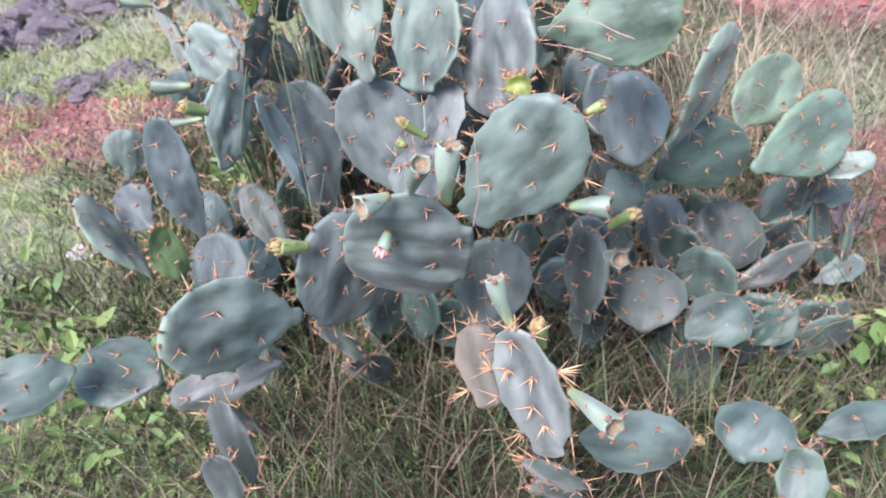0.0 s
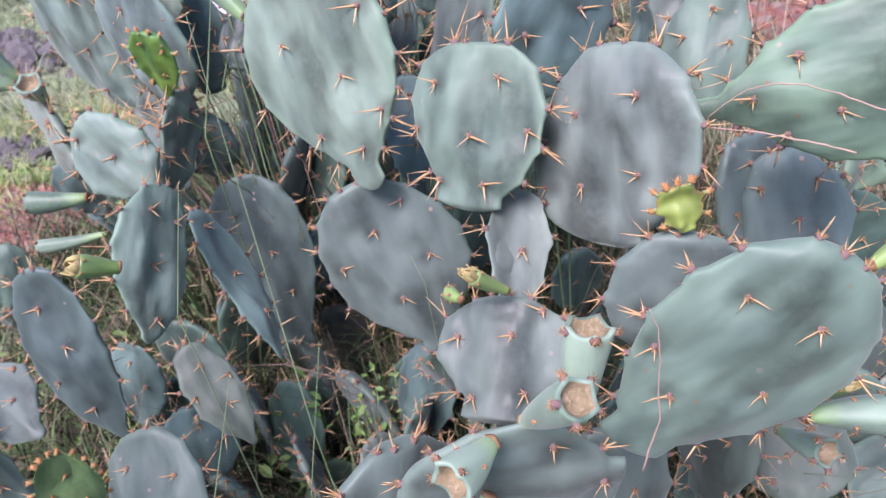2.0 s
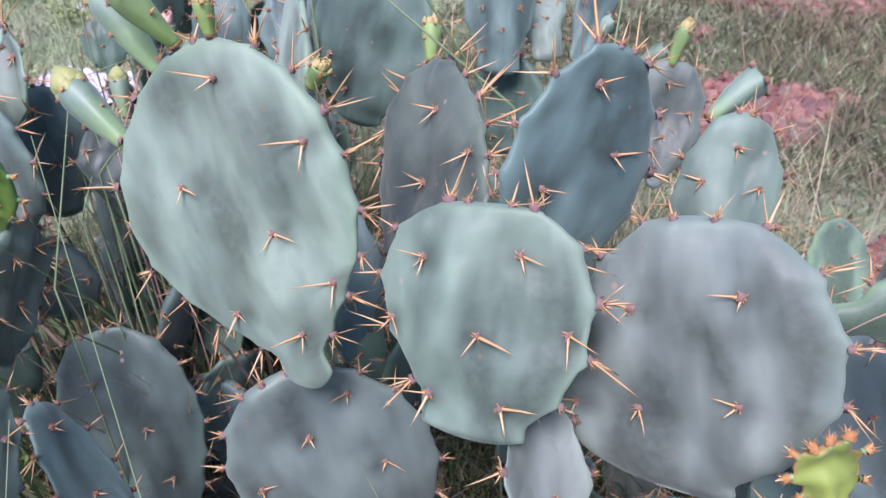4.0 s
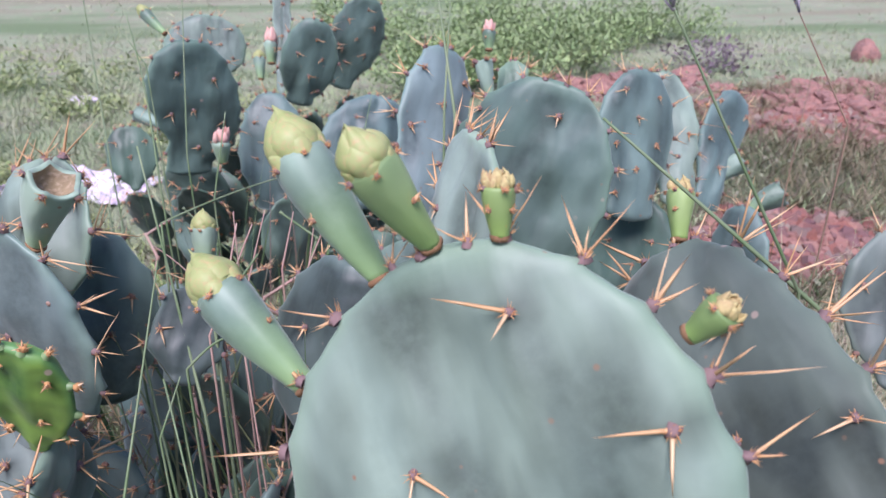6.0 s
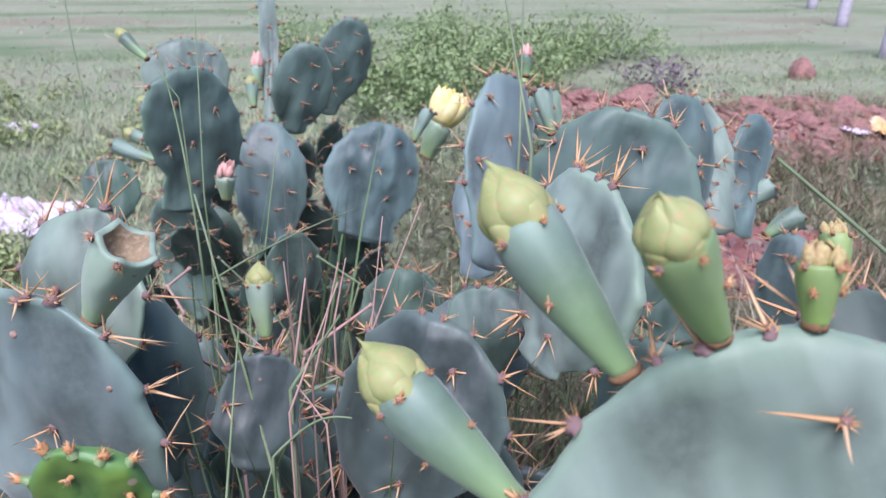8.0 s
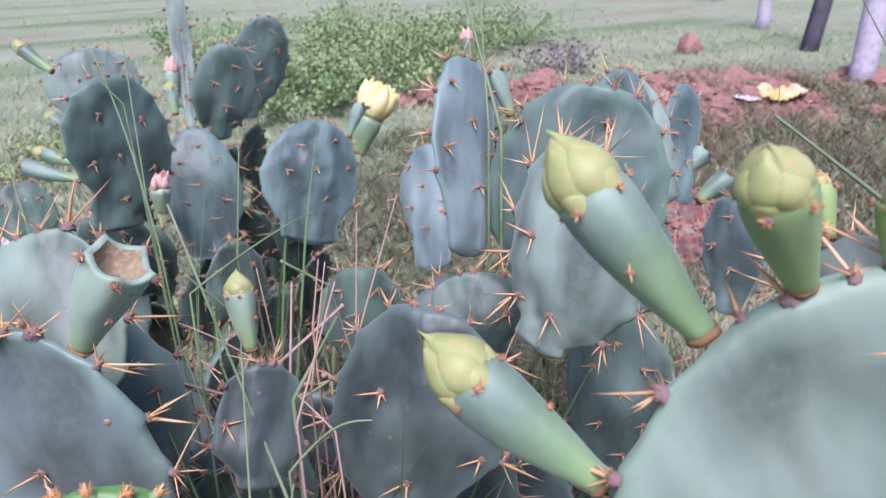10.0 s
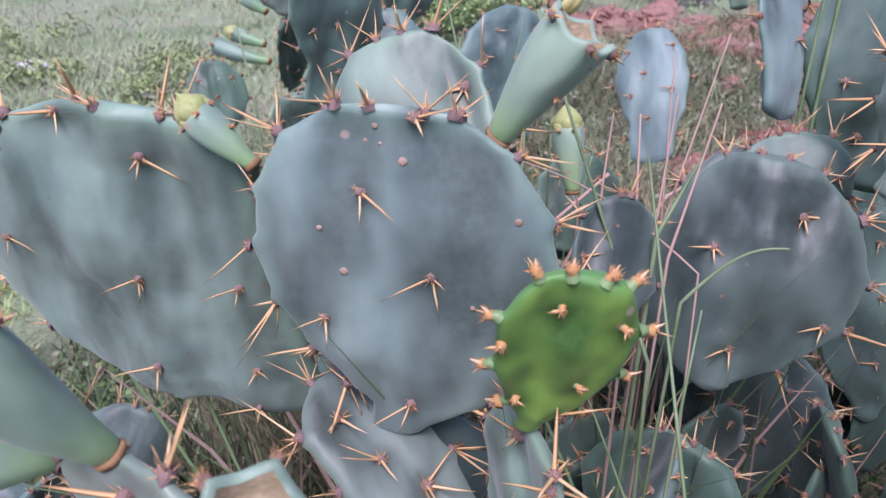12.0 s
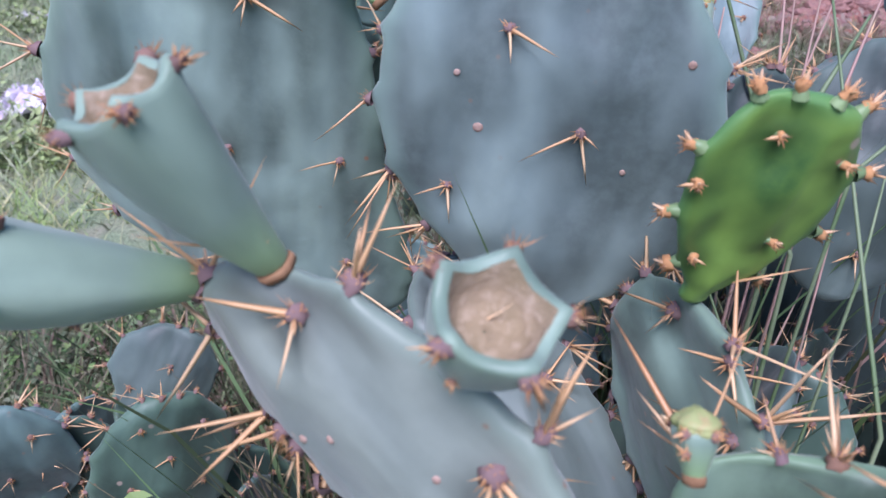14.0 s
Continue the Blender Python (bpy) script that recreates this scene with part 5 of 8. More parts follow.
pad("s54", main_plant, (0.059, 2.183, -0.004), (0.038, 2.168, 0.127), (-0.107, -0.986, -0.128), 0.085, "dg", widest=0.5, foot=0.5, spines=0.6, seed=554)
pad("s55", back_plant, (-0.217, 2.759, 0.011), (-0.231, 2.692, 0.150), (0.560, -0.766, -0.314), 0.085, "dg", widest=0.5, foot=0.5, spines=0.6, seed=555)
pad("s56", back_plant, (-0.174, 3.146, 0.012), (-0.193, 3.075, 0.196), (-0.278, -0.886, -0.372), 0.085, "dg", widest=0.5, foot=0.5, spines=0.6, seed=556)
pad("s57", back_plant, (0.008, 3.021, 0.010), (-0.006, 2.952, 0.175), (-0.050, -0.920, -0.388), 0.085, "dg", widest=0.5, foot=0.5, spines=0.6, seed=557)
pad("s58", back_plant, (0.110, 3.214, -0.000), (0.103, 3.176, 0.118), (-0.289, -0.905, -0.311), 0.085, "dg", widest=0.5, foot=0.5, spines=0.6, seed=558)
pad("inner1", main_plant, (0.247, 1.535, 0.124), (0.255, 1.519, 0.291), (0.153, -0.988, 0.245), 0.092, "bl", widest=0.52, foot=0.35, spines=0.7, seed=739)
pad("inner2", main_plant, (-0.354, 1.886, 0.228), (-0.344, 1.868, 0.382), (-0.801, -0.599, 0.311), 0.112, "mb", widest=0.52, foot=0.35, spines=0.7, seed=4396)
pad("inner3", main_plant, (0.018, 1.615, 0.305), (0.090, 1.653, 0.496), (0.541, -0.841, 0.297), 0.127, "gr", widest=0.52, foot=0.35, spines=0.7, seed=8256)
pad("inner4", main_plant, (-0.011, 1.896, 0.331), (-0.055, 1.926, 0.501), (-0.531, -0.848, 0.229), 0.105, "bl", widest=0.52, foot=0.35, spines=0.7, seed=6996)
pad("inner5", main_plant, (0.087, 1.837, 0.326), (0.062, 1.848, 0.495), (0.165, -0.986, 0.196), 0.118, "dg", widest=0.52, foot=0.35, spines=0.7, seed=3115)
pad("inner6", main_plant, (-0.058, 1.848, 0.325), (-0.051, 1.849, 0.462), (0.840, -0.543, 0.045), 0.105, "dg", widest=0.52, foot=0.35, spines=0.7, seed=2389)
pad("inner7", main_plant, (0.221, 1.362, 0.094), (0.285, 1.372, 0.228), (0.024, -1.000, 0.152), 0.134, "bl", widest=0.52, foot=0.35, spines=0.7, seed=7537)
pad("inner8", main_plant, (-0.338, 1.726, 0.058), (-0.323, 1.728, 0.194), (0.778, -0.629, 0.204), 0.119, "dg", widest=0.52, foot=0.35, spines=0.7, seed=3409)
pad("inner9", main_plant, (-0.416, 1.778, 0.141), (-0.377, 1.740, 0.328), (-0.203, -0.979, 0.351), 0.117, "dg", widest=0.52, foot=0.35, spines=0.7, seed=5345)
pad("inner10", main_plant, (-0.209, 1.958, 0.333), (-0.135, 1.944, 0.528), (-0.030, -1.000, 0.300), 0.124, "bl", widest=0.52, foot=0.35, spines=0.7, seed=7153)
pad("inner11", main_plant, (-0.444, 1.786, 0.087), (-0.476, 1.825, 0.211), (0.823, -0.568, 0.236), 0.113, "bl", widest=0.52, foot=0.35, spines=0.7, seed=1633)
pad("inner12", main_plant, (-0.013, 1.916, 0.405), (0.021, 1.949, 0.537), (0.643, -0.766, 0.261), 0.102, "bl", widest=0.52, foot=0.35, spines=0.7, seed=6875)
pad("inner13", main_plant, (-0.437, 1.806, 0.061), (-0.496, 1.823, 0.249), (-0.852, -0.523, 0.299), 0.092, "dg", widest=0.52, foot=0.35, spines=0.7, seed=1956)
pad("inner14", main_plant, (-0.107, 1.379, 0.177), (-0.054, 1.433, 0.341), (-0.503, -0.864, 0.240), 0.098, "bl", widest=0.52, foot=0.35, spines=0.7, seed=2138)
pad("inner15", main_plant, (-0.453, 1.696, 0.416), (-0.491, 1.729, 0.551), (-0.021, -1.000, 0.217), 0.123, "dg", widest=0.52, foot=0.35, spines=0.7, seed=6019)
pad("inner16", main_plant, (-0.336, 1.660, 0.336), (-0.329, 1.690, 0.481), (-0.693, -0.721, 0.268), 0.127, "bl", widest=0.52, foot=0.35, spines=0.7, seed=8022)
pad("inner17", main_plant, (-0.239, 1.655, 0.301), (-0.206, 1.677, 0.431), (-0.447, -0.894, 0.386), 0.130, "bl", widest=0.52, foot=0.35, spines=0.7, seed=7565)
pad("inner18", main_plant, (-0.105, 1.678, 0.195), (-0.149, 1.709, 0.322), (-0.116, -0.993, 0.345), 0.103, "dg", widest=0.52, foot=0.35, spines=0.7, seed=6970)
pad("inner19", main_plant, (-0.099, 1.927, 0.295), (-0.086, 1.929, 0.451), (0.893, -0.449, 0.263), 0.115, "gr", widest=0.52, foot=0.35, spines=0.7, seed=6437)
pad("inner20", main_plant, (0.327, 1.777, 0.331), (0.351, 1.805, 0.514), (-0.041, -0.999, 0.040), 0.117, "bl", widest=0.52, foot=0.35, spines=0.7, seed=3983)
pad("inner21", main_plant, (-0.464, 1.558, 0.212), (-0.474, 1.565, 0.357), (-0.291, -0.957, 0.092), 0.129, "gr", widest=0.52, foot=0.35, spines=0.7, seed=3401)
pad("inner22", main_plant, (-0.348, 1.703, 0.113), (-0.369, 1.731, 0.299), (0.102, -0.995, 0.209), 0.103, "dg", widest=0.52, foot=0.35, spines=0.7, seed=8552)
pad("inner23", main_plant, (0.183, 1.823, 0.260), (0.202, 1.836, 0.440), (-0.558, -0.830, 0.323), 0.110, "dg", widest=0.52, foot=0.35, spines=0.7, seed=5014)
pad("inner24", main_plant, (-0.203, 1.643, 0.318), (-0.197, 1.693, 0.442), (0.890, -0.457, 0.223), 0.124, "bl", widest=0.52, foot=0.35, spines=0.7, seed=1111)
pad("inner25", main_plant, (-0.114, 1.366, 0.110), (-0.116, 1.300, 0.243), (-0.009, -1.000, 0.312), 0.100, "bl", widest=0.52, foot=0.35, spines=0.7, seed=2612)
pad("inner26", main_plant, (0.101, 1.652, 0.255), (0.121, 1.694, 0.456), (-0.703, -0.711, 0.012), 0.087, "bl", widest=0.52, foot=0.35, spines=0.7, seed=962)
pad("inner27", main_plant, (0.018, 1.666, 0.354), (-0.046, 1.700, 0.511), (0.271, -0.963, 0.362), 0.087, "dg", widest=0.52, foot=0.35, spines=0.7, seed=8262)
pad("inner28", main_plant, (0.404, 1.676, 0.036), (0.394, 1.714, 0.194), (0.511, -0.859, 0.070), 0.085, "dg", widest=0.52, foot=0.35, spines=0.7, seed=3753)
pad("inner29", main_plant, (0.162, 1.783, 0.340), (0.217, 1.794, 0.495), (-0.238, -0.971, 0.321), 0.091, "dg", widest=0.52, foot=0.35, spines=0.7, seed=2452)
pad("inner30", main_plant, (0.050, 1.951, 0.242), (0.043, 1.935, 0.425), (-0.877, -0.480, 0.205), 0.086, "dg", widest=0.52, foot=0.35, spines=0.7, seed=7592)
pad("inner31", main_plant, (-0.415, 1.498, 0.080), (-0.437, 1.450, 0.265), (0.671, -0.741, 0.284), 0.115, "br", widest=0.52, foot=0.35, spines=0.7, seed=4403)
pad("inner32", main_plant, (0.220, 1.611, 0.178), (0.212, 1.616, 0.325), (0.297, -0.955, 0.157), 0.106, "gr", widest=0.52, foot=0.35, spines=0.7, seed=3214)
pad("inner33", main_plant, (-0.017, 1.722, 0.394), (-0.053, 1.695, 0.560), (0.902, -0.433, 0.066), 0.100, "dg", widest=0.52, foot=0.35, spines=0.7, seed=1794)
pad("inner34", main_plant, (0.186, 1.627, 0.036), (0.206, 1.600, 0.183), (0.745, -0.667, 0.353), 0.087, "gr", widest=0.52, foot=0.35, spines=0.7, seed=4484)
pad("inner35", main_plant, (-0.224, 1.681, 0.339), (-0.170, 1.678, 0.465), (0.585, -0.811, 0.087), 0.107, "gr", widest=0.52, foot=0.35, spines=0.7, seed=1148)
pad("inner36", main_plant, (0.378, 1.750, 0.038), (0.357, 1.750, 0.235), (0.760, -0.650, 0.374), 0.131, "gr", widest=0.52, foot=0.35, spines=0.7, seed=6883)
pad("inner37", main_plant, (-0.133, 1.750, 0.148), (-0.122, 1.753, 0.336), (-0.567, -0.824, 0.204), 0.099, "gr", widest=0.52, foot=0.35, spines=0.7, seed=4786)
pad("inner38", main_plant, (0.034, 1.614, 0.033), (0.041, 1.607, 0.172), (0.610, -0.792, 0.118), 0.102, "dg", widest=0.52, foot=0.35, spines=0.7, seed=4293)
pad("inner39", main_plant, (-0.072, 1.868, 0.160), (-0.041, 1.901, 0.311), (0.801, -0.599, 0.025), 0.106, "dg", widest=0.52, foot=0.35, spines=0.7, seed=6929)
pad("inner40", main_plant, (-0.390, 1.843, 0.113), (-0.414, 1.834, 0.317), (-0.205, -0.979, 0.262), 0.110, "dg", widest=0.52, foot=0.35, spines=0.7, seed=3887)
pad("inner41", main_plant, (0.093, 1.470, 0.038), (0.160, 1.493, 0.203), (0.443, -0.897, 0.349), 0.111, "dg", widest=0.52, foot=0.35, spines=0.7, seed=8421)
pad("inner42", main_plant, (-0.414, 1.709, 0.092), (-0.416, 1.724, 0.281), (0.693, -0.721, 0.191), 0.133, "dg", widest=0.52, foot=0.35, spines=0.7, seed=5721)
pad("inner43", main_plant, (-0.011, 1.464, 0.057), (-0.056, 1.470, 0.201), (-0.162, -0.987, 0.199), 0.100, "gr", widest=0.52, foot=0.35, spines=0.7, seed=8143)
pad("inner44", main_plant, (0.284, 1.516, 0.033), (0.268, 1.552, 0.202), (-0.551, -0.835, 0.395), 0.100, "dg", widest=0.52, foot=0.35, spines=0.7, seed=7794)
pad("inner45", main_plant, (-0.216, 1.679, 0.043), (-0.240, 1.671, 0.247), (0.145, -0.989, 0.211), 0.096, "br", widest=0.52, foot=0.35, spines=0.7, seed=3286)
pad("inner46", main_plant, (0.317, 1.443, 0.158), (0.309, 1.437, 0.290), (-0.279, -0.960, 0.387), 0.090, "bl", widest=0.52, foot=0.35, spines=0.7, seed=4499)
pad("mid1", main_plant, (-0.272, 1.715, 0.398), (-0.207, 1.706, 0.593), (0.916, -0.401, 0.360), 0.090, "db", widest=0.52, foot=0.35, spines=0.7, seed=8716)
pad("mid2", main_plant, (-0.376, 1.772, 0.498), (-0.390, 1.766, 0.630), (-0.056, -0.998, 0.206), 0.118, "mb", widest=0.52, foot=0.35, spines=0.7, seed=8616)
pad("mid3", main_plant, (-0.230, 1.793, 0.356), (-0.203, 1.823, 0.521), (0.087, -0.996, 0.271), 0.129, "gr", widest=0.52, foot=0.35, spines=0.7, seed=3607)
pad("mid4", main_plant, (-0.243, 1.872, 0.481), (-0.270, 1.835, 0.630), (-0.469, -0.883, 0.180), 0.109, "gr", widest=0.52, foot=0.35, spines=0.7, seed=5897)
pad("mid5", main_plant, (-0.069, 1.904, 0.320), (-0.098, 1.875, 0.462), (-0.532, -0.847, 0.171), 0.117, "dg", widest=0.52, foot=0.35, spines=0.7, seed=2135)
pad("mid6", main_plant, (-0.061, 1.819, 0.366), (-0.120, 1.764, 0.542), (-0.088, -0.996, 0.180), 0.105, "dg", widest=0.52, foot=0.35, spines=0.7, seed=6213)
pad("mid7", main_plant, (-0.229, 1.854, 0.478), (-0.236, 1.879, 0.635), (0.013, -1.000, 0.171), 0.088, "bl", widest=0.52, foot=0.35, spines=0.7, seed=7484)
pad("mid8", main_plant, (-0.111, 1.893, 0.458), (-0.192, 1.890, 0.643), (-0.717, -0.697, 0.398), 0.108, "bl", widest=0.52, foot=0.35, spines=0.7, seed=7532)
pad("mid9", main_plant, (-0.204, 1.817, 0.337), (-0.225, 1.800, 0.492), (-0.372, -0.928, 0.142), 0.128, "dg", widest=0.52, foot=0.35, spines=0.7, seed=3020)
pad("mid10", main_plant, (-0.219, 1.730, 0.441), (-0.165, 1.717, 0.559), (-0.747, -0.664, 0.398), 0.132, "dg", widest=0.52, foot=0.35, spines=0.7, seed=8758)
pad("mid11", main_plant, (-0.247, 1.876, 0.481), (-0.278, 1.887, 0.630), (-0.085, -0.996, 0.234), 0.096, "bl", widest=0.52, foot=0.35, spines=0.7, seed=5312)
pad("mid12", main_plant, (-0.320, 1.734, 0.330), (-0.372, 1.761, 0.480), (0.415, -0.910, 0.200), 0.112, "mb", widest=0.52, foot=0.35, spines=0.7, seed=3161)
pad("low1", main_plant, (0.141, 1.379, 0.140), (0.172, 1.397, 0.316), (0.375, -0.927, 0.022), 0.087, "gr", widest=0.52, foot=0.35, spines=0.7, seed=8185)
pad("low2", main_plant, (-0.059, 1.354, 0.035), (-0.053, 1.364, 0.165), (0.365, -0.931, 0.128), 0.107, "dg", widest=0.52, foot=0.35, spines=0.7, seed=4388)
pad("low3", main_plant, (-0.121, 1.258, 0.065), (-0.181, 1.250, 0.241), (-0.885, -0.466, 0.070), 0.092, "dg", widest=0.52, foot=0.35, spines=0.7, seed=4852)
pad("low4", main_plant, (-0.084, 1.275, 0.151), (-0.128, 1.218, 0.310), (0.759, -0.651, 0.143), 0.119, "gr", widest=0.52, foot=0.35, spines=0.7, seed=8296)
pad("low5", main_plant, (-0.005, 1.361, 0.034), (0.014, 1.329, 0.239), (0.873, -0.488, 0.104), 0.126, "dg", widest=0.52, foot=0.35, spines=0.7, seed=5247)
pad("low6", main_plant, (-0.132, 1.302, 0.046), (-0.139, 1.292, 0.251), (0.360, -0.933, 0.072), 0.111, "dg", widest=0.52, foot=0.35, spines=0.7, seed=5171)
pad("low7", main_plant, (-0.104, 1.362, 0.121), (-0.085, 1.340, 0.308), (0.796, -0.605, 0.108), 0.099, "gr", widest=0.52, foot=0.35, spines=0.7, seed=8154)
pad("low8", main_plant, (0.066, 1.240, 0.101), (0.127, 1.225, 0.239), (0.810, -0.587, 0.031), 0.095, "dg", widest=0.52, foot=0.35, spines=0.7, seed=6666)
pad("low9", main_plant, (0.190, 1.412, 0.094), (0.244, 1.385, 0.287), (0.608, -0.794, 0.169), 0.093, "dg", widest=0.52, foot=0.35, spines=0.7, seed=2434)
pad("low10", main_plant, (0.032, 1.214, 0.139), (-0.014, 1.233, 0.259), (0.205, -0.979, 0.013), 0.110, "dg", widest=0.52, foot=0.35, spines=0.7, seed=6931)
pad("low11", main_plant, (-0.090, 1.314, 0.046), (-0.065, 1.299, 0.204), (0.251, -0.968, 0.132), 0.133, "gr", widest=0.52, foot=0.35, spines=0.7, seed=8540)
pad("low12", main_plant, (0.284, 1.201, 0.131), (0.301, 1.214, 0.318), (0.217, -0.976, 0.200), 0.086, "gr", widest=0.52, foot=0.35, spines=0.7, seed=888)
pad("low13", main_plant, (-0.055, 1.221, 0.166), (-0.042, 1.252, 0.310), (-0.656, -0.754, 0.125), 0.118, "dg", widest=0.52, foot=0.35, spines=0.7, seed=6270)
pad("low14", main_plant, (0.123, 1.300, 0.079), (0.096, 1.315, 0.254), (0.836, -0.549, 0.269), 0.130, "dg", widest=0.52, foot=0.35, spines=0.7, seed=1236)
pad("rear1", main_plant, (-0.253, 2.201, 0.249), (-0.269, 2.199, 0.378), (0.812, -0.584, 0.128), 0.099, "dg", widest=0.52, foot=0.35, spines=0.7, seed=2435)
pad("rear2", main_plant, (-0.186, 2.009, 0.302), (-0.228, 2.050, 0.502), (-0.903, -0.430, 0.366), 0.097, "bl", widest=0.52, foot=0.35, spines=0.7, seed=2105)
pad("rear3", main_plant, (-0.074, 2.150, 0.303), (-0.086, 2.127, 0.437), (-0.524, -0.852, 0.072), 0.116, "dg", widest=0.52, foot=0.35, spines=0.7, seed=7544)
pad("rear4", main_plant, (-0.045, 2.076, 0.360), (-0.017, 2.113, 0.514), (0.268, -0.963, 0.389), 0.121, "dg", widest=0.52, foot=0.35, spines=0.7, seed=2000)
pad("rear5", main_plant, (-0.296, 1.880, 0.358), (-0.290, 1.885, 0.495), (0.915, -0.402, 0.287), 0.107, "mb", widest=0.52, foot=0.35, spines=0.7, seed=6176)
pad("rear6", main_plant, (-0.350, 2.061, 0.350), (-0.338, 2.064, 0.500), (-0.159, -0.987, 0.351), 0.134, "bl", widest=0.52, foot=0.35, spines=0.7, seed=4494)
pad("rear7", main_plant, (-0.076, 1.956, 0.220), (-0.043, 2.006, 0.363), (-0.522, -0.853, 0.066), 0.134, "gr", widest=0.52, foot=0.35, spines=0.7, seed=4432)
pad("rear8", main_plant, (-0.249, 2.107, 0.178), (-0.206, 2.148, 0.311), (0.890, -0.456, 0.013), 0.092, "gr", widest=0.52, foot=0.35, spines=0.7, seed=6433)
pad("rear9", main_plant, (-0.265, 2.096, 0.460), (-0.198, 2.092, 0.622), (0.816, -0.578, 0.053), 0.096, "gr", widest=0.52, foot=0.35, spines=0.7, seed=1799)
pad("rear10", main_plant, (-0.239, 1.955, 0.216), (-0.299, 1.968, 0.376), (0.438, -0.899, 0.123), 0.103, "bl", widest=0.52, foot=0.35, spines=0.7, seed=5527)
pad("rear11", main_plant, (0.019, 2.144, 0.421), (0.006, 2.185, 0.612), (-0.234, -0.972, 0.048), 0.100, "dg", widest=0.52, foot=0.35, spines=0.7, seed=6086)
pad("rear12", main_plant, (-0.275, 1.950, 0.279), (-0.232, 1.991, 0.403), (-0.371, -0.929, 0.359), 0.112, "bl", widest=0.52, foot=0.35, spines=0.7, seed=7073)
pad("rear13", main_plant, (-0.150, 2.037, 0.196), (-0.165, 2.042, 0.365), (0.651, -0.759, 0.310), 0.090, "gr", widest=0.52, foot=0.35, spines=0.7, seed=5412)
pad("rear14", main_plant, (-0.355, 2.128, 0.330), (-0.312, 2.105, 0.487), (-0.616, -0.787, 0.166), 0.119, "bl", widest=0.52, foot=0.35, spines=0.7, seed=3337)
pad("rear15", main_plant, (-0.364, 1.968, 0.329), (-0.343, 1.977, 0.498), (-0.640, -0.768, 0.067), 0.130, "mb", widest=0.52, foot=0.35, spines=0.7, seed=8231)
pad("rear16", main_plant, (-0.282, 1.871, 0.177), (-0.302, 1.825, 0.359), (0.713, -0.701, 0.002), 0.109, "gr", widest=0.52, foot=0.35, spines=0.7, seed=5143)
pad("heart1", back_plant, (-0.050, 2.461, 0.276), (0.000, 2.524, 0.453), (0.216, -0.976, 0.225), 0.088, "gr", widest=0.52, foot=0.35, spines=0.7, seed=4996)
pad("heart2", back_plant, (0.015, 2.545, 0.414), (0.004, 2.544, 0.565), (0.287, -0.958, 0.107), 0.131, "dg", widest=0.52, foot=0.35, spines=0.7, seed=1921)
pad("heart3", back_plant, (-0.282, 2.504, 0.526), (-0.314, 2.486, 0.666), (-0.312, -0.950, 0.271), 0.116, "gr", widest=0.52, foot=0.35, spines=0.7, seed=7288)
pad("heart4", back_plant, (-0.015, 2.468, 0.502), (0.009, 2.456, 0.688), (-0.153, -0.988, 0.390), 0.087, "dg", widest=0.52, foot=0.35, spines=0.7, seed=4465)
pad("heart5", back_plant, (-0.111, 2.561, 0.315), (-0.072, 2.610, 0.461), (-0.898, -0.441, 0.188), 0.121, "gr", widest=0.52, foot=0.35, spines=0.7, seed=6125)
pad("heart6", back_plant, (-0.053, 2.563, 0.451), (-0.078, 2.482, 0.626), (-0.604, -0.797, 0.024), 0.121, "gr", widest=0.52, foot=0.35, spines=0.7, seed=8455)
pad("heart7", back_plant, (-0.091, 2.503, 0.298), (-0.096, 2.543, 0.445), (0.850, -0.527, 0.305), 0.130, "dg", widest=0.52, foot=0.35, spines=0.7, seed=6559)
pad("heart8", back_plant, (-0.231, 2.534, 0.482), (-0.272, 2.565, 0.620), (-0.556, -0.831, 0.080), 0.121, "gr", widest=0.52, foot=0.35, spines=0.7, seed=1320)
pad("heart9", back_plant, (-0.038, 2.497, 0.338), (-0.060, 2.450, 0.471), (-0.113, -0.994, 0.205), 0.122, "dg", widest=0.52, foot=0.35, spines=0.7, seed=4975)
pad("heart10", back_plant, (-0.140, 2.383, 0.460), (-0.134, 2.396, 0.609), (0.392, -0.920, 0.346), 0.113, "gr", widest=0.52, foot=0.35, spines=0.7, seed=8701)
pad("heart11", back_plant, (-0.290, 2.442, 0.445), (-0.323, 2.495, 0.601), (-0.420, -0.908, 0.049), 0.086, "gr", widest=0.52, foot=0.35, spines=0.7, seed=7344)
pad("heart12", back_plant, (-0.177, 2.485, 0.396), (-0.141, 2.477, 0.566), (0.660, -0.751, 0.210), 0.132, "dg", widest=0.52, foot=0.35, spines=0.7, seed=5206)
pad("fringe1", main_plant, (-0.690, 2.021, 0.229), (-0.713, 2.025, 0.422), (0.088, -0.996, 0.375), 0.096, "dg", widest=0.52, foot=0.35, spines=0.7, seed=1301)
pad("fringe2", main_plant, (-0.551, 2.048, 0.160), (-0.559, 2.047, 0.311), (-0.320, -0.947, 0.238), 0.105, "dg", widest=0.52, foot=0.35, spines=0.7, seed=4210)
pad("fringe3", main_plant, (-0.549, 1.987, 0.114), (-0.580, 2.015, 0.274), (-0.868, -0.497, 0.228), 0.091, "dg", widest=0.52, foot=0.35, spines=0.7, seed=2165)
pad("fringe4", main_plant, (-0.666, 2.132, 0.128), (-0.734, 2.125, 0.295), (0.828, -0.561, 0.104), 0.097, "dg", widest=0.52, foot=0.35, spines=0.7, seed=773)
pad("fringe5", main_plant, (-0.563, 1.990, 0.164), (-0.620, 2.015, 0.344), (0.535, -0.845, 0.110), 0.121, "dg", widest=0.52, foot=0.35, spines=0.7, seed=6134)
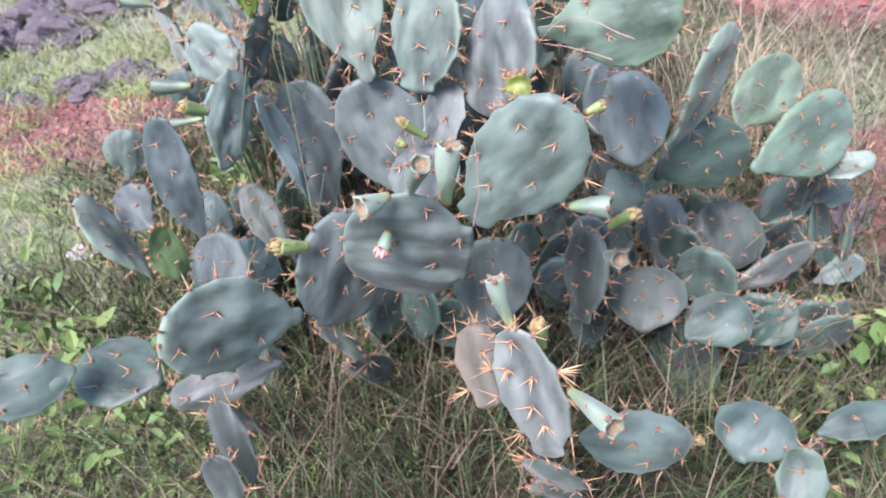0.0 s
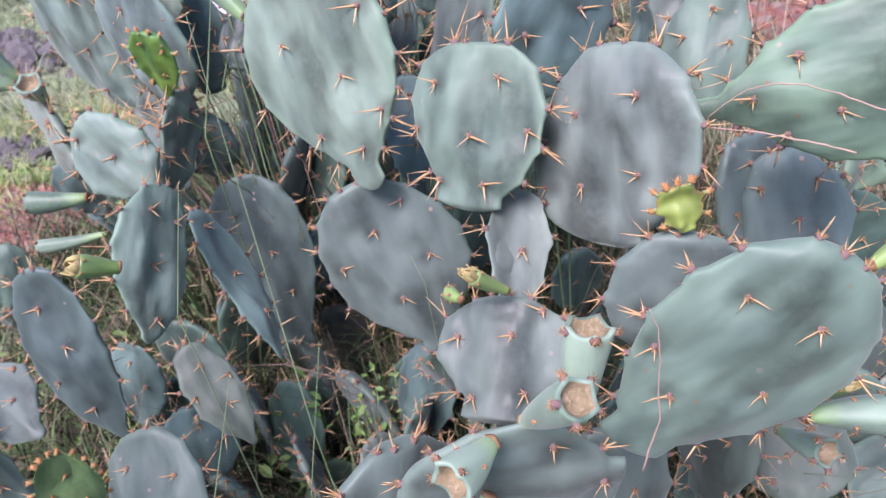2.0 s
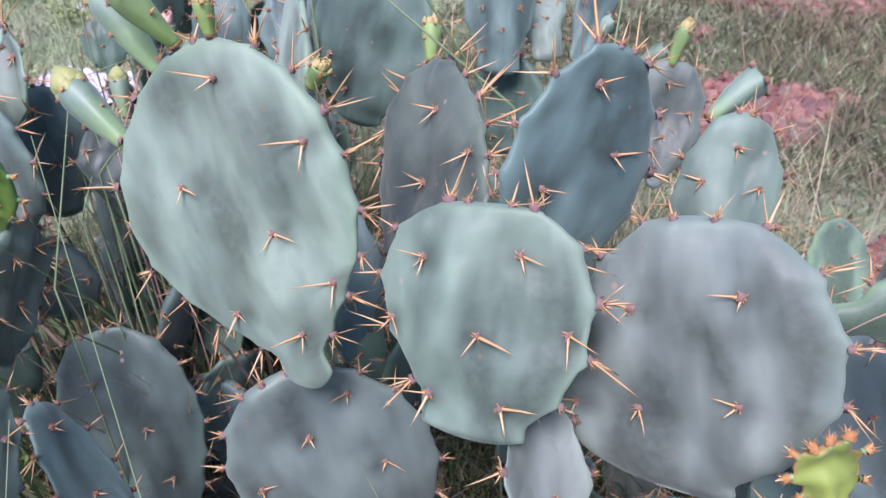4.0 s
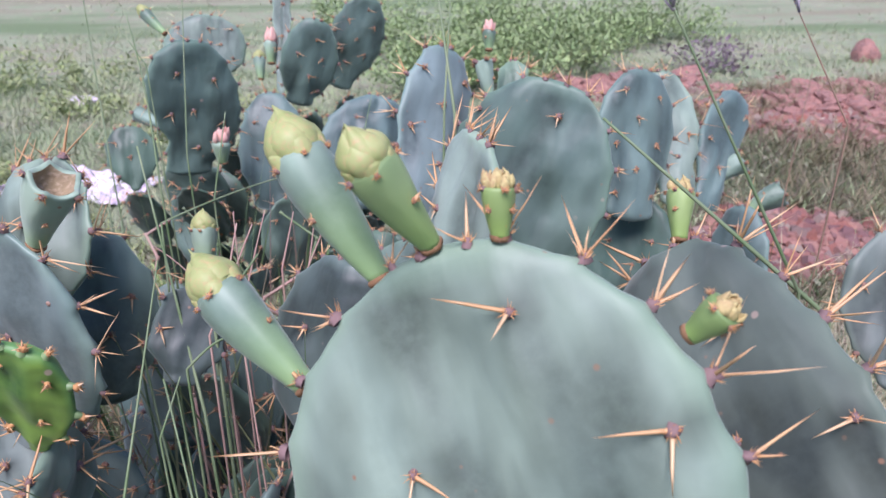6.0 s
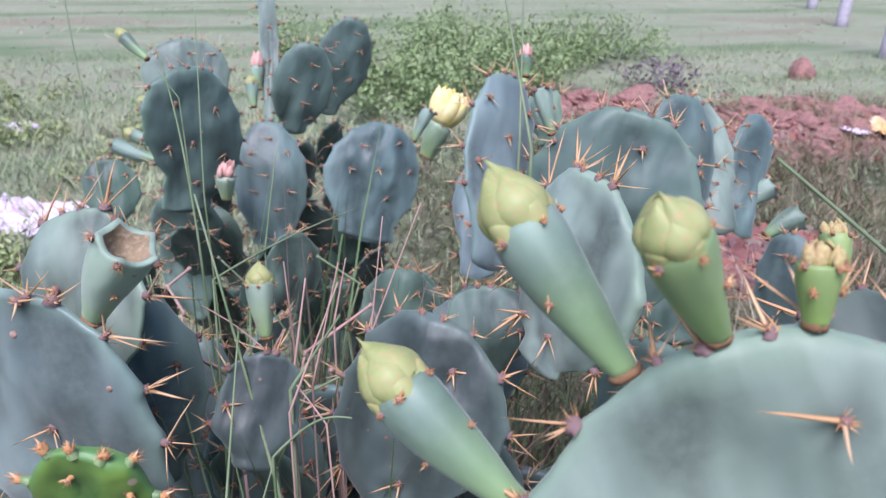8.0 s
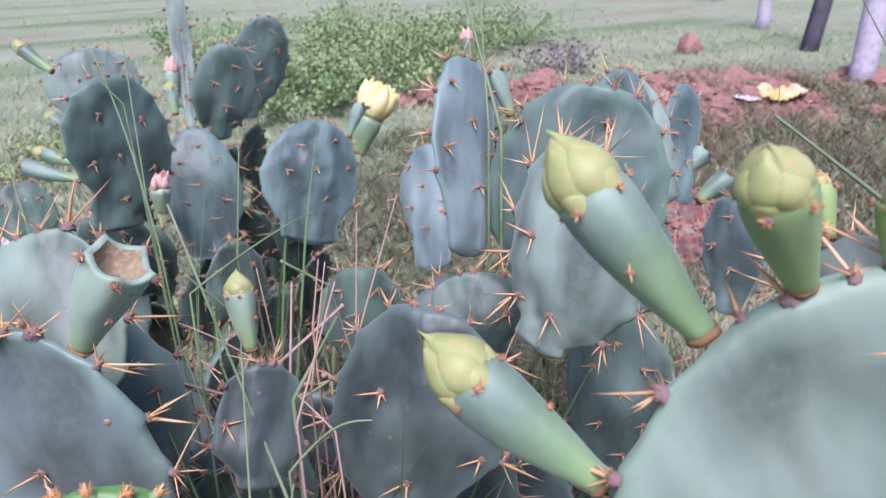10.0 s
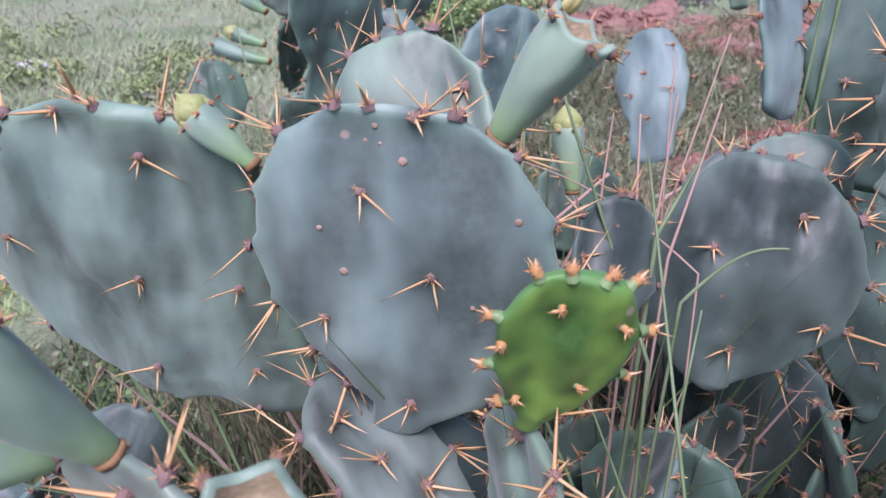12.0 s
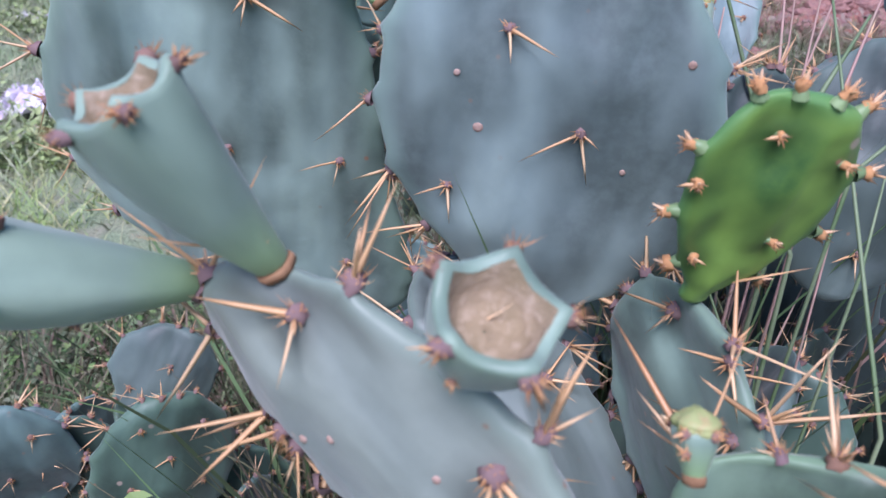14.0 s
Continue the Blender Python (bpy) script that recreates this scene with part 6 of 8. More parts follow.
pad("fringe6", main_plant, (-0.724, 2.089, 0.174), (-0.714, 2.098, 0.381), (0.695, -0.719, 0.132), 0.134, "bl", widest=0.52, foot=0.35, spines=0.7, seed=1346)
pad("fringe7", main_plant, (-0.589, 2.018, 0.154), (-0.583, 1.956, 0.283), (0.165, -0.986, 0.247), 0.120, "dg", widest=0.52, foot=0.35, spines=0.7, seed=5388)
pad("fringe8", main_plant, (-0.623, 2.077, 0.203), (-0.666, 2.128, 0.375), (0.738, -0.675, 0.181), 0.090, "dg", widest=0.52, foot=0.35, spines=0.7, seed=6751)
pad("fringe9", main_plant, (-0.658, 1.979, 0.264), (-0.614, 1.987, 0.457), (0.181, -0.984, 0.170), 0.131, "dg", widest=0.52, foot=0.35, spines=0.7, seed=2888)
pad("fringe10", main_plant, (-0.710, 2.114, 0.183), (-0.760, 2.052, 0.370), (-0.881, -0.474, 0.161), 0.090, "bl", widest=0.52, foot=0.35, spines=0.7, seed=5552)
pad("fringe11", main_plant, (-0.750, 2.022, 0.313), (-0.768, 2.011, 0.463), (-0.003, -1.000, 0.056), 0.113, "bl", widest=0.52, foot=0.35, spines=0.7, seed=1398)
pad("fringe12", main_plant, (-0.543, 1.995, 0.151), (-0.567, 1.980, 0.319), (0.653, -0.758, 0.106), 0.098, "bl", widest=0.52, foot=0.35, spines=0.7, seed=8019)
pad("deep1", main_plant, (-0.277, 1.388, 0.121), (-0.266, 1.309, 0.282), (-0.871, -0.491, 0.255), 0.100, "sg", widest=0.52, foot=0.35, spines=0.7, seed=2790)
pad("deep2", main_plant, (-0.313, 1.389, 0.111), (-0.287, 1.456, 0.288), (-0.428, -0.904, 0.073), 0.107, "dg", widest=0.52, foot=0.35, spines=0.7, seed=4044)
pad("deep3", main_plant, (0.058, 1.395, 0.015), (0.128, 1.398, 0.199), (0.291, -0.957, 0.107), 0.128, "dg", widest=0.52, foot=0.35, spines=0.7, seed=2651)
pad("deep4", main_plant, (-0.304, 1.475, 0.025), (-0.298, 1.481, 0.156), (0.608, -0.794, 0.302), 0.085, "sg", widest=0.52, foot=0.35, spines=0.7, seed=3290)
pad("deep5", main_plant, (-0.261, 1.360, 0.019), (-0.261, 1.371, 0.174), (0.574, -0.819, 0.249), 0.102, "dg", widest=0.52, foot=0.35, spines=0.7, seed=3540)
pad("deep6", main_plant, (-0.153, 1.417, 0.128), (-0.200, 1.431, 0.309), (-0.765, -0.644, 0.109), 0.118, "sg", widest=0.52, foot=0.35, spines=0.7, seed=7127)
pad("deep7", main_plant, (-0.241, 1.501, 0.054), (-0.269, 1.550, 0.214), (0.814, -0.581, 0.061), 0.122, "sg", widest=0.52, foot=0.35, spines=0.7, seed=6652)
pad("deep8", main_plant, (-0.105, 1.479, 0.053), (-0.125, 1.435, 0.251), (0.573, -0.820, 0.272), 0.087, "dg", widest=0.52, foot=0.35, spines=0.7, seed=7172)
pad("deep9", main_plant, (0.046, 1.385, 0.040), (0.002, 1.355, 0.229), (-0.846, -0.534, 0.235), 0.111, "dg", widest=0.52, foot=0.35, spines=0.7, seed=4691)
pad("deep10", main_plant, (-0.155, 1.332, 0.112), (-0.169, 1.349, 0.245), (0.701, -0.713, 0.259), 0.096, "sg", widest=0.52, foot=0.35, spines=0.7, seed=8220)
pad("deep11", main_plant, (-0.132, 1.498, 0.095), (-0.077, 1.531, 0.239), (0.265, -0.964, 0.150), 0.095, "dg", widest=0.52, foot=0.35, spines=0.7, seed=6647)
pad("deep12", main_plant, (-0.295, 1.438, 0.107), (-0.269, 1.477, 0.265), (0.515, -0.857, 0.149), 0.092, "dg", widest=0.52, foot=0.35, spines=0.7, seed=7222)
pad("deep13", main_plant, (-0.311, 1.508, 0.086), (-0.318, 1.489, 0.232), (-0.004, -1.000, 0.003), 0.094, "dg", widest=0.52, foot=0.35, spines=0.7, seed=7716)
pad("deep14", main_plant, (-0.367, 1.449, 0.109), (-0.385, 1.486, 0.308), (-0.875, -0.485, 0.015), 0.119, "sg", widest=0.52, foot=0.35, spines=0.7, seed=6402)
pad("deep15", main_plant, (-0.149, 1.453, 0.045), (-0.160, 1.375, 0.233), (0.692, -0.722, 0.153), 0.090, "dg", widest=0.52, foot=0.35, spines=0.7, seed=3737)
pad("deep16", main_plant, (0.031, 1.481, 0.042), (0.006, 1.483, 0.177), (-0.790, -0.613, 0.053), 0.127, "dg", widest=0.52, foot=0.35, spines=0.7, seed=2511)
pad("side1", side_plant, (0.495, 1.458, 0.084), (0.519, 1.473, 0.248), (-0.059, -0.998, 0.132), 0.129, "gr", widest=0.52, foot=0.35, spines=0.7, seed=2518)
pad("side2", side_plant, (0.388, 1.536, 0.030), (0.384, 1.612, 0.202), (-0.856, -0.516, 0.373), 0.104, "mv", widest=0.52, foot=0.35, spines=0.7, seed=2175)
pad("side3", side_plant, (0.716, 1.426, 0.053), (0.744, 1.495, 0.238), (-0.119, -0.993, 0.251), 0.127, "gr", widest=0.52, foot=0.35, spines=0.7, seed=2618)
pad("side4", side_plant, (0.504, 1.356, 0.110), (0.490, 1.362, 0.303), (-0.706, -0.709, 0.340), 0.120, "dg", widest=0.52, foot=0.35, spines=0.7, seed=3631)
pad("side5", side_plant, (0.465, 1.602, 0.080), (0.511, 1.649, 0.275), (0.137, -0.991, 0.118), 0.099, "dg", widest=0.52, foot=0.35, spines=0.7, seed=5509)
pad("side6", side_plant, (0.731, 1.244, 0.038), (0.765, 1.228, 0.168), (0.119, -0.993, 0.313), 0.106, "gr", widest=0.52, foot=0.35, spines=0.7, seed=6498)
pad("side7", side_plant, (0.589, 1.488, 0.091), (0.606, 1.512, 0.260), (-0.730, -0.683, 0.154), 0.117, "gr", widest=0.52, foot=0.35, spines=0.7, seed=824)
pad("side8", side_plant, (0.402, 1.532, 0.029), (0.369, 1.514, 0.172), (-0.352, -0.936, 0.247), 0.101, "dg", widest=0.52, foot=0.35, spines=0.7, seed=8548)
pad("side9", side_plant, (0.631, 1.232, 0.031), (0.677, 1.274, 0.182), (-0.863, -0.504, 0.194), 0.117, "gr", widest=0.52, foot=0.35, spines=0.7, seed=2143)
pad("side10", side_plant, (0.833, 1.447, 0.072), (0.804, 1.524, 0.245), (0.823, -0.568, 0.281), 0.116, "dg", widest=0.52, foot=0.35, spines=0.7, seed=3853)
pad("side11", side_plant, (0.535, 1.574, 0.049), (0.566, 1.553, 0.247), (-0.682, -0.731, 0.074), 0.114, "dg", widest=0.52, foot=0.35, spines=0.7, seed=3622)
pad("side12", side_plant, (0.514, 1.270, 0.155), (0.521, 1.292, 0.303), (-0.623, -0.782, 0.211), 0.123, "gr", widest=0.52, foot=0.35, spines=0.7, seed=6212)
pad("side13", side_plant, (0.771, 1.521, 0.080), (0.728, 1.551, 0.269), (-0.079, -0.997, 0.318), 0.120, "mv", widest=0.52, foot=0.35, spines=0.7, seed=6356)
pad("side14", side_plant, (0.467, 1.404, 0.020), (0.473, 1.432, 0.162), (0.477, -0.879, 0.051), 0.127, "dg", widest=0.52, foot=0.35, spines=0.7, seed=3353)
pad("side15", side_plant, (0.762, 1.250, 0.016), (0.772, 1.258, 0.177), (0.436, -0.900, 0.352), 0.091, "gr", widest=0.52, foot=0.35, spines=0.7, seed=4066)
pad("side16", side_plant, (0.671, 1.441, 0.130), (0.686, 1.386, 0.287), (0.198, -0.980, 0.119), 0.091, "dg", widest=0.52, foot=0.35, spines=0.7, seed=4101)
pad("side17", side_plant, (0.886, 1.501, 0.037), (0.866, 1.482, 0.197), (0.861, -0.508, 0.194), 0.110, "dg", widest=0.52, foot=0.35, spines=0.7, seed=6685)
pad("side18", side_plant, (0.381, 1.363, 0.129), (0.386, 1.350, 0.282), (0.871, -0.492, 0.226), 0.087, "gr", widest=0.52, foot=0.35, spines=0.7, seed=4927)
pad("side19", side_plant, (0.594, 1.229, 0.036), (0.637, 1.225, 0.201), (0.398, -0.918, 0.338), 0.134, "dg", widest=0.52, foot=0.35, spines=0.7, seed=8525)
pad("side20", side_plant, (0.474, 1.419, 0.007), (0.434, 1.369, 0.201), (0.737, -0.676, 0.247), 0.092, "gr", widest=0.52, foot=0.35, spines=0.7, seed=8375)
pad("side21", side_plant, (0.710, 1.228, 0.034), (0.726, 1.251, 0.187), (-0.131, -0.991, 0.112), 0.087, "gr", widest=0.52, foot=0.35, spines=0.7, seed=5700)
pad("side22", side_plant, (0.837, 1.547, 0.037), (0.757, 1.556, 0.199), (-0.390, -0.921, 0.231), 0.100, "gr", widest=0.52, foot=0.35, spines=0.7, seed=7170)
pad("side23", side_plant, (0.770, 1.486, 0.015), (0.800, 1.448, 0.163), (0.535, -0.845, 0.125), 0.123, "dg", widest=0.52, foot=0.35, spines=0.7, seed=4566)
pad("side24", side_plant, (0.606, 1.416, 0.075), (0.609, 1.465, 0.237), (0.891, -0.453, 0.019), 0.105, "mv", widest=0.52, foot=0.35, spines=0.7, seed=8587)
pad("side25", side_plant, (0.370, 1.407, 0.135), (0.365, 1.414, 0.292), (-0.729, -0.685, 0.125), 0.093, "gr", widest=0.52, foot=0.35, spines=0.7, seed=7076)
pad("side26", side_plant, (0.616, 1.265, 0.048), (0.627, 1.260, 0.202), (-0.407, -0.913, 0.288), 0.113, "gr", widest=0.52, foot=0.35, spines=0.7, seed=6660)
pad("edge1", main_plant, (-0.417, 1.400, 0.075), (-0.429, 1.361, 0.201), (-0.470, -0.883, 0.142), 0.125, "bl", widest=0.52, foot=0.35, spines=0.7, seed=7484)
pad("edge2", main_plant, (-0.452, 1.352, 0.177), (-0.425, 1.408, 0.319), (0.242, -0.970, 0.223), 0.120, "bl", widest=0.52, foot=0.35, spines=0.7, seed=5232)
pad("edge3", main_plant, (-0.513, 1.367, 0.082), (-0.495, 1.404, 0.266), (0.720, -0.694, 0.387), 0.123, "dg", widest=0.52, foot=0.35, spines=0.7, seed=1236)
pad("edge4", main_plant, (-0.440, 1.233, 0.026), (-0.386, 1.214, 0.206), (-0.081, -0.997, 0.285), 0.106, "bl", widest=0.52, foot=0.35, spines=0.7, seed=3301)
pad("edge5", main_plant, (-0.498, 1.319, 0.183), (-0.501, 1.307, 0.316), (0.202, -0.979, 0.073), 0.091, "dg", widest=0.52, foot=0.35, spines=0.7, seed=1170)
pad("edge6", main_plant, (-0.555, 1.471, 0.225), (-0.516, 1.494, 0.389), (-0.342, -0.940, 0.190), 0.101, "bl", widest=0.52, foot=0.35, spines=0.7, seed=7595)
pad("edge7", main_plant, (-0.478, 1.487, 0.120), (-0.513, 1.508, 0.282), (-0.042, -0.999, 0.158), 0.129, "gr", widest=0.52, foot=0.35, spines=0.7, seed=3518)
pad("edge8", main_plant, (-0.489, 1.368, 0.114), (-0.504, 1.331, 0.245), (-0.299, -0.954, 0.384), 0.128, "gr", widest=0.52, foot=0.35, spines=0.7, seed=5235)
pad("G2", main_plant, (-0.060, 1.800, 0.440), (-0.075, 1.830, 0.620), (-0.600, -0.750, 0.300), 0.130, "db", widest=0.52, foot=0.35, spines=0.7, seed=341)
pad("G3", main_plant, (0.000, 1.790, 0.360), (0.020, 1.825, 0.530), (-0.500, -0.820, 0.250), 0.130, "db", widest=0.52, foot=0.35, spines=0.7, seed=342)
pad("Q15", back_plant, (-0.112, 2.720, 0.720), (-0.085, 2.830, 1.020), (-0.350, -0.930, 0.100), 0.036, "gb", widest=0.5, foot=0.6, thick=0.034, spines=0.9, prickle=0.016, seed=131)
fruit("bud", main_plant, (-0.146, 1.474, 0.908), (-0.181, 1.523, 0.982), 0.0295, seed=1)
fruit("bud", main_plant, (-0.184, 1.482, 0.848), (-0.229, 1.537, 0.906), 0.0298, seed=2)
fruit("bud", main_plant, (-0.128, 1.451, 0.934), (-0.160, 1.450, 0.992), 0.0240, seed=3)
fruit("wilt", main_plant, (-0.102, 1.435, 0.942), (-0.100, 1.441, 0.972), 0.0149, seed=4)
fruit("wilt", main_plant, (-0.040, 1.383, 0.915), (-0.027, 1.372, 0.934), 0.0153, seed=5)
fruit("wilt", main_plant, (0.087, 1.571, 0.859), (0.101, 1.595, 0.900), 0.0201, seed=6)
fruit("cup", main_plant, (-0.355, 1.713, 0.845), (-0.323, 1.689, 0.900), 0.0342, seed=7)
fruit("bud", main_plant, (-0.246, 1.806, 0.758), (-0.241, 1.826, 0.817), 0.0235, seed=8)
fruit("cup", main_plant, (-0.552, 1.640, 0.774), (-0.584, 1.641, 0.837), 0.0325, seed=9)
fruit("cup", main_plant, (-0.575, 1.671, 0.756), (-0.636, 1.659, 0.785), 0.0343, seed=10)
fruit("cup", main_plant, (-0.509, 1.590, 0.759), (-0.506, 1.573, 0.791), 0.0352, seed=11)
fruit("bud", main_plant, (-0.468, 1.787, 0.823), (-0.497, 1.809, 0.862), 0.0217, seed=12)
fruit("cup", main_plant, (-0.592, 1.824, 0.849), (-0.626, 1.849, 0.868), 0.0267, seed=13)
fruit("bud", main_plant, (-0.455, 1.548, 0.735), (-0.451, 1.556, 0.754), 0.0142, seed=14)
fruit("wilt", main_plant, (-0.120, 0.955, 0.639), (-0.156, 0.921, 0.674), 0.0238, seed=15)
fruit("cup", main_plant, (0.005, 0.961, 0.706), (-0.026, 0.931, 0.714), 0.0319, seed=16)
fruit("cup", main_plant, (0.031, 0.985, 0.692), (0.065, 0.937, 0.767), 0.0281, seed=17)
fruit("cup", main_plant, (0.074, 1.000, 0.661), (0.092, 1.023, 0.740), 0.0359, seed=18)
fruit("wilt", main_plant, (0.041, 1.128, 0.692), (0.006, 1.114, 0.740), 0.0154, seed=19)
fruit("wilt", main_plant, (0.001, 1.162, 0.660), (-0.013, 1.186, 0.657), 0.0149, seed=20)
fruit("cup", main_plant, (0.236, 0.975, 0.659), (0.289, 0.961, 0.660), 0.0292, seed=21)
fruit("wilt", main_plant, (0.304, 1.082, 0.535), (0.350, 1.061, 0.578), 0.0210, seed=22)
fruit("cup", main_plant, (0.300, 1.092, 0.475), (0.318, 1.036, 0.509), 0.0289, seed=23)
fruit("wilt", main_plant, (0.260, 0.986, 0.788), (0.287, 0.992, 0.792), 0.0150, seed=24)
fruit("cup", main_plant, (0.151, 0.885, 0.535), (0.138, 0.912, 0.602), 0.0268, seed=25)
fruit("wilt", main_plant, (0.189, 0.796, 0.589), (0.189, 0.808, 0.629), 0.0224, seed=26)
fruit("cup", main_plant, (0.218, 0.737, 0.579), (0.259, 0.663, 0.603), 0.0252, seed=27)
fruit("wilt", main_plant, (0.407, 0.888, 0.261), (0.424, 0.874, 0.280), 0.0154, seed=28)
fruit("wilt", main_plant, (-0.326, 1.232, 0.714), (-0.362, 1.211, 0.746), 0.0243, seed=29)
fruit("cup", main_plant, (-0.521, 1.591, 0.601), (-0.608, 1.594, 0.611), 0.0353, seed=30)
fruit("cup", main_plant, (-0.583, 1.707, 0.462), (-0.711, 1.707, 0.465), 0.0246, seed=31)
fruit("flower", back_plant, (0.175, 2.590, 0.660), (0.240, 2.580, 0.785), 0.0560, seed=32)
fruit("cup", back_plant, (0.102, 2.450, 0.733), (0.137, 2.460, 0.784), 0.0241, seed=33)
fruit("pink", back_plant, (-0.236, 2.301, 0.713), (-0.229, 2.294, 0.771), 0.0289, seed=34)
fruit("pink", back_plant, (-0.100, 2.683, 0.724), (-0.072, 2.715, 0.816), 0.0266, seed=35)
fruit("pink", back_plant, (-0.126, 2.744, 0.783), (-0.116, 2.771, 0.850), 0.0269, seed=36)
fruit("bud", back_plant, (-0.323, 2.671, 0.860), (-0.364, 2.723, 0.910), 0.0239, seed=37)
fruit("bud", back_plant, (-0.156, 2.579, 0.784), (-0.150, 2.601, 0.835), 0.0241, seed=38)
fruit("bud", back_plant, (-0.311, 2.663, 0.758), (-0.345, 2.698, 0.790), 0.0269, seed=39)
fruit("cup", back_plant, (-0.321, 2.630, 0.683), (-0.398, 2.688, 0.712), 0.0308, seed=40)
fruit("bud", back_plant, (-0.323, 2.645, 0.709), (-0.379, 2.690, 0.736), 0.0250, seed=41)
fruit("cup", main_plant, (0.337, 1.470, 0.803), (0.388, 1.473, 0.833), 0.0298, seed=42)
fruit("cup", main_plant, (0.066, 1.908, 0.880), (0.064, 1.929, 0.922), 0.0202, seed=43)
fruit("cup", main_plant, (0.619, 2.121, 0.610), (0.677, 2.111, 0.640), 0.0433, seed=44)
fruit("pink", main_plant, (-0.003, 0.957, 0.652), (-0.020, 0.935, 0.624), 0.0204, seed=45)
fruit("pink", main_plant, (0.124, 2.083, 0.907), (0.131, 2.096, 0.943), 0.0181, seed=46)
fruit("wilt", main_plant, (0.402, 1.652, 0.792), (0.426, 1.656, 0.848), 0.0200, seed=48)
fruit("cup", main_plant, (0.484, 2.051, 0.702), (0.528, 2.046, 0.730), 0.0339, seed=47)


# ---------------------------------------------------------------- grass and weeds
def blades(name, count, area, height, width, lean, material, seed, keep, label, clump=0.0):
    """Loose grass blades over a rectangle of ground, as one stuff object."""
    rng = np.random.default_rng(seed)
    x0, x1, y0, y1 = area
    verts, faces = [], []
    made = 0
    while made < count:
        cx, cy = rng.uniform(x0, x1), rng.uniform(y0, y1)
        if not keep(cx, cy):
            made += 0.2
            continue
        for _ in range(int(rng.integers(3, 8)) if clump else 1):
            x, y = cx + rng.normal(0, clump), cy + rng.normal(0, clump)
            z = ground_height(x, y) - 0.01
            h = rng.uniform(*height)
            w = rng.uniform(*width)
            a = rng.uniform(0, math.tau)
            ln = rng.uniform(*lean) * h
            dx, dy = math.cos(a), math.sin(a)
            b = rng.uniform(0, math.tau)
            px, py = math.cos(b) * w / 2, math.sin(b) * w / 2
            i = len(verts)
            droop = rng.uniform(0.0, 0.35)
            for t, k in ((0.0, 1.0), (0.4, 0.9), (0.75, 0.6)):
                o = ln * t ** 1.6
                zz = z + h * (t - droop * t * t)
                verts.append((x + dx * o - px * k, y + dy * o - py * k, zz))
                verts.append((x + dx * o + px * k, y + dy * o + py * k, zz))
            verts.append((x + dx * ln, y + dy * ln, z + h * (1 - droop)))
            faces += [(i, i + 1, i + 3, i + 2), (i + 2, i + 3, i + 5, i + 4), (i + 4, i + 5, i + 6)]
            made += 1
    ob = mesh_object(name, verts, faces, material, None, True)
    return tagged(ob, label, "grass", kind="stuff")


# dark blade colours stand in for shade under the cactus, straw ones are dry
GRASS_SHADE = island_mix("shade_toned_grass", [(0.022, 0.045, 0.016), (0.045, 0.082, 0.030), (0.120, 0.165, 0.066), (0.270, 0.220, 0.150), (0.170, 0.100, 0.090), (0.070, 0.115, 0.042), (0.025, 0.045, 0.020), (0.200, 0.150, 0.110), (0.032, 0.060, 0.024)], 0.6)
GRASS_GREEN = island_mix("meadow_grass", [(0.194, 0.300, 0.077), (0.290, 0.388, 0.116), (0.388, 0.446, 0.174), (0.542, 0.485, 0.271), (0.232, 0.330, 0.106)], 0.6)
GRASS_DRY = island_mix("dry_grass", [(0.220, 0.180, 0.115), (0.330, 0.265, 0.175), (0.150, 0.165, 0.075), (0.200, 0.145, 0.110), (0.400, 0.325, 0.225)], 0.7)
# field grass paled and greyed to stand in for haze
GRASS_FAR = island_mix("field_grass", [(0.286, 0.364, 0.190), (0.358, 0.409, 0.241), (0.336, 0.342, 0.230), (0.386, 0.392, 0.263)], 0.8)
GRASS_PINK = island_mix("reddish_grass", [(0.080, 0.140, 0.040), (0.400, 0.240, 0.210), (0.480, 0.320, 0.280), (0.110, 0.170, 0.060), (0.300, 0.240, 0.140)], 0.55)
LEAF = island_mix("weed_leaves", [(0.095, 0.175, 0.048), (0.145, 0.240, 0.075), (0.230, 0.300, 0.105), (0.170, 0.245, 0.095)], 0.5)
WILD_LEAF = island_mix("wild_weed_leaves", [(0.235, 0.300, 0.120), (0.300, 0.360, 0.150), (0.360, 0.390, 0.190), (0.260, 0.290, 0.150)], 0.6)
# shrub leaves lightened, haze over the field put into their colour
SHRUB_LEAF = island_mix("shrub_leaves", [(0.190, 0.270, 0.115), (0.270, 0.365, 0.155), (0.345, 0.420, 0.200), (0.230, 0.295, 0.150)], 0.6)
STALK = mottled("grass_stalk_green", (0.120, 0.180, 0.080), (0.230, 0.270, 0.160), 22.0, 0.55)
STALK_DRY = mottled("grass_stalk_dry", (0.280, 0.180, 0.120), (0.180, 0.120, 0.090), 40.0, 0.7)
STALK_PINK = mottled("grass_stalk_reddish", (0.450, 0.265, 0.235), (0.370, 0.270, 0.210), 50.0, 0.6)
SEED = mottled("grass_seed_head", (0.420, 0.360, 0.400), (0.300, 0.250, 0.280), 90.0, 0.8)
STONE_DARK = mottled("dark_purple_stone", (0.105, 0.088, 0.096), (0.180, 0.155, 0.162), 9.0, 0.85, 0.006, (0.27, 0.235, 0.235))
CLOD = mottled("red_earth_clod", (0.350, 0.170, 0.140), (0.200, 0.110, 0.102), 2.5, 0.95, 0.008, (0.42, 0.28, 0.235))
PLASTIC = mottled("crumpled_white_plastic", (0.74, 0.68, 0.76), (0.66, 0.50, 0.66), 14.0, 0.35, 0.0, None, 0.5)
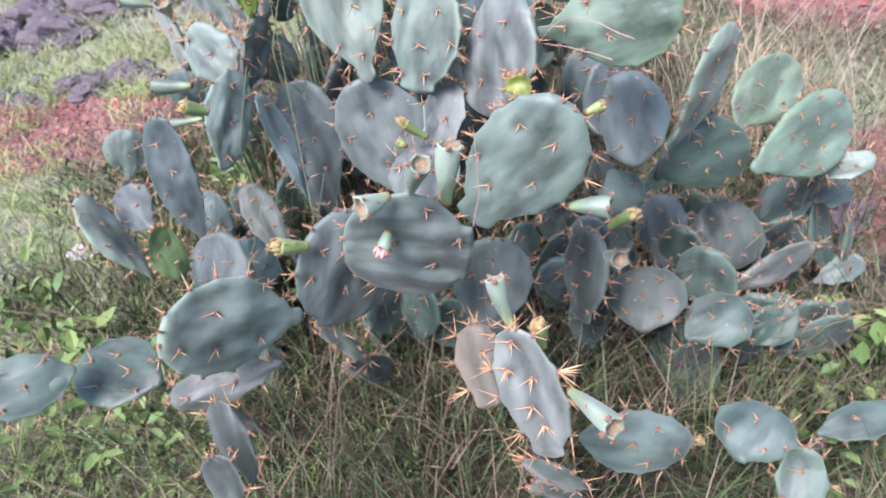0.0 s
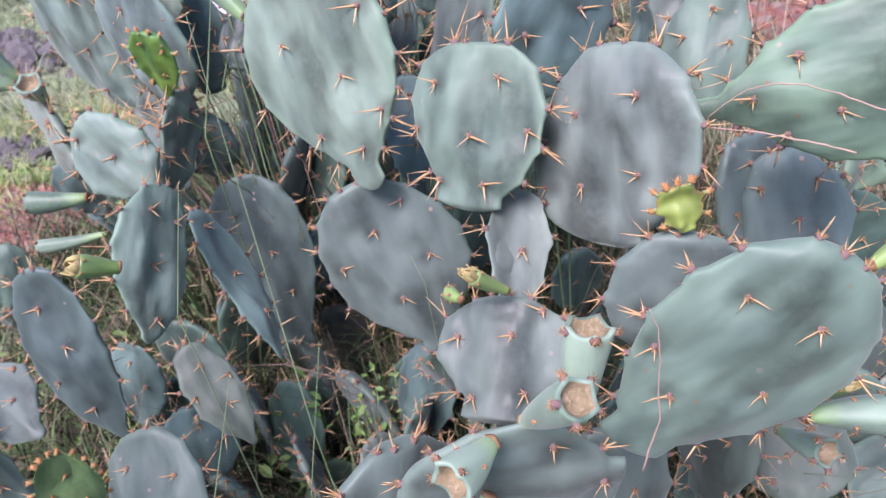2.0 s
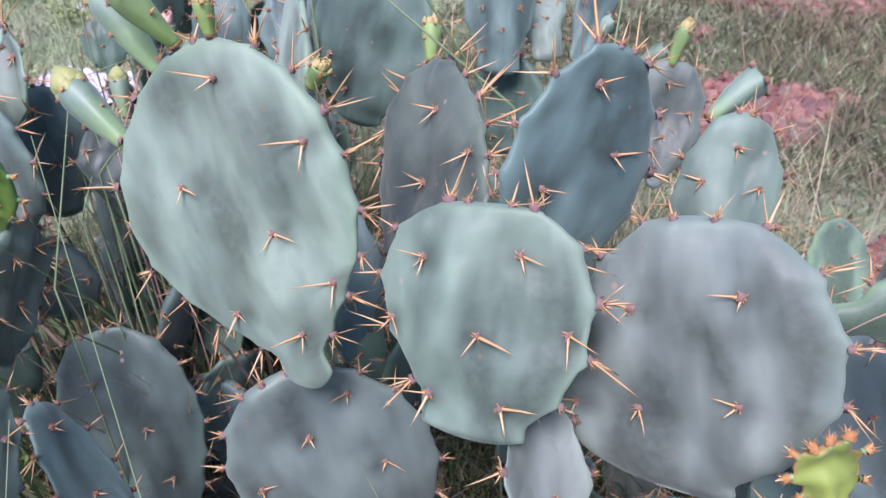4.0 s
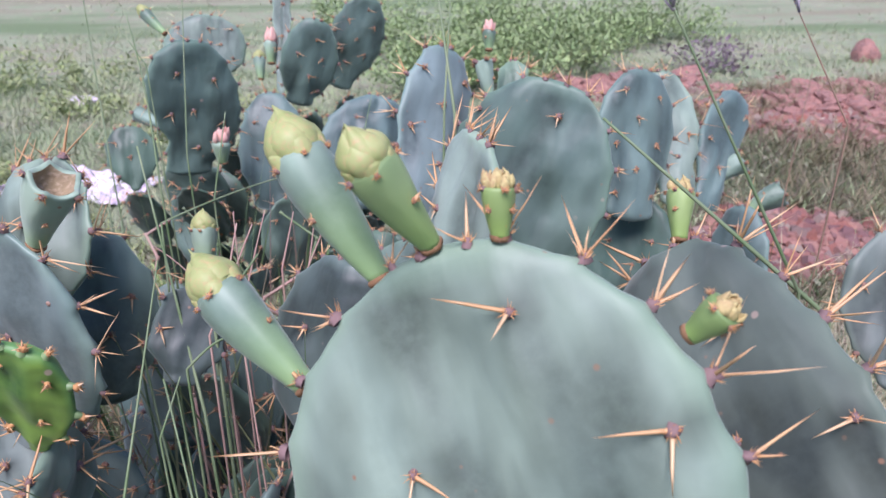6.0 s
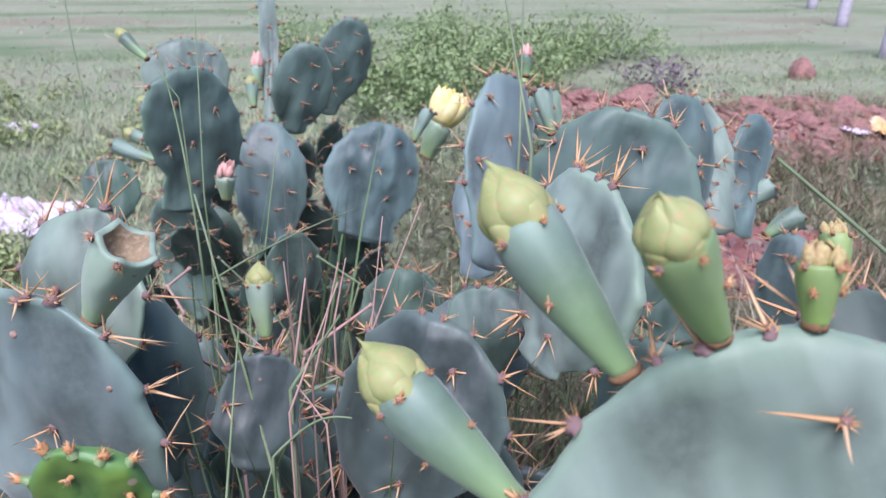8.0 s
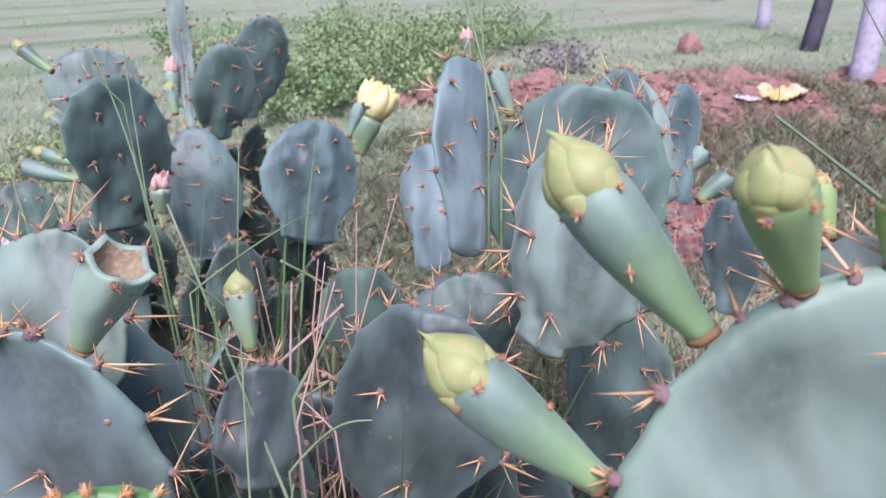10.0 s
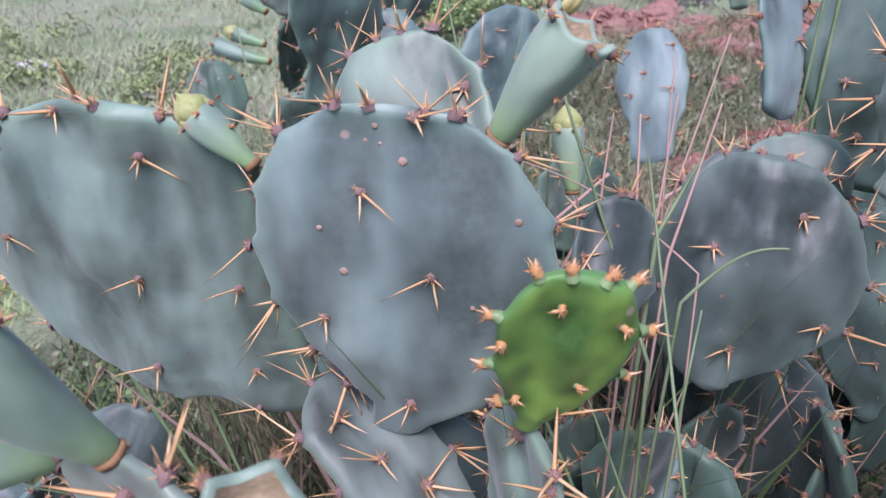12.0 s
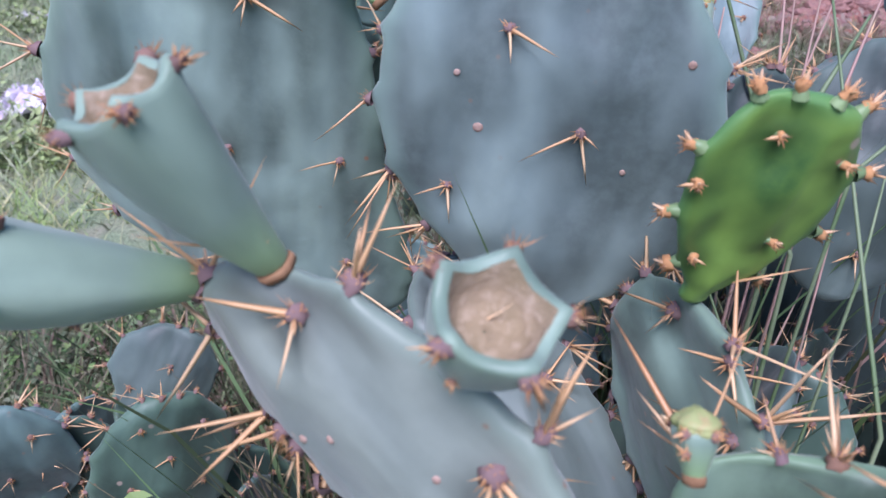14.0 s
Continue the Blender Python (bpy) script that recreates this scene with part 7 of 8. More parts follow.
PLASTIC_YELLOW = mottled("yellow_wrapper", (0.72, 0.42, 0.12), (0.62, 0.48, 0.36), 9.0, 0.4, 0.0, None, 0.5)
POST_WHITE = mottled("whitewashed_post", (0.55, 0.50, 0.56), (0.44, 0.39, 0.45), 5.0, 0.85, 0.003, (0.35, 0.30, 0.33))
POST_DARK = mottled("dark_timber_post", (0.060, 0.055, 0.075), (0.105, 0.095, 0.115), 6.0, 0.85, 0.003)
PURPLE = mottled("purple_brushwood", (0.150, 0.110, 0.140), (0.230, 0.170, 0.200), 20.0, 0.8)

grassy = lambda x, y: red_soil(x, y) < 0.02


def ragged(cx, cy, rx, ry, bare=True):
    """A patch with a ragged, thinning edge, as a test for where blades stand."""
    def test(x, y):
        d = 1 - math.hypot((x - cx) / rx, (y - cy) / ry) + 0.35 * noise.noise((x * 1.9, y * 1.9, 4.0)) + 0.25 * noise.noise((x * 23.1, y * 17.7, 8.0))
        return d > 0 and (not bare or grassy(x, y))
    return test


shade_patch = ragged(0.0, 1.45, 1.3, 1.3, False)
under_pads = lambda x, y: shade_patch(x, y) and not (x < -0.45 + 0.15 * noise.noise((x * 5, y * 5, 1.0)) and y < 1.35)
blades("undergrowth_grass", 15500, (-1.5, 1.7, -0.1, 2.9), (0.07, 0.26), (0.0022, 0.005), (0.2, 1.3), GRASS_SHADE, 11, under_pads, "rank tangled grass under the cactus, coloured dark for its shade", 0.02)
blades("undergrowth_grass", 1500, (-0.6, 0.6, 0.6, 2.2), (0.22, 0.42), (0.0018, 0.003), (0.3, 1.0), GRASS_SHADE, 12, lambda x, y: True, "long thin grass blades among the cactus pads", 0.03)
GRASS_UNDER = island_mix("tangled_grass", [(0.030, 0.062, 0.020), (0.066, 0.115, 0.038), (0.120, 0.185, 0.064), (0.200, 0.260, 0.105), (0.270, 0.250, 0.150), (0.130, 0.090, 0.070), (0.045, 0.086, 0.028), (0.085, 0.140, 0.048)], 0.55)
front_patch = ragged(-0.02, 0.80, 1.35, 1.15, False)
blades("undergrowth_grass", 14000, (-1.5, 1.5, -0.4, 1.2), (0.06, 0.20), (0.0016, 0.0034), (0.4, 1.7), GRASS_UNDER, 27, lambda x, y: front_patch(x, y) and noise.noise((x * 4, y * 4, 5.0)) > -0.35 and (math.hypot((x + 0.08) / 0.34, (y - 0.98) / 0.36) > 1 or noise.noise((x * 31, y * 31, 2.0)) > 0.22), "tangled green and straw grass in front of the cactus", 0.018)
near_pads = ragged(-0.85, 2.35, 0.55, 0.70)
meadow_patch = ragged(-1.75, 1.75, 1.9, 1.9)
meadow = lambda x, y: meadow_patch(x, y) and not near_pads(x, y)
blades("meadow_grass", 30000, (-4.6, 0.2, -0.9, 4.6), (0.035, 0.11), (0.0022, 0.0045), (0.3, 1.4), GRASS_GREEN, 13, meadow, "short bright green and straw meadow grass", 0.02)
blades("dry_grass", 17000, (-0.2, 4.6, -0.6, 3.9), (0.04, 0.13), (0.002, 0.0042), (0.3, 1.4), GRASS_DRY, 14, ragged(1.9, 1.9, 1.8, 1.7), "sparse dry beige grass beside the red soil", 0.02)
blades("field_grass", 30000, (-6.5, 8.5, 0.6, 10.0), (0.03, 0.10), (0.004, 0.009), (0.2, 1.2), GRASS_FAR, 15, ragged(0.8, 5.2, 6.0, 3.6), "grey-green grass of the field behind", 0.05)
blades("field_grass", 13000, (-22, 26, 4.0, 32), (0.02, 0.06), (0.010, 0.022), (0.4, 1.6), GRASS_FAR, 16, ragged(2, 16, 20, 12), "far grey-green grass of the field", 0.12)
blades("reddish_grass", 120, (-0.38, -0.06, 1.70, 2.05), (0.48, 0.82), (0.0040, 0.0080), (0.05, 0.45), GRASS_PINK, 17, lambda x, y: True, "upright green and reddish grass tuft between pads", 0.03)
blades("reddish_grass", 20, (-0.28, 0.00, 1.48, 1.75), (0.40, 0.68), (0.0028, 0.005), (0.1, 0.5), GRASS_PINK, 18, lambda x, y: True, "green and reddish grass tuft among the pads", 0.03)

blades("dry_grass", 7500, (2.0, 4.4, 3.3, 5.0), (0.04, 0.14), (0.003, 0.006), (0.2, 1.2), GRASS_DRY, 20, lambda x, y: noise.noise((x * 3, y * 3, 6.0)) > -0.05, "dry weeds scattered over the red heap", 0.03)

blades("meadow_grass", 1500, (-2.6, -1.3, 2.1, 3.0), (0.03, 0.09), (0.0025, 0.005), (0.3, 1.4), GRASS_GREEN, 22, lambda x, y: noise.noise((x * 4, y * 4, 3.0)) > 0.1, "thin green grass growing through the red gravel", 0.03)

STRAW = island_mix("pale_straw", [(0.46, 0.38, 0.27), (0.58, 0.50, 0.38), (0.36, 0.31, 0.20), (0.30, 0.33, 0.18)], 0.7)
blades("straw_grass", 260, (0.62, 1.15, 1.75, 2.3), (0.30, 0.62), (0.0016, 0.003), (0.1, 0.6), STRAW, 28, lambda x, y: True, "tall pale straw grass beside the cactus", 0.04)
GRASS_WEEDY = island_mix("weedy_grass", [(0.095, 0.130, 0.057), (0.140, 0.165, 0.080), (0.190, 0.150, 0.110), (0.115, 0.083, 0.066), (0.080, 0.112, 0.048)], 0.7)
blades("tall_grass", 1900, (-0.55, 0.25, 1.75, 2.5), (0.30, 0.62), (0.002, 0.0042), (0.05, 0.45), GRASS_WEEDY, 19, ragged(-0.15, 2.12, 0.42, 0.36, False), "tall dark green grass behind the pads", 0.03)
blades("weedy_grass", 16000, (-1.2, 4.6, 1.8, 5.0), (0.04, 0.13), (0.003, 0.006), (0.3, 1.3), GRASS_WEEDY, 23, ragged(1.9, 3.5, 2.2, 1.15), "low dark green and brown weedy grass behind the cactus", 0.03)

# dark blade colours put shade at the cactus's end
blades("weedy_grass", 2600, (-1.5, -0.2, 1.6, 3.1), (0.05, 0.16), (0.003, 0.006), (0.3, 1.2), GRASS_SHADE, 29, near_pads, "weedy grass at the cactus's end, coloured dark for its shade", 0.03)
blades("weedy_grass", 9000, (-3.6, 0.9, 3.2, 7.0), (0.05, 0.16), (0.003, 0.007), (0.3, 1.2), GRASS_FAR, 24, ragged(-1.2, 4.9, 1.9, 1.5), "grey-green weedy grass round the litter", 0.04)

GRASS_TALL = island_mix("tall_fresh_grass", [(0.130, 0.210, 0.090), (0.190, 0.270, 0.130), (0.100, 0.165, 0.070), (0.300, 0.200, 0.170), (0.240, 0.300, 0.160)], 0.5)
blades("tall_grass", 110, (-0.52, -0.06, 1.72, 2.35), (0.50, 0.86), (0.0040, 0.0085), (0.05, 0.40), GRASS_TALL, 25, lambda x, y: True, "long fresh green grass blades rising between pads", 0.03)

blades("tall_grass", 56, (-0.31, -0.17, 1.70, 1.87), (0.60, 0.88), (0.0040, 0.0078), (0.05, 0.45), GRASS_TALL, 30, lambda x, y: True, "broad fresh green grass blades standing between two pads", 0.03)


def ground_leaves(name, count, area, size, material, label, seed):
    """Small weed leaves and dead leaves lying or standing low on the ground."""
    rng = np.random.default_rng(seed)
    verts, faces = [], []
    for _ in range(count):
        x, y = rng.uniform(area[0], area[1]), rng.uniform(area[2], area[3])
        if noise.noise((x * 1.4, y * 1.4, 9.0)) < -0.12 or not grassy(x, y):
            continue
        p = Vector((x, y, ground_height(x, y) + rng.uniform(0.002, 0.05)))
        L = rng.uniform(*size)
        d = Vector((rng.normal(), rng.normal(), rng.uniform(-0.3, 0.8))).normalized()
        s = d.cross(Vector((rng.normal() * 0.4, rng.normal() * 0.4, 1))).normalized() * L * 0.3
        i = len(verts)
        verts += [p, p + d * L * 0.45 + s, p + d * L, p + d * L * 0.45 - s]
        faces += [(i, i + 1, i + 2), (i, i + 2, i + 3)]
    tagged(mesh_object(name, verts, faces, material, None, False), label, "weeds", kind="stuff")


GROUND_LEAF = island_mix("low_weed_leaves", [(0.190, 0.240, 0.130), (0.235, 0.275, 0.160), (0.260, 0.240, 0.180), (0.220, 0.200, 0.148), (0.180, 0.220, 0.120)], 0.7)
ground_leaves("low_weeds", 20000, (-2.6, 4.5, 2.1, 6.0), (0.012, 0.030), GROUND_LEAF, "patchy low weeds and dead leaves on the field", 51)
ground_leaves("low_weeds", 14000, (-3.0, -0.5, 0.6, 3.2), (0.010, 0.026), LEAF, "small green clover-like weeds in the meadow", 52)
ground_leaves("low_weeds", 8000, (-7, 11, 6.0, 13.0), (0.012, 0.028), GROUND_LEAF, "low weeds on the far field", 53)


def tube(points, r0, r1, sides=6):
    pts = [Vector(p) for p in points]
    verts, faces = [], []
    for i, p in enumerate(pts):
        d = (pts[min(i + 1, len(pts) - 1)] - pts[max(i - 1, 0)]).normalized()
        s = d.cross(Vector((0.3, -0.8, 0.5))).normalized()
        u = d.cross(s)
        r = r0 + (r1 - r0) * i / (len(pts) - 1)
        for k in range(sides):
            a = math.tau * k / sides
            verts.append(p + (s * math.cos(a) + u * math.sin(a)) * r)
    for i in range(len(pts) - 1):
        for k in range(sides):
            a, b = i * sides + k, i * sides + (k + 1) % sides
            faces.append((a, b, b + sides, a + sides))
    faces.append(tuple(range(sides - 1, -1, -1)))
    faces.append(tuple(range((len(pts) - 1) * sides, len(pts) * sides)))
    return verts, faces


def bowed(a, b, sag, n=10):
    a, b = Vector(a), Vector(b)
    return [a.lerp(b, i / n) + Vector((0.3, 0.2, 1.0)) * sag * math.sin(math.pi * i / n) for i in range(n + 1)]


def grass_stalk(base, tip, r, material, sag=0.0, head=0.0, label="tall thin green grass stalk rising among the pads", seed=0):
    """A long stalk from the ground through base to tip, with a seed head where head is its length."""
    rng = random.Random(seed)
    base, tip = Vector(base), Vector(tip)
    foot = base + (base - tip) * 0.25
    foot = Vector((foot.x, foot.y, ground_height(foot.x, foot.y) - 0.01))
    pts = [foot.lerp(base, i / 5) for i in range(5)] + bowed(base, tip, sag)
    v, f = tube(pts, r * 0.7, r * 0.3)
    ob = mesh_object("grass_stalk", v, f, material)
    tagged(ob, label, "grass", "tall grass stalks")
    if head:
        d = (tip - base).normalized()
        parts = []
        for i in range(26):
            t = i / 26
            p = tip + d * head * (t - 0.15)
            out = Vector((rng.uniform(-1, 1), rng.uniform(-1, 1), rng.uniform(0, 1))).normalized()
            q = p + (out * 0.5 + d).normalized() * head * 0.16
            parts.append(tube([p, (p + q) / 2 + out * 0.001, q], 0.0013, 0.0003, 4))
        v, f = join(parts)
        tagged(mesh_object("seed_head", v, f, SEED, ob), kind="stuff")
    return ob


grass_stalk((-0.397, 2.294, 0.719), (-0.413, 2.438, 1.011), 0.0022, STALK, 0.0, 0.0, "tall thin green grass stalk rising among the pads", 0)
grass_stalk((-0.287, 1.906, 0.818), (-0.301, 1.985, 0.972), 0.002, STALK, 0.01, 0.0, "tall thin green grass stalk rising among the pads", 1)
grass_stalk((-0.272, 2.098, 0.788), (-0.255, 2.183, 0.982), 0.0018, STALK, 0.0, 0.0, "tall thin green grass stalk rising among the pads", 2)
grass_stalk((-0.287, 1.957, 0.927), (-0.302, 1.974, 0.949), 0.0012, STALK, 0.0, 0.0, "tall thin green grass stalk rising among the pads", 3)
grass_stalk((-0.257, 1.691, 0.688), (-0.287, 1.798, 0.889), 0.0026, STALK, 0.0, 0.0, "tall thin green grass stalk rising among the pads", 4)
grass_stalk((-0.235, 1.859, 0.813), (-0.215, 1.888, 0.892), 0.0016, STALK, 0.0, 0.0, "tall thin green grass stalk rising among the pads", 5)
grass_stalk((-0.281, 1.818, 0.811), (-0.129, 1.953, 0.805), 0.0018, STALK, 0.005, 0.0, "tall thin green grass stalk rising among the pads", 6)
grass_stalk((0.141, 1.482, 0.837), (0.020, 1.577, 0.949), 0.0030, STALK, 0.0, 0.0, "dark green grass stalk leaning across the pads", 7)
grass_stalk((0.114, 1.484, 0.858), (0.015, 1.516, 1.029), 0.0020, STALK, 0.0, 0.06, "thin dry brown grass stalk", 8)
grass_stalk((0.271, 1.627, 0.913), (0.240, 1.684, 1.008), 0.0013, STALK_DRY, 0.0, 0.09, "thin dry brown grass stalk", 9)
grass_stalk((-0.002, 1.824, 0.891), (-0.006, 1.886, 1.018), 0.003, STALK, 0.0, 0.0, "tall thin green grass stalk rising among the pads", 10)
grass_stalk((-0.011, 1.830, 0.895), (0.010, 1.880, 1.018), 0.0022, STALK, 0.0, 0.0, "tall thin green grass stalk rising among the pads", 11)
grass_stalk((0.096, 1.870, 0.874), (0.145, 1.908, 0.995), 0.0013, STALK, 0.0, 0.0, "tall thin green grass stalk rising among the pads", 12)
grass_stalk((0.146, 1.333, 0.820), (0.206, 1.412, 0.987), 0.0022, STALK, 0.0, 0.0, "tall thin green grass stalk rising among the pads", 13)
grass_stalk((0.430, 1.623, 0.743), (0.449, 1.718, 0.917), 0.0014, STALK_DRY, 0.0, 0.05, "thin dry brown grass stalk", 14)
grass_stalk((0.489, 1.628, 0.781), (0.494, 1.701, 0.910), 0.0016, STALK_DRY, 0.0, 0.12, "thin dry brown grass stalk", 15)
grass_stalk((0.473, 1.890, 0.814), (0.506, 1.925, 0.890), 0.0014, STALK_DRY, 0.0, 0.0, "thin dry brown grass stalk", 16)
grass_stalk((-0.289, 1.688, 0.556), (-0.334, 1.880, 0.808), 0.0026, STALK, 0.0, 0.0, "tall thin green grass stalk rising among the pads", 17)
grass_stalk((-0.269, 1.655, 0.562), (-0.294, 1.812, 0.768), 0.0018, STALK, 0.0, 0.0, "tall thin green grass stalk rising among the pads", 18)
grass_stalk((-0.322, 1.818, 0.644), (-0.332, 1.919, 0.777), 0.0022, STALK, 0.0, 0.0, "tall thin green grass stalk rising among the pads", 19)
grass_stalk((-0.279, 1.203, 0.663), (-0.257, 1.281, 0.764), 0.0011, STALK, 0.0, 0.0, "tall thin green grass stalk rising among the pads", 20)
grass_stalk((-0.286, 1.048, 0.480), (-0.235, 1.154, 0.615), 0.0013, STALK, 0.0, 0.0, "tall thin green grass stalk rising among the pads", 21)
grass_stalk((-0.189, 1.113, 0.468), (-0.154, 1.209, 0.593), 0.0012, STALK, 0.0, 0.0, "tall thin green grass stalk rising among the pads", 22)
grass_stalk((-0.175, 1.151, 0.518), (-0.248, 1.470, 0.873), 0.0013, STALK, 0.0, 0.0, "tall thin green grass stalk rising among the pads", 23)
grass_stalk((-0.034, 1.243, 0.619), (-0.053, 1.279, 0.666), 0.0008, STALK, 0.0, 0.0, "tall thin green grass stalk rising among the pads", 24)
grass_stalk((-0.162, 1.805, 0.711), (-0.132, 1.851, 0.834), 0.0016, STALK_PINK, 0.0, 0.0, "thin reddish grass stalk between the pads", 25)
grass_stalk((-0.188, 1.784, 0.695), (-0.105, 1.825, 0.853), 0.0018, STALK_PINK, 0.0, 0.0, "thin reddish grass stalk between the pads", 26)
grass_stalk((-0.220, 1.836, 0.728), (-0.219, 1.868, 0.796), 0.0016, STALK_PINK, 0.0, 0.0, "thin reddish grass stalk between the pads", 27)
grass_stalk((-0.177, 1.866, 0.727), (-0.159, 1.885, 0.783), 0.002, STALK_PINK, 0.0, 0.0, "thin reddish grass stalk between the pads", 28)
grass_stalk((-0.220, 1.700, 0.740), (-0.292, 1.823, 0.787), 0.0014, STALK_PINK, 0.01, 0.0, "thin reddish grass stalk between the pads", 29)
grass_stalk((-0.245, 1.701, 0.756), (-0.202, 1.723, 0.840), 0.0018, STALK_PINK, 0.0, 0.0, "thin reddish grass stalk between the pads", 30)
grass_stalk((-0.221, 1.744, 0.745), (-0.190, 1.775, 0.831), 0.0016, STALK_PINK, 0.0, 0.0, "thin reddish grass stalk between the pads", 31)
grass_stalk((-0.315, 1.578, 0.671), (-0.273, 1.697, 0.829), 0.002, STALK, 0.0, 0.0, "tall thin green grass stalk rising among the pads", 32)
grass_stalk((-0.284, 1.631, 0.716), (-0.265, 1.648, 0.756), 0.0016, STALK, 0.0, 0.0, "tall thin green grass stalk rising among the pads", 33)
grass_stalk((-0.262, 1.667, 0.749), (-0.214, 1.645, 0.783), 0.002, STALK, 0.01, 0.0, "tall thin green grass stalk rising among the pads", 34)
grass_stalk((-0.241, 1.718, 0.763), (-0.200, 1.730, 0.810), 0.0028, STALK, 0.0, 0.0, "tall thin green grass stalk rising among the pads", 35)
grass_stalk((-0.237, 1.743, 0.747), (-0.215, 1.780, 0.819), 0.0022, STALK_PINK, 0.0, 0.0, "thin reddish grass stalk between the pads", 36)
grass_stalk((-0.102, 0.997, 0.383), (-0.093, 1.079, 0.492), 0.0008, STALK_DRY, 0.0, 0.0, "thin dry brown grass stalk", 37)
grass_stalk((-0.033, 1.076, 0.229), (-0.017, 1.095, 0.409), 0.0012, STALK_DRY, 0.0, 0.0, "thin dry brown grass stalk", 38)
grass_stalk((-0.286, 0.895, 0.138), (-0.185, 1.041, 0.217), 0.003, STALK_DRY, 0.0, 0.0, "thin dry brown grass stalk", 39)
grass_stalk((-0.185, 1.047, 0.225), (-0.062, 1.162, 0.261), 0.0028, STALK_DRY, 0.0, 0.0, "thin dry brown grass stalk", 40)
grass_stalk((-0.192, 0.974, 0.137), (-0.201, 0.957, 0.277), 0.0015, STALK_DRY, 0.0, 0.0, "thin dry brown grass stalk", 41)


def kneed_stem(points, r, material, label):
    """A dry jointed grass stem: straight lengths that bend at swollen knees."""
    pts = [Vector(p) for p in points]
    foot = Vector((pts[0].x, pts[0].y, ground_height(pts[0].x, pts[0].y) - 0.01))
    parts = []
    for a, b in zip([foot] + pts[:-1], pts):
        d = (b - a).normalized()
        line = [a.lerp(b, i / 6) for i in range(7)]
        parts.append(tube(line, r, r * 0.85))
        parts.append(tube([b - d * r * 2.2, b - d * r, b, b + d * r], r * 1.0, r * 1.45))
    v, f = join(parts)
    tagged(mesh_object("grass_stalk", v, f, material), label, "grass", "tall grass stalks")


rng = random.Random(77)
for _ in range(15):
    p = Vector((rng.uniform(-0.34, -0.14), rng.uniform(1.78, 1.98), rng.uniform(0.55, 0.66)))
    way = Vector((rng.uniform(-0.5, 0.5), rng.uniform(-0.2, 0.4), 1.0))
    pts = [p]
    for _ in range(rng.choice((2, 3, 3))):
        p = p + way.normalized() * rng.uniform(0.035, 0.085)
        pts.append(p)
        way = way + Vector((rng.uniform(-0.9, 0.9), rng.uniform(-0.4, 0.4), rng.uniform(-0.7, 0.1)))
    kneed_stem(pts, rng.uniform(0.0010, 0.0019), rng.choice((STALK_PINK, STALK_PINK, STALK)), "jointed reddish grass stem bent between the pads")


for _ in range(46):
    p = Vector((rng.uniform(-0.36, 0.22), rng.uniform(0.72, 1.25), rng.uniform(0.03, 0.10)))
    way = Vector((rng.uniform(-1, 1), rng.uniform(-1, 0.5), rng.uniform(0.1, 0.9)))
    pts = [p]
    for _ in range(3):
        p = p + way.normalized() * rng.uniform(0.03, 0.08)
        pts.append(Vector((p.x, p.y, max(0.02, p.z))))
        way = way + Vector((rng.uniform(-0.6, 0.6), rng.uniform(-0.6, 0.6), rng.uniform(-0.5, 0.2)))
    kneed_stem(pts, rng.uniform(0.0008, 0.0018), rng.choice((STALK_DRY, STALK_DRY, STALK_PINK)), "dead brown grass stem fallen under the cactus")


def leafy_weed(name, x, y, h, r, count, leaf, material, label, category, seed, z=None):
    """A weed or shrub: thin stems with many separate leaves, uneven and open."""
    rng = random.Random(seed)
    z0 = ground_height(x, y) if z is None else z
    ob = new(name)
    ob.location = (x, y, z0)
    tagged(ob, label, category)
    stems, leaves = [], []
    n = max(4, count // 60)
    for i in range(n):
        a, q = rng.uniform(0, math.tau), math.sqrt(rng.random()) * r
        top = Vector((math.cos(a) * q, math.sin(a) * q, h * rng.uniform(0.55, 1.0) * (1 - 0.45 * (q / r) ** 2)))
        foot = Vector((top.x * 0.4, top.y * 0.4, -0.01))
        pts = [foot.lerp(top, k / 5) + Vector((0, 0, 0.08 * h * math.sin(math.pi * k / 5))) for k in range(6)]
        stems.append(tube(pts, 0.004 * h / 0.4 + 0.0008, 0.0008, 4))
        for _ in range(count // n):
            t = rng.uniform(0.25, 1.05)
            p = foot.lerp(top, min(1, t)) + Vector((rng.gauss(0, 1), rng.gauss(0, 1), rng.gauss(0, 0.7))) * leaf * 1.3
            d = Vector((rng.uniform(-1, 1), rng.uniform(-1, 1), rng.uniform(-0.2, 0.9))).normalized()
            s = d.cross(Vector((rng.uniform(-0.3, 0.3), rng.uniform(-0.3, 0.3), 1))).normalized()
            L = leaf * rng.uniform(0.6, 1.2)
            up = s.cross(d) * L * 0.12
            v = [p, p + d * L * 0.35 + s * L * 0.26 + up, p + d * L * 0.75 + s * L * 0.2 + up, p + d * L, p + d * L * 0.75 - s * L * 0.2 + up, p + d * L * 0.35 - s * L * 0.26 + up, p + d * L * 0.5 - up * 0.4]
            leaves.append((v, [(0, 1, 6), (1, 2, 6), (2, 3, 6), (3, 4, 6), (4, 5, 6), (5, 0, 6)]))
    v, f = join(stems)
    tagged(mesh_object("stem", v, f, STALK, ob), kind="stuff")
    v, f = join(leaves)
    tagged(mesh_object("foliage", v, f, material, ob, False), kind="stuff")
    return ob


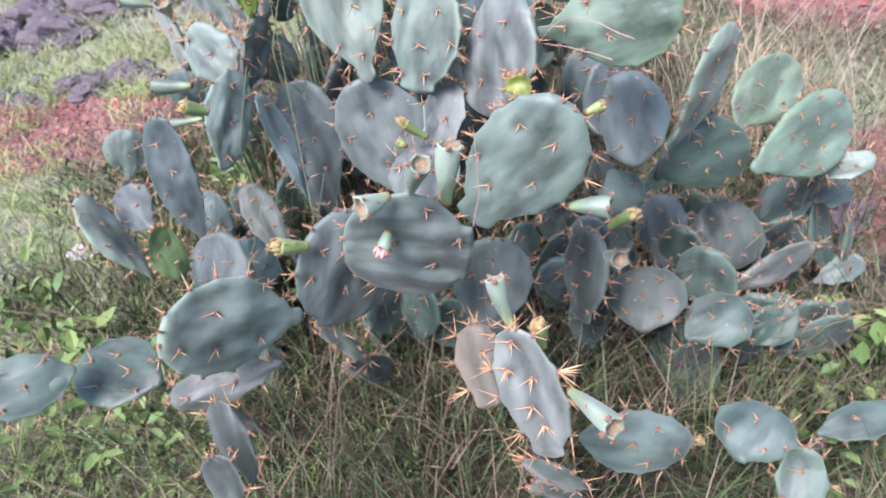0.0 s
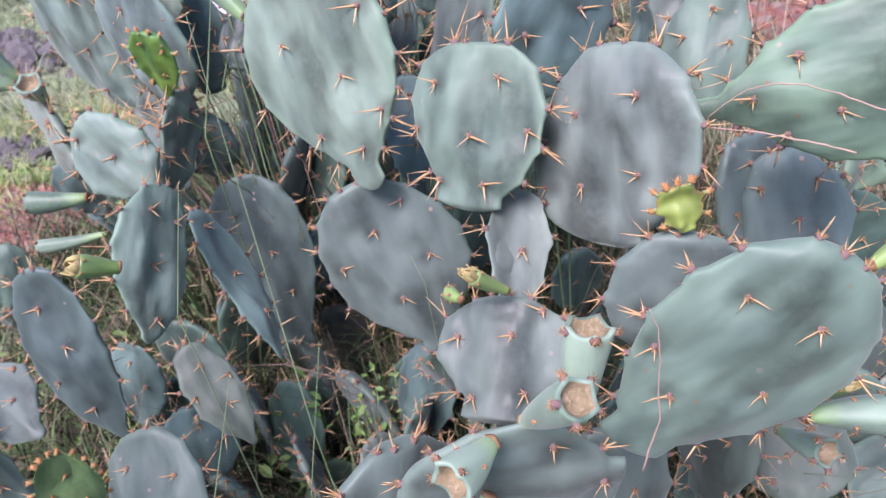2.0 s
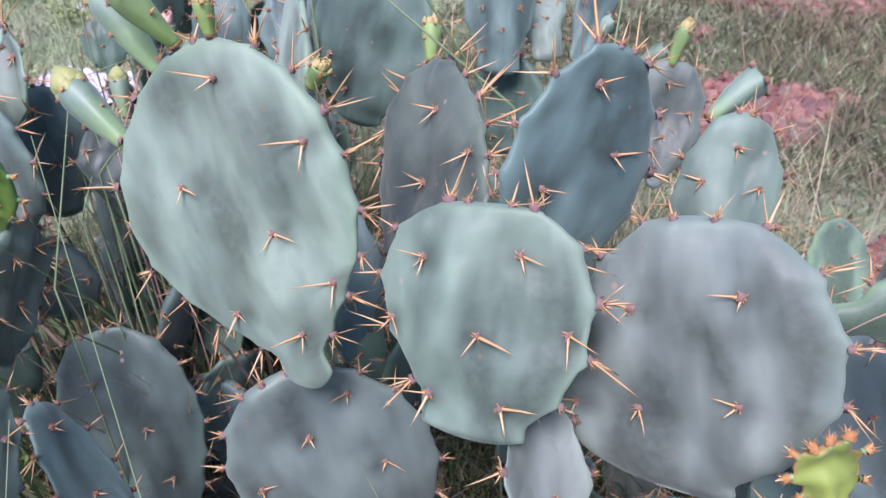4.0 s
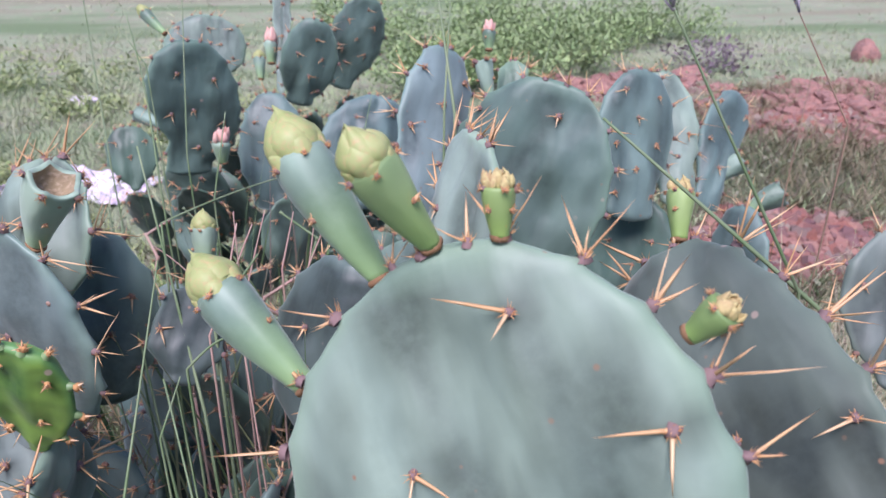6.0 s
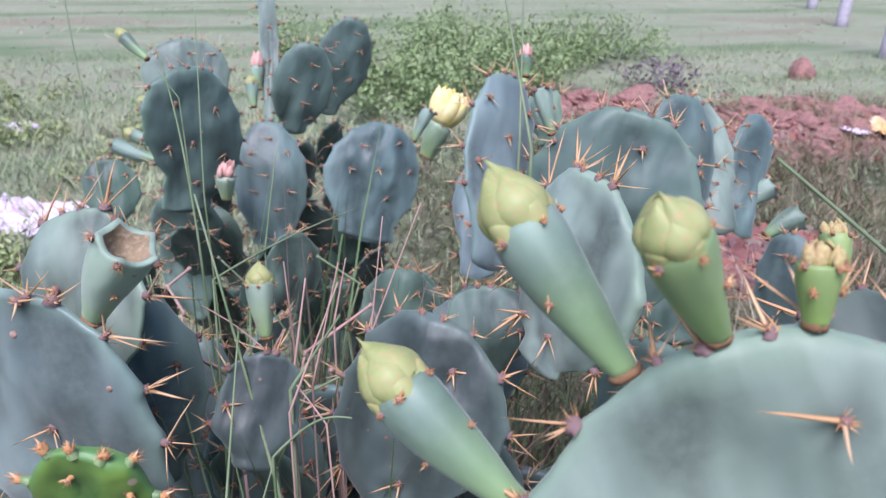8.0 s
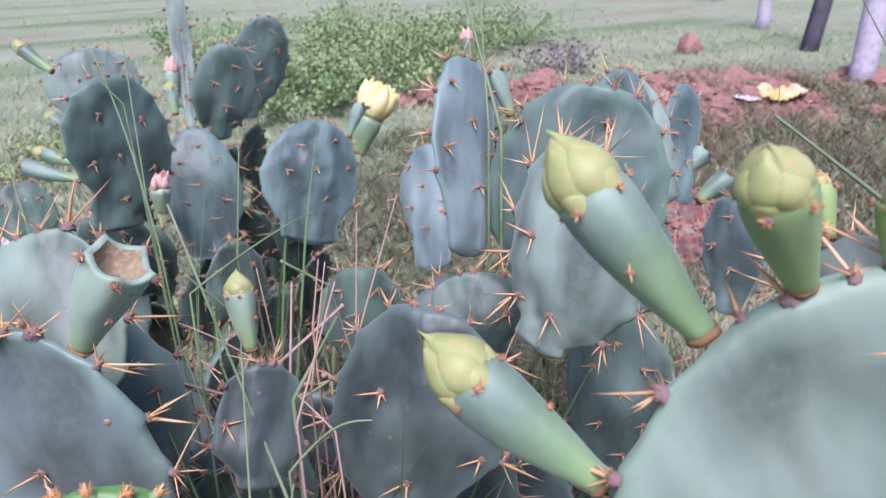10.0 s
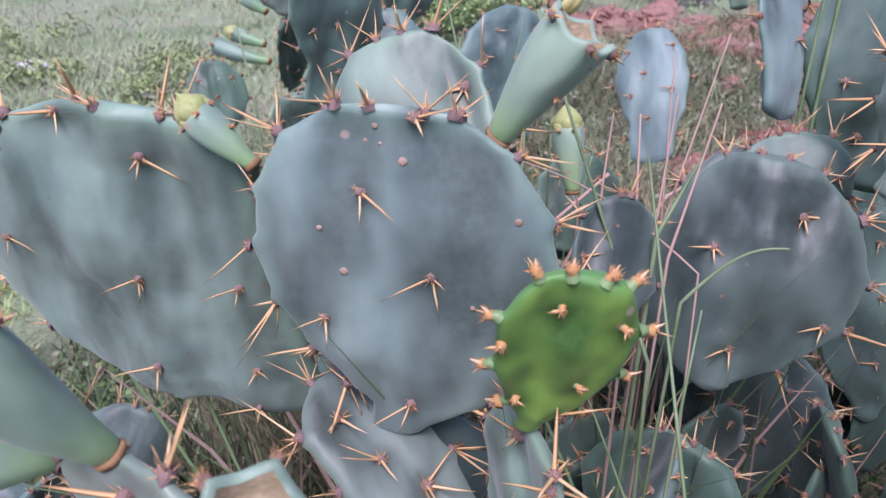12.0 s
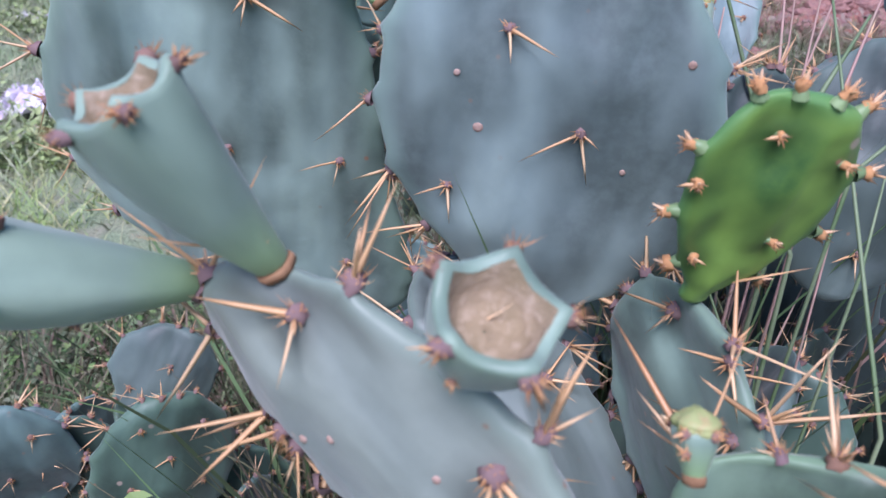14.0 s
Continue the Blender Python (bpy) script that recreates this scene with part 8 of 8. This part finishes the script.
for i, (x, y, h, r) in enumerate(((1.05, 5.7, 0.45, 0.55), (1.65, 5.9, 0.50, 0.6), (2.25, 6.2, 0.50, 0.6), (1.3, 6.7, 0.5, 0.7), (2.1, 7.1, 0.55, 0.7), (2.9, 7.0, 0.5, 0.7), (3.7, 7.4, 0.5, 0.7), (2.6, 8.2, 0.6, 0.9), (0.9, 7.7, 0.5, 0.7))):
    leafy_weed("low_shrub", x, y, h, r, 2300, 0.036, SHRUB_LEAF, "low spreading leafy green shrub in the field", "shrub", 40 + i)["group"] = "shrubs in the field"
for i, (x, y, h, r) in enumerate(((-1.9, 5.6, 0.24, 0.4), (-1.5, 4.9, 0.18, 0.3), (-2.5, 6.4, 0.34, 0.6), (-1.1, 5.6, 0.13, 0.3), (-0.95, 3.75, 0.14, 0.2), (-1.75, 6.4, 0.3, 0.5), (-2.3, 5.4, 0.3, 0.5), (-1.2, 6.6, 0.15, 0.5), (-0.6, 4.9, 0.12, 0.3), (-0.3, 5.6, 0.10, 0.35), (-1.35, 4.4, 0.16, 0.3))):
    leafy_weed("wild_bush", x, y, h, r, 700, 0.030, WILD_LEAF, "scrubby yellow-green weed bush by the litter", "bush", 60 + i)["group"] = "weed bushes"
for i, (x, y, h, r, n, s) in enumerate(((-0.80, 1.12, 0.22, 0.13, 90, 0.050), (-0.95, 1.30, 0.18, 0.12, 70, 0.050), (-0.62, 1.05, 0.20, 0.10, 60, 0.045), (-1.15, 1.55, 0.12, 0.14, 70, 0.045), (0.70, 1.24, 0.20, 0.09, 60, 0.045), (0.88, 1.22, 0.22, 0.11, 80, 0.050), (0.95, 1.00, 0.18, 0.12, 70, 0.045), (0.60, 0.95, 0.12, 0.10, 50, 0.040), (-0.28, 1.42, 0.24, 0.10, 60, 0.030))):
    leafy_weed("broadleaf_weed", x, y, h, r, n, s, LEAF, "fresh green broad-leaved weed in the grass", "weed", 80 + i)["group"] = "broad-leaved weeds"


for i, (x, y, z, h, r, n, s) in enumerate(((-0.175, 1.40, 0.20, 0.16, 0.05, 70, 0.016), (-0.13, 1.46, 0.16, 0.16, 0.05, 60, 0.016), (-0.60, 1.90, 0.18, 0.26, 0.07, 60, 0.035))):
    leafy_weed("clover", x, y, h + z, r, n, s, LEAF, "small fresh clover weed in the cactus's shade", "weed", 110 + i)["group"] = "clover weeds"


# ---------------------------------------------------------------- stones, soil and litter
def stone_mesh(r, seed, rough=0.35, flat=0.7, blocky=0.45):
    bm = bmesh.new()
    bmesh.ops.create_icosphere(bm, subdivisions=3, radius=1.0)
    off = Vector((seed * 3.1, seed * 1.7, seed * 0.9))
    for v in bm.verts:
        d = v.co.normalized()
        k = 1 + 1.3 * rough * noise.noise(d * 1.1 + off) + 0.55 * rough * noise.noise(d * 3.2 + off)
        q = Vector([round(c * 2.6 * k) / 2.6 for c in d])
        v.co = (d * k * (1 - blocky) + q * blocky) * r
        v.co.z *= flat
    me = bpy.data.meshes.new("stone")
    bm.to_mesh(me)
    bm.free()
    return me


def scatter_stones(name, places, material, label, category, group, seed, flat=0.7, rough=0.5, blocky=0.45):
    rng = random.Random(seed)
    shapes = [stone_mesh(1.0, seed + i, rough, flat, blocky) for i in range(6)]
    for me in shapes:
        me.materials.append(material)
    for x, y, r in places:
        ob = new(name, rng.choice(shapes))
        ob.location = (x, y, ground_height(x, y) + r * 0.12)
        ob.rotation_euler = (rng.uniform(-0.4, 0.4), rng.uniform(-0.4, 0.4), rng.uniform(0, 6.3))
        ob.scale = (r * rng.uniform(0.8, 1.3), r * rng.uniform(0.8, 1.2), r * rng.uniform(0.7, 1.1))
        tagged(ob, label, category, group)


rng = random.Random(21)
scatter_stones("rock", [(-1.72 + rng.gauss(0, 0.14), 3.02 + rng.gauss(0, 0.07), rng.uniform(0.025, 0.075)) for _ in range(22)], STONE_DARK, "dark purple-grey broken stone beside red gravel", "rock", "stones by the red gravel", 5)
scatter_stones("rock", [(-2.35 + rng.gauss(0, 0.38), 4.05 + rng.gauss(0, 0.22), rng.choice((0.03, 0.04, 0.05, 0.06, 0.08, 0.11, 0.14))) for _ in range(75)], STONE_DARK, "dark purple-grey rubble stone in the grass", "rock", "rubble stones", 6)
scatter_stones("rock", [(-2.15 + rng.gauss(0, 0.12), 2.95 + rng.gauss(0, 0.06), rng.uniform(0.03, 0.06)) for _ in range(8)], STONE_DARK, "dark flat stone beside red gravel", "rock", "stones by the red gravel", 9, 0.4)
scatter_stones("earth_clod", [(3.15 + rng.gauss(0, 0.42), 4.3 + rng.gauss(0, 0.32), rng.choice((0.02, 0.02, 0.03, 0.03, 0.04, 0.05, 0.06, 0.09))) for _ in range(170)], CLOD, "lump of dry red earth on a spoil heap", "clod", "red earth clods", 7)
scatter_stones("earth_clod", [(2.3 + rng.gauss(0, 0.30), 5.45 + rng.gauss(0, 0.15), rng.uniform(0.03, 0.12)) for _ in range(26)], CLOD, "lump of dry red earth before the shrubs", "clod", "red earth clods", 8)
scatter_stones("boulder", [(4.82, 5.93, 0.135)], CLOD, "rounded red earth boulder in the field", "boulder", "", 4, 1.3, 0.16, 0.1)


def gravel(name, count, test, material, label, size, seed, box):
    rng = random.Random(seed)
    verts, faces = [], []
    tetra = [(-1, -1, -0.6), (1, -0.8, -0.6), (0.9, 1, -0.6), (-0.8, 0.9, -0.6), (-0.6, -0.5, 0.6), (0.5, -0.6, 0.7), (0.4, 0.6, 0.5)]
    tf = [(0, 1, 5, 4), (1, 2, 6, 5), (2, 3, 6), (3, 0, 4), (3, 4, 6), (4, 5, 6)]
    n = 0
    while n < count:
        x, y = rng.uniform(box[0], box[1]), rng.uniform(box[2], box[3])
        n += 1
        if not test(x, y):
            continue
        r = rng.uniform(*size)
        m = Euler((rng.uniform(-0.6, 0.6), rng.uniform(-0.6, 0.6), rng.uniform(0, 6))).to_matrix()
        o = len(verts)
        z = ground_height(x, y)
        verts += [m @ (Vector(t) * r * rng.uniform(0.8, 1.2)) + Vector((x, y, z + 0.2 * r)) for t in tetra]
        faces += [tuple(i + o for i in f) for f in tf]
    tagged(mesh_object(name, verts, faces, material, None, False), label, "gravel", kind="stuff")


RED_GRAVEL = island_mix("red_gravel", [(0.29, 0.125, 0.100), (0.22, 0.100, 0.095), (0.36, 0.20, 0.165), (0.18, 0.100, 0.105), (0.30, 0.24, 0.20)], 0.9, 0.1)
gravel("red_gravel", 9000, lambda x, y: red_soil(x, y) > -0.02, RED_GRAVEL, "loose red gravel on bare soil", (0.005, 0.016), 31, (-2.9, -1.1, 2.1, 3.0))
gravel("red_gravel", 11000, lambda x, y: red_soil(x, y) > -0.02, RED_GRAVEL, "loose red crumbs of soil on the heap", (0.008, 0.034), 32, (0.9, 4.6, 2.6, 5.2))
gravel("red_gravel", 4000, lambda x, y: red_soil(x, y) > -0.02, RED_GRAVEL, "loose red gravel beside the low cactus", (0.005, 0.016), 33, (0.9, 2.6, 1.4, 2.3))


def litter(x, y, w, material, label, seed, z=None, name="plastic_litter"):
    """A crumpled sheet lying on the ground."""
    n = 22
    off = Vector((seed * 2.3, seed * 4.1, seed))
    verts, faces = [], []
    z0 = ground_height(x, y) if z is None else z
    for j in range(n + 1):
        for i in range(n + 1):
            u, v = i / n - 0.5, j / n - 0.5
            p = Vector((u * 4, v * 4, 0)) + off
            s = 1 - 0.5 * (abs(u) + abs(v)) + 0.3 * noise.noise(p)
            h = abs(noise.noise(p * 1.3)) * 0.5 + abs(noise.noise(p * 3)) * 0.22
            verts.append((u * w * (0.8 + s * 0.4), v * w * 0.7 * (0.8 + s * 0.4), h * w * 0.45 * max(0, s) + 0.006))
    for j in range(n):
        for i in range(n):
            a = j * (n + 1) + i
            faces.append((a, a + 1, a + n + 2, a + n + 1))
    ob = mesh_object(name, verts, faces, material, None, False)
    ob.location = (x, y, z0)
    ob.rotation_euler = (0, 0, seed * 1.3)
    mod = ob.modifiers.new("thickness", "SOLIDIFY")
    mod.thickness = 0.0015
    tagged(ob, label, "litter")


litter(-0.82, 4.25, 0.44, PLASTIC, "crumpled white and lilac plastic bag on the grass", 2)
litter(-1.05, 4.40, 0.34, PLASTIC, "crumpled white plastic sheet on the grass", 3)
litter(-1.10, 5.9, 0.22, PLASTIC, "pale scrap of plastic in the weeds", 4)
litter(-0.55, 5.0, 0.20, PLASTIC, "pale scrap of plastic behind the cactus", 9)
litter(3.40, 3.97, 0.34, PLASTIC_YELLOW, "torn yellow and white wrapper on red earth", 5, ground_height(3.40, 3.97) + 0.035)
litter(3.16, 3.99, 0.13, PLASTIC, "white torn plastic on red earth", 6, ground_height(3.16, 3.99) + 0.035)
litter(-1.13, 1.76, 0.09, PLASTIC, "small scrap of white and blue plastic in grass", 7)
litter(0.97, 1.71, 0.16, PURPLE, "crumpled purple rag beside the red soil", 8, name="rag")
litter(1.02, 1.52, 0.10, POST_DARK, "dark scrap of rubber on the red soil", 10, name="rubber_scrap")


def post(x, y, r, h, lean, material, label, sides=12):
    """An upright post: a slightly uneven shaft with a worn top, standing in the ground."""
    z = ground_height(x, y)
    pts = [Vector((x + math.sin(lean) * h * t, y, z - 0.1 + (h + 0.1) * t * math.cos(lean))) for t in (0, 0.1, 0.25, 0.45, 0.7, 0.9, 0.97, 1.0)]
    v, f = tube(pts, r, r * 0.82, sides)
    v = [p + Vector((noise.noise(p * 6), noise.noise(p * 6 + Vector((9, 0, 0))), 0)) * r * 0.12 for p in v]
    tagged(mesh_object("fence_post", v, f, material), label, "post", "posts in the field")


post(4.54, 4.17, 0.085, 2.2, 0.02, POST_WHITE, "whitewashed round post with stones at its foot")
post(6.72, 6.65, 0.075, 2.2, 0.0, POST_WHITE, "far whitewashed round post in the field")
post(5.66, 5.35, 0.085, 2.3, 0.22, POST_DARK, "dark leaning timber post in the field", 4)
post(9.2, 9.4, 0.085, 2.2, 0.0, POST_WHITE, "far whitewashed round post in the field")
post(11.6, 12.2, 0.09, 2.2, 0.0, POST_WHITE, "distant whitewashed round post in the field")
scatter_stones("rock", [(4.54 + 0.2 * math.cos(a), 4.17 + 0.2 * math.sin(a), 0.09 + 0.03 * math.sin(a * 5)) for a in (0.2, 1.3, 2.4, 3.4, 4.2, 4.9, 5.6)], CLOD, "reddish stone set round a post's foot", "rock", "stones round the post", 12)
leafy_weed("dry_brush", 3.3, 5.9, 0.28, 0.42, 500, 0.04, PURPLE, "low purplish dry brushwood heap", "brushwood", 95)


def dry_twig(points, r, label):
    pts = [Vector(p) for p in points]
    fine = [pts[i].lerp(pts[i + 1], k / 4) for i in range(len(pts) - 1) for k in range(4)] + [pts[-1]]
    v, f = tube(fine, r * 0.45, r)
    v = [p + Vector((noise.noise(p * 300), noise.noise(p * 300 + Vector((7, 0, 0))), noise.noise(p * 300 + Vector((0, 7, 0))))) * r * 0.8 for p in v]
    tagged(mesh_object("dry_twig", v, f, STALK_PINK), label, "twig")


dry_twig([(0.217, 1.152, 0.815), (0.228, 1.145, 0.830), (0.241, 1.138, 0.843), (0.256, 1.127, 0.850), (0.273, 1.115, 0.851), (0.291, 1.101, 0.847), (0.310, 1.086, 0.840), (0.328, 1.073, 0.836)], 0.0008, "thin curved reddish dry grass stem across a pad")
dry_twig([(0.215, 1.154, 0.808), (0.233, 1.140, 0.809), (0.251, 1.127, 0.810), (0.267, 1.116, 0.808), (0.287, 1.100, 0.807), (0.304, 1.087, 0.804)], 0.0009, "thin reddish dry grass stem below a pad")
dry_twig([(0.118, 0.985, 0.783), (0.123, 0.981, 0.768), (0.124, 0.976, 0.743), (0.122, 0.971, 0.716), (0.123, 0.966, 0.694), (0.116, 0.963, 0.671), (0.110, 0.959, 0.648)], 0.0008, "pale dry thread of grass hanging over a pad")
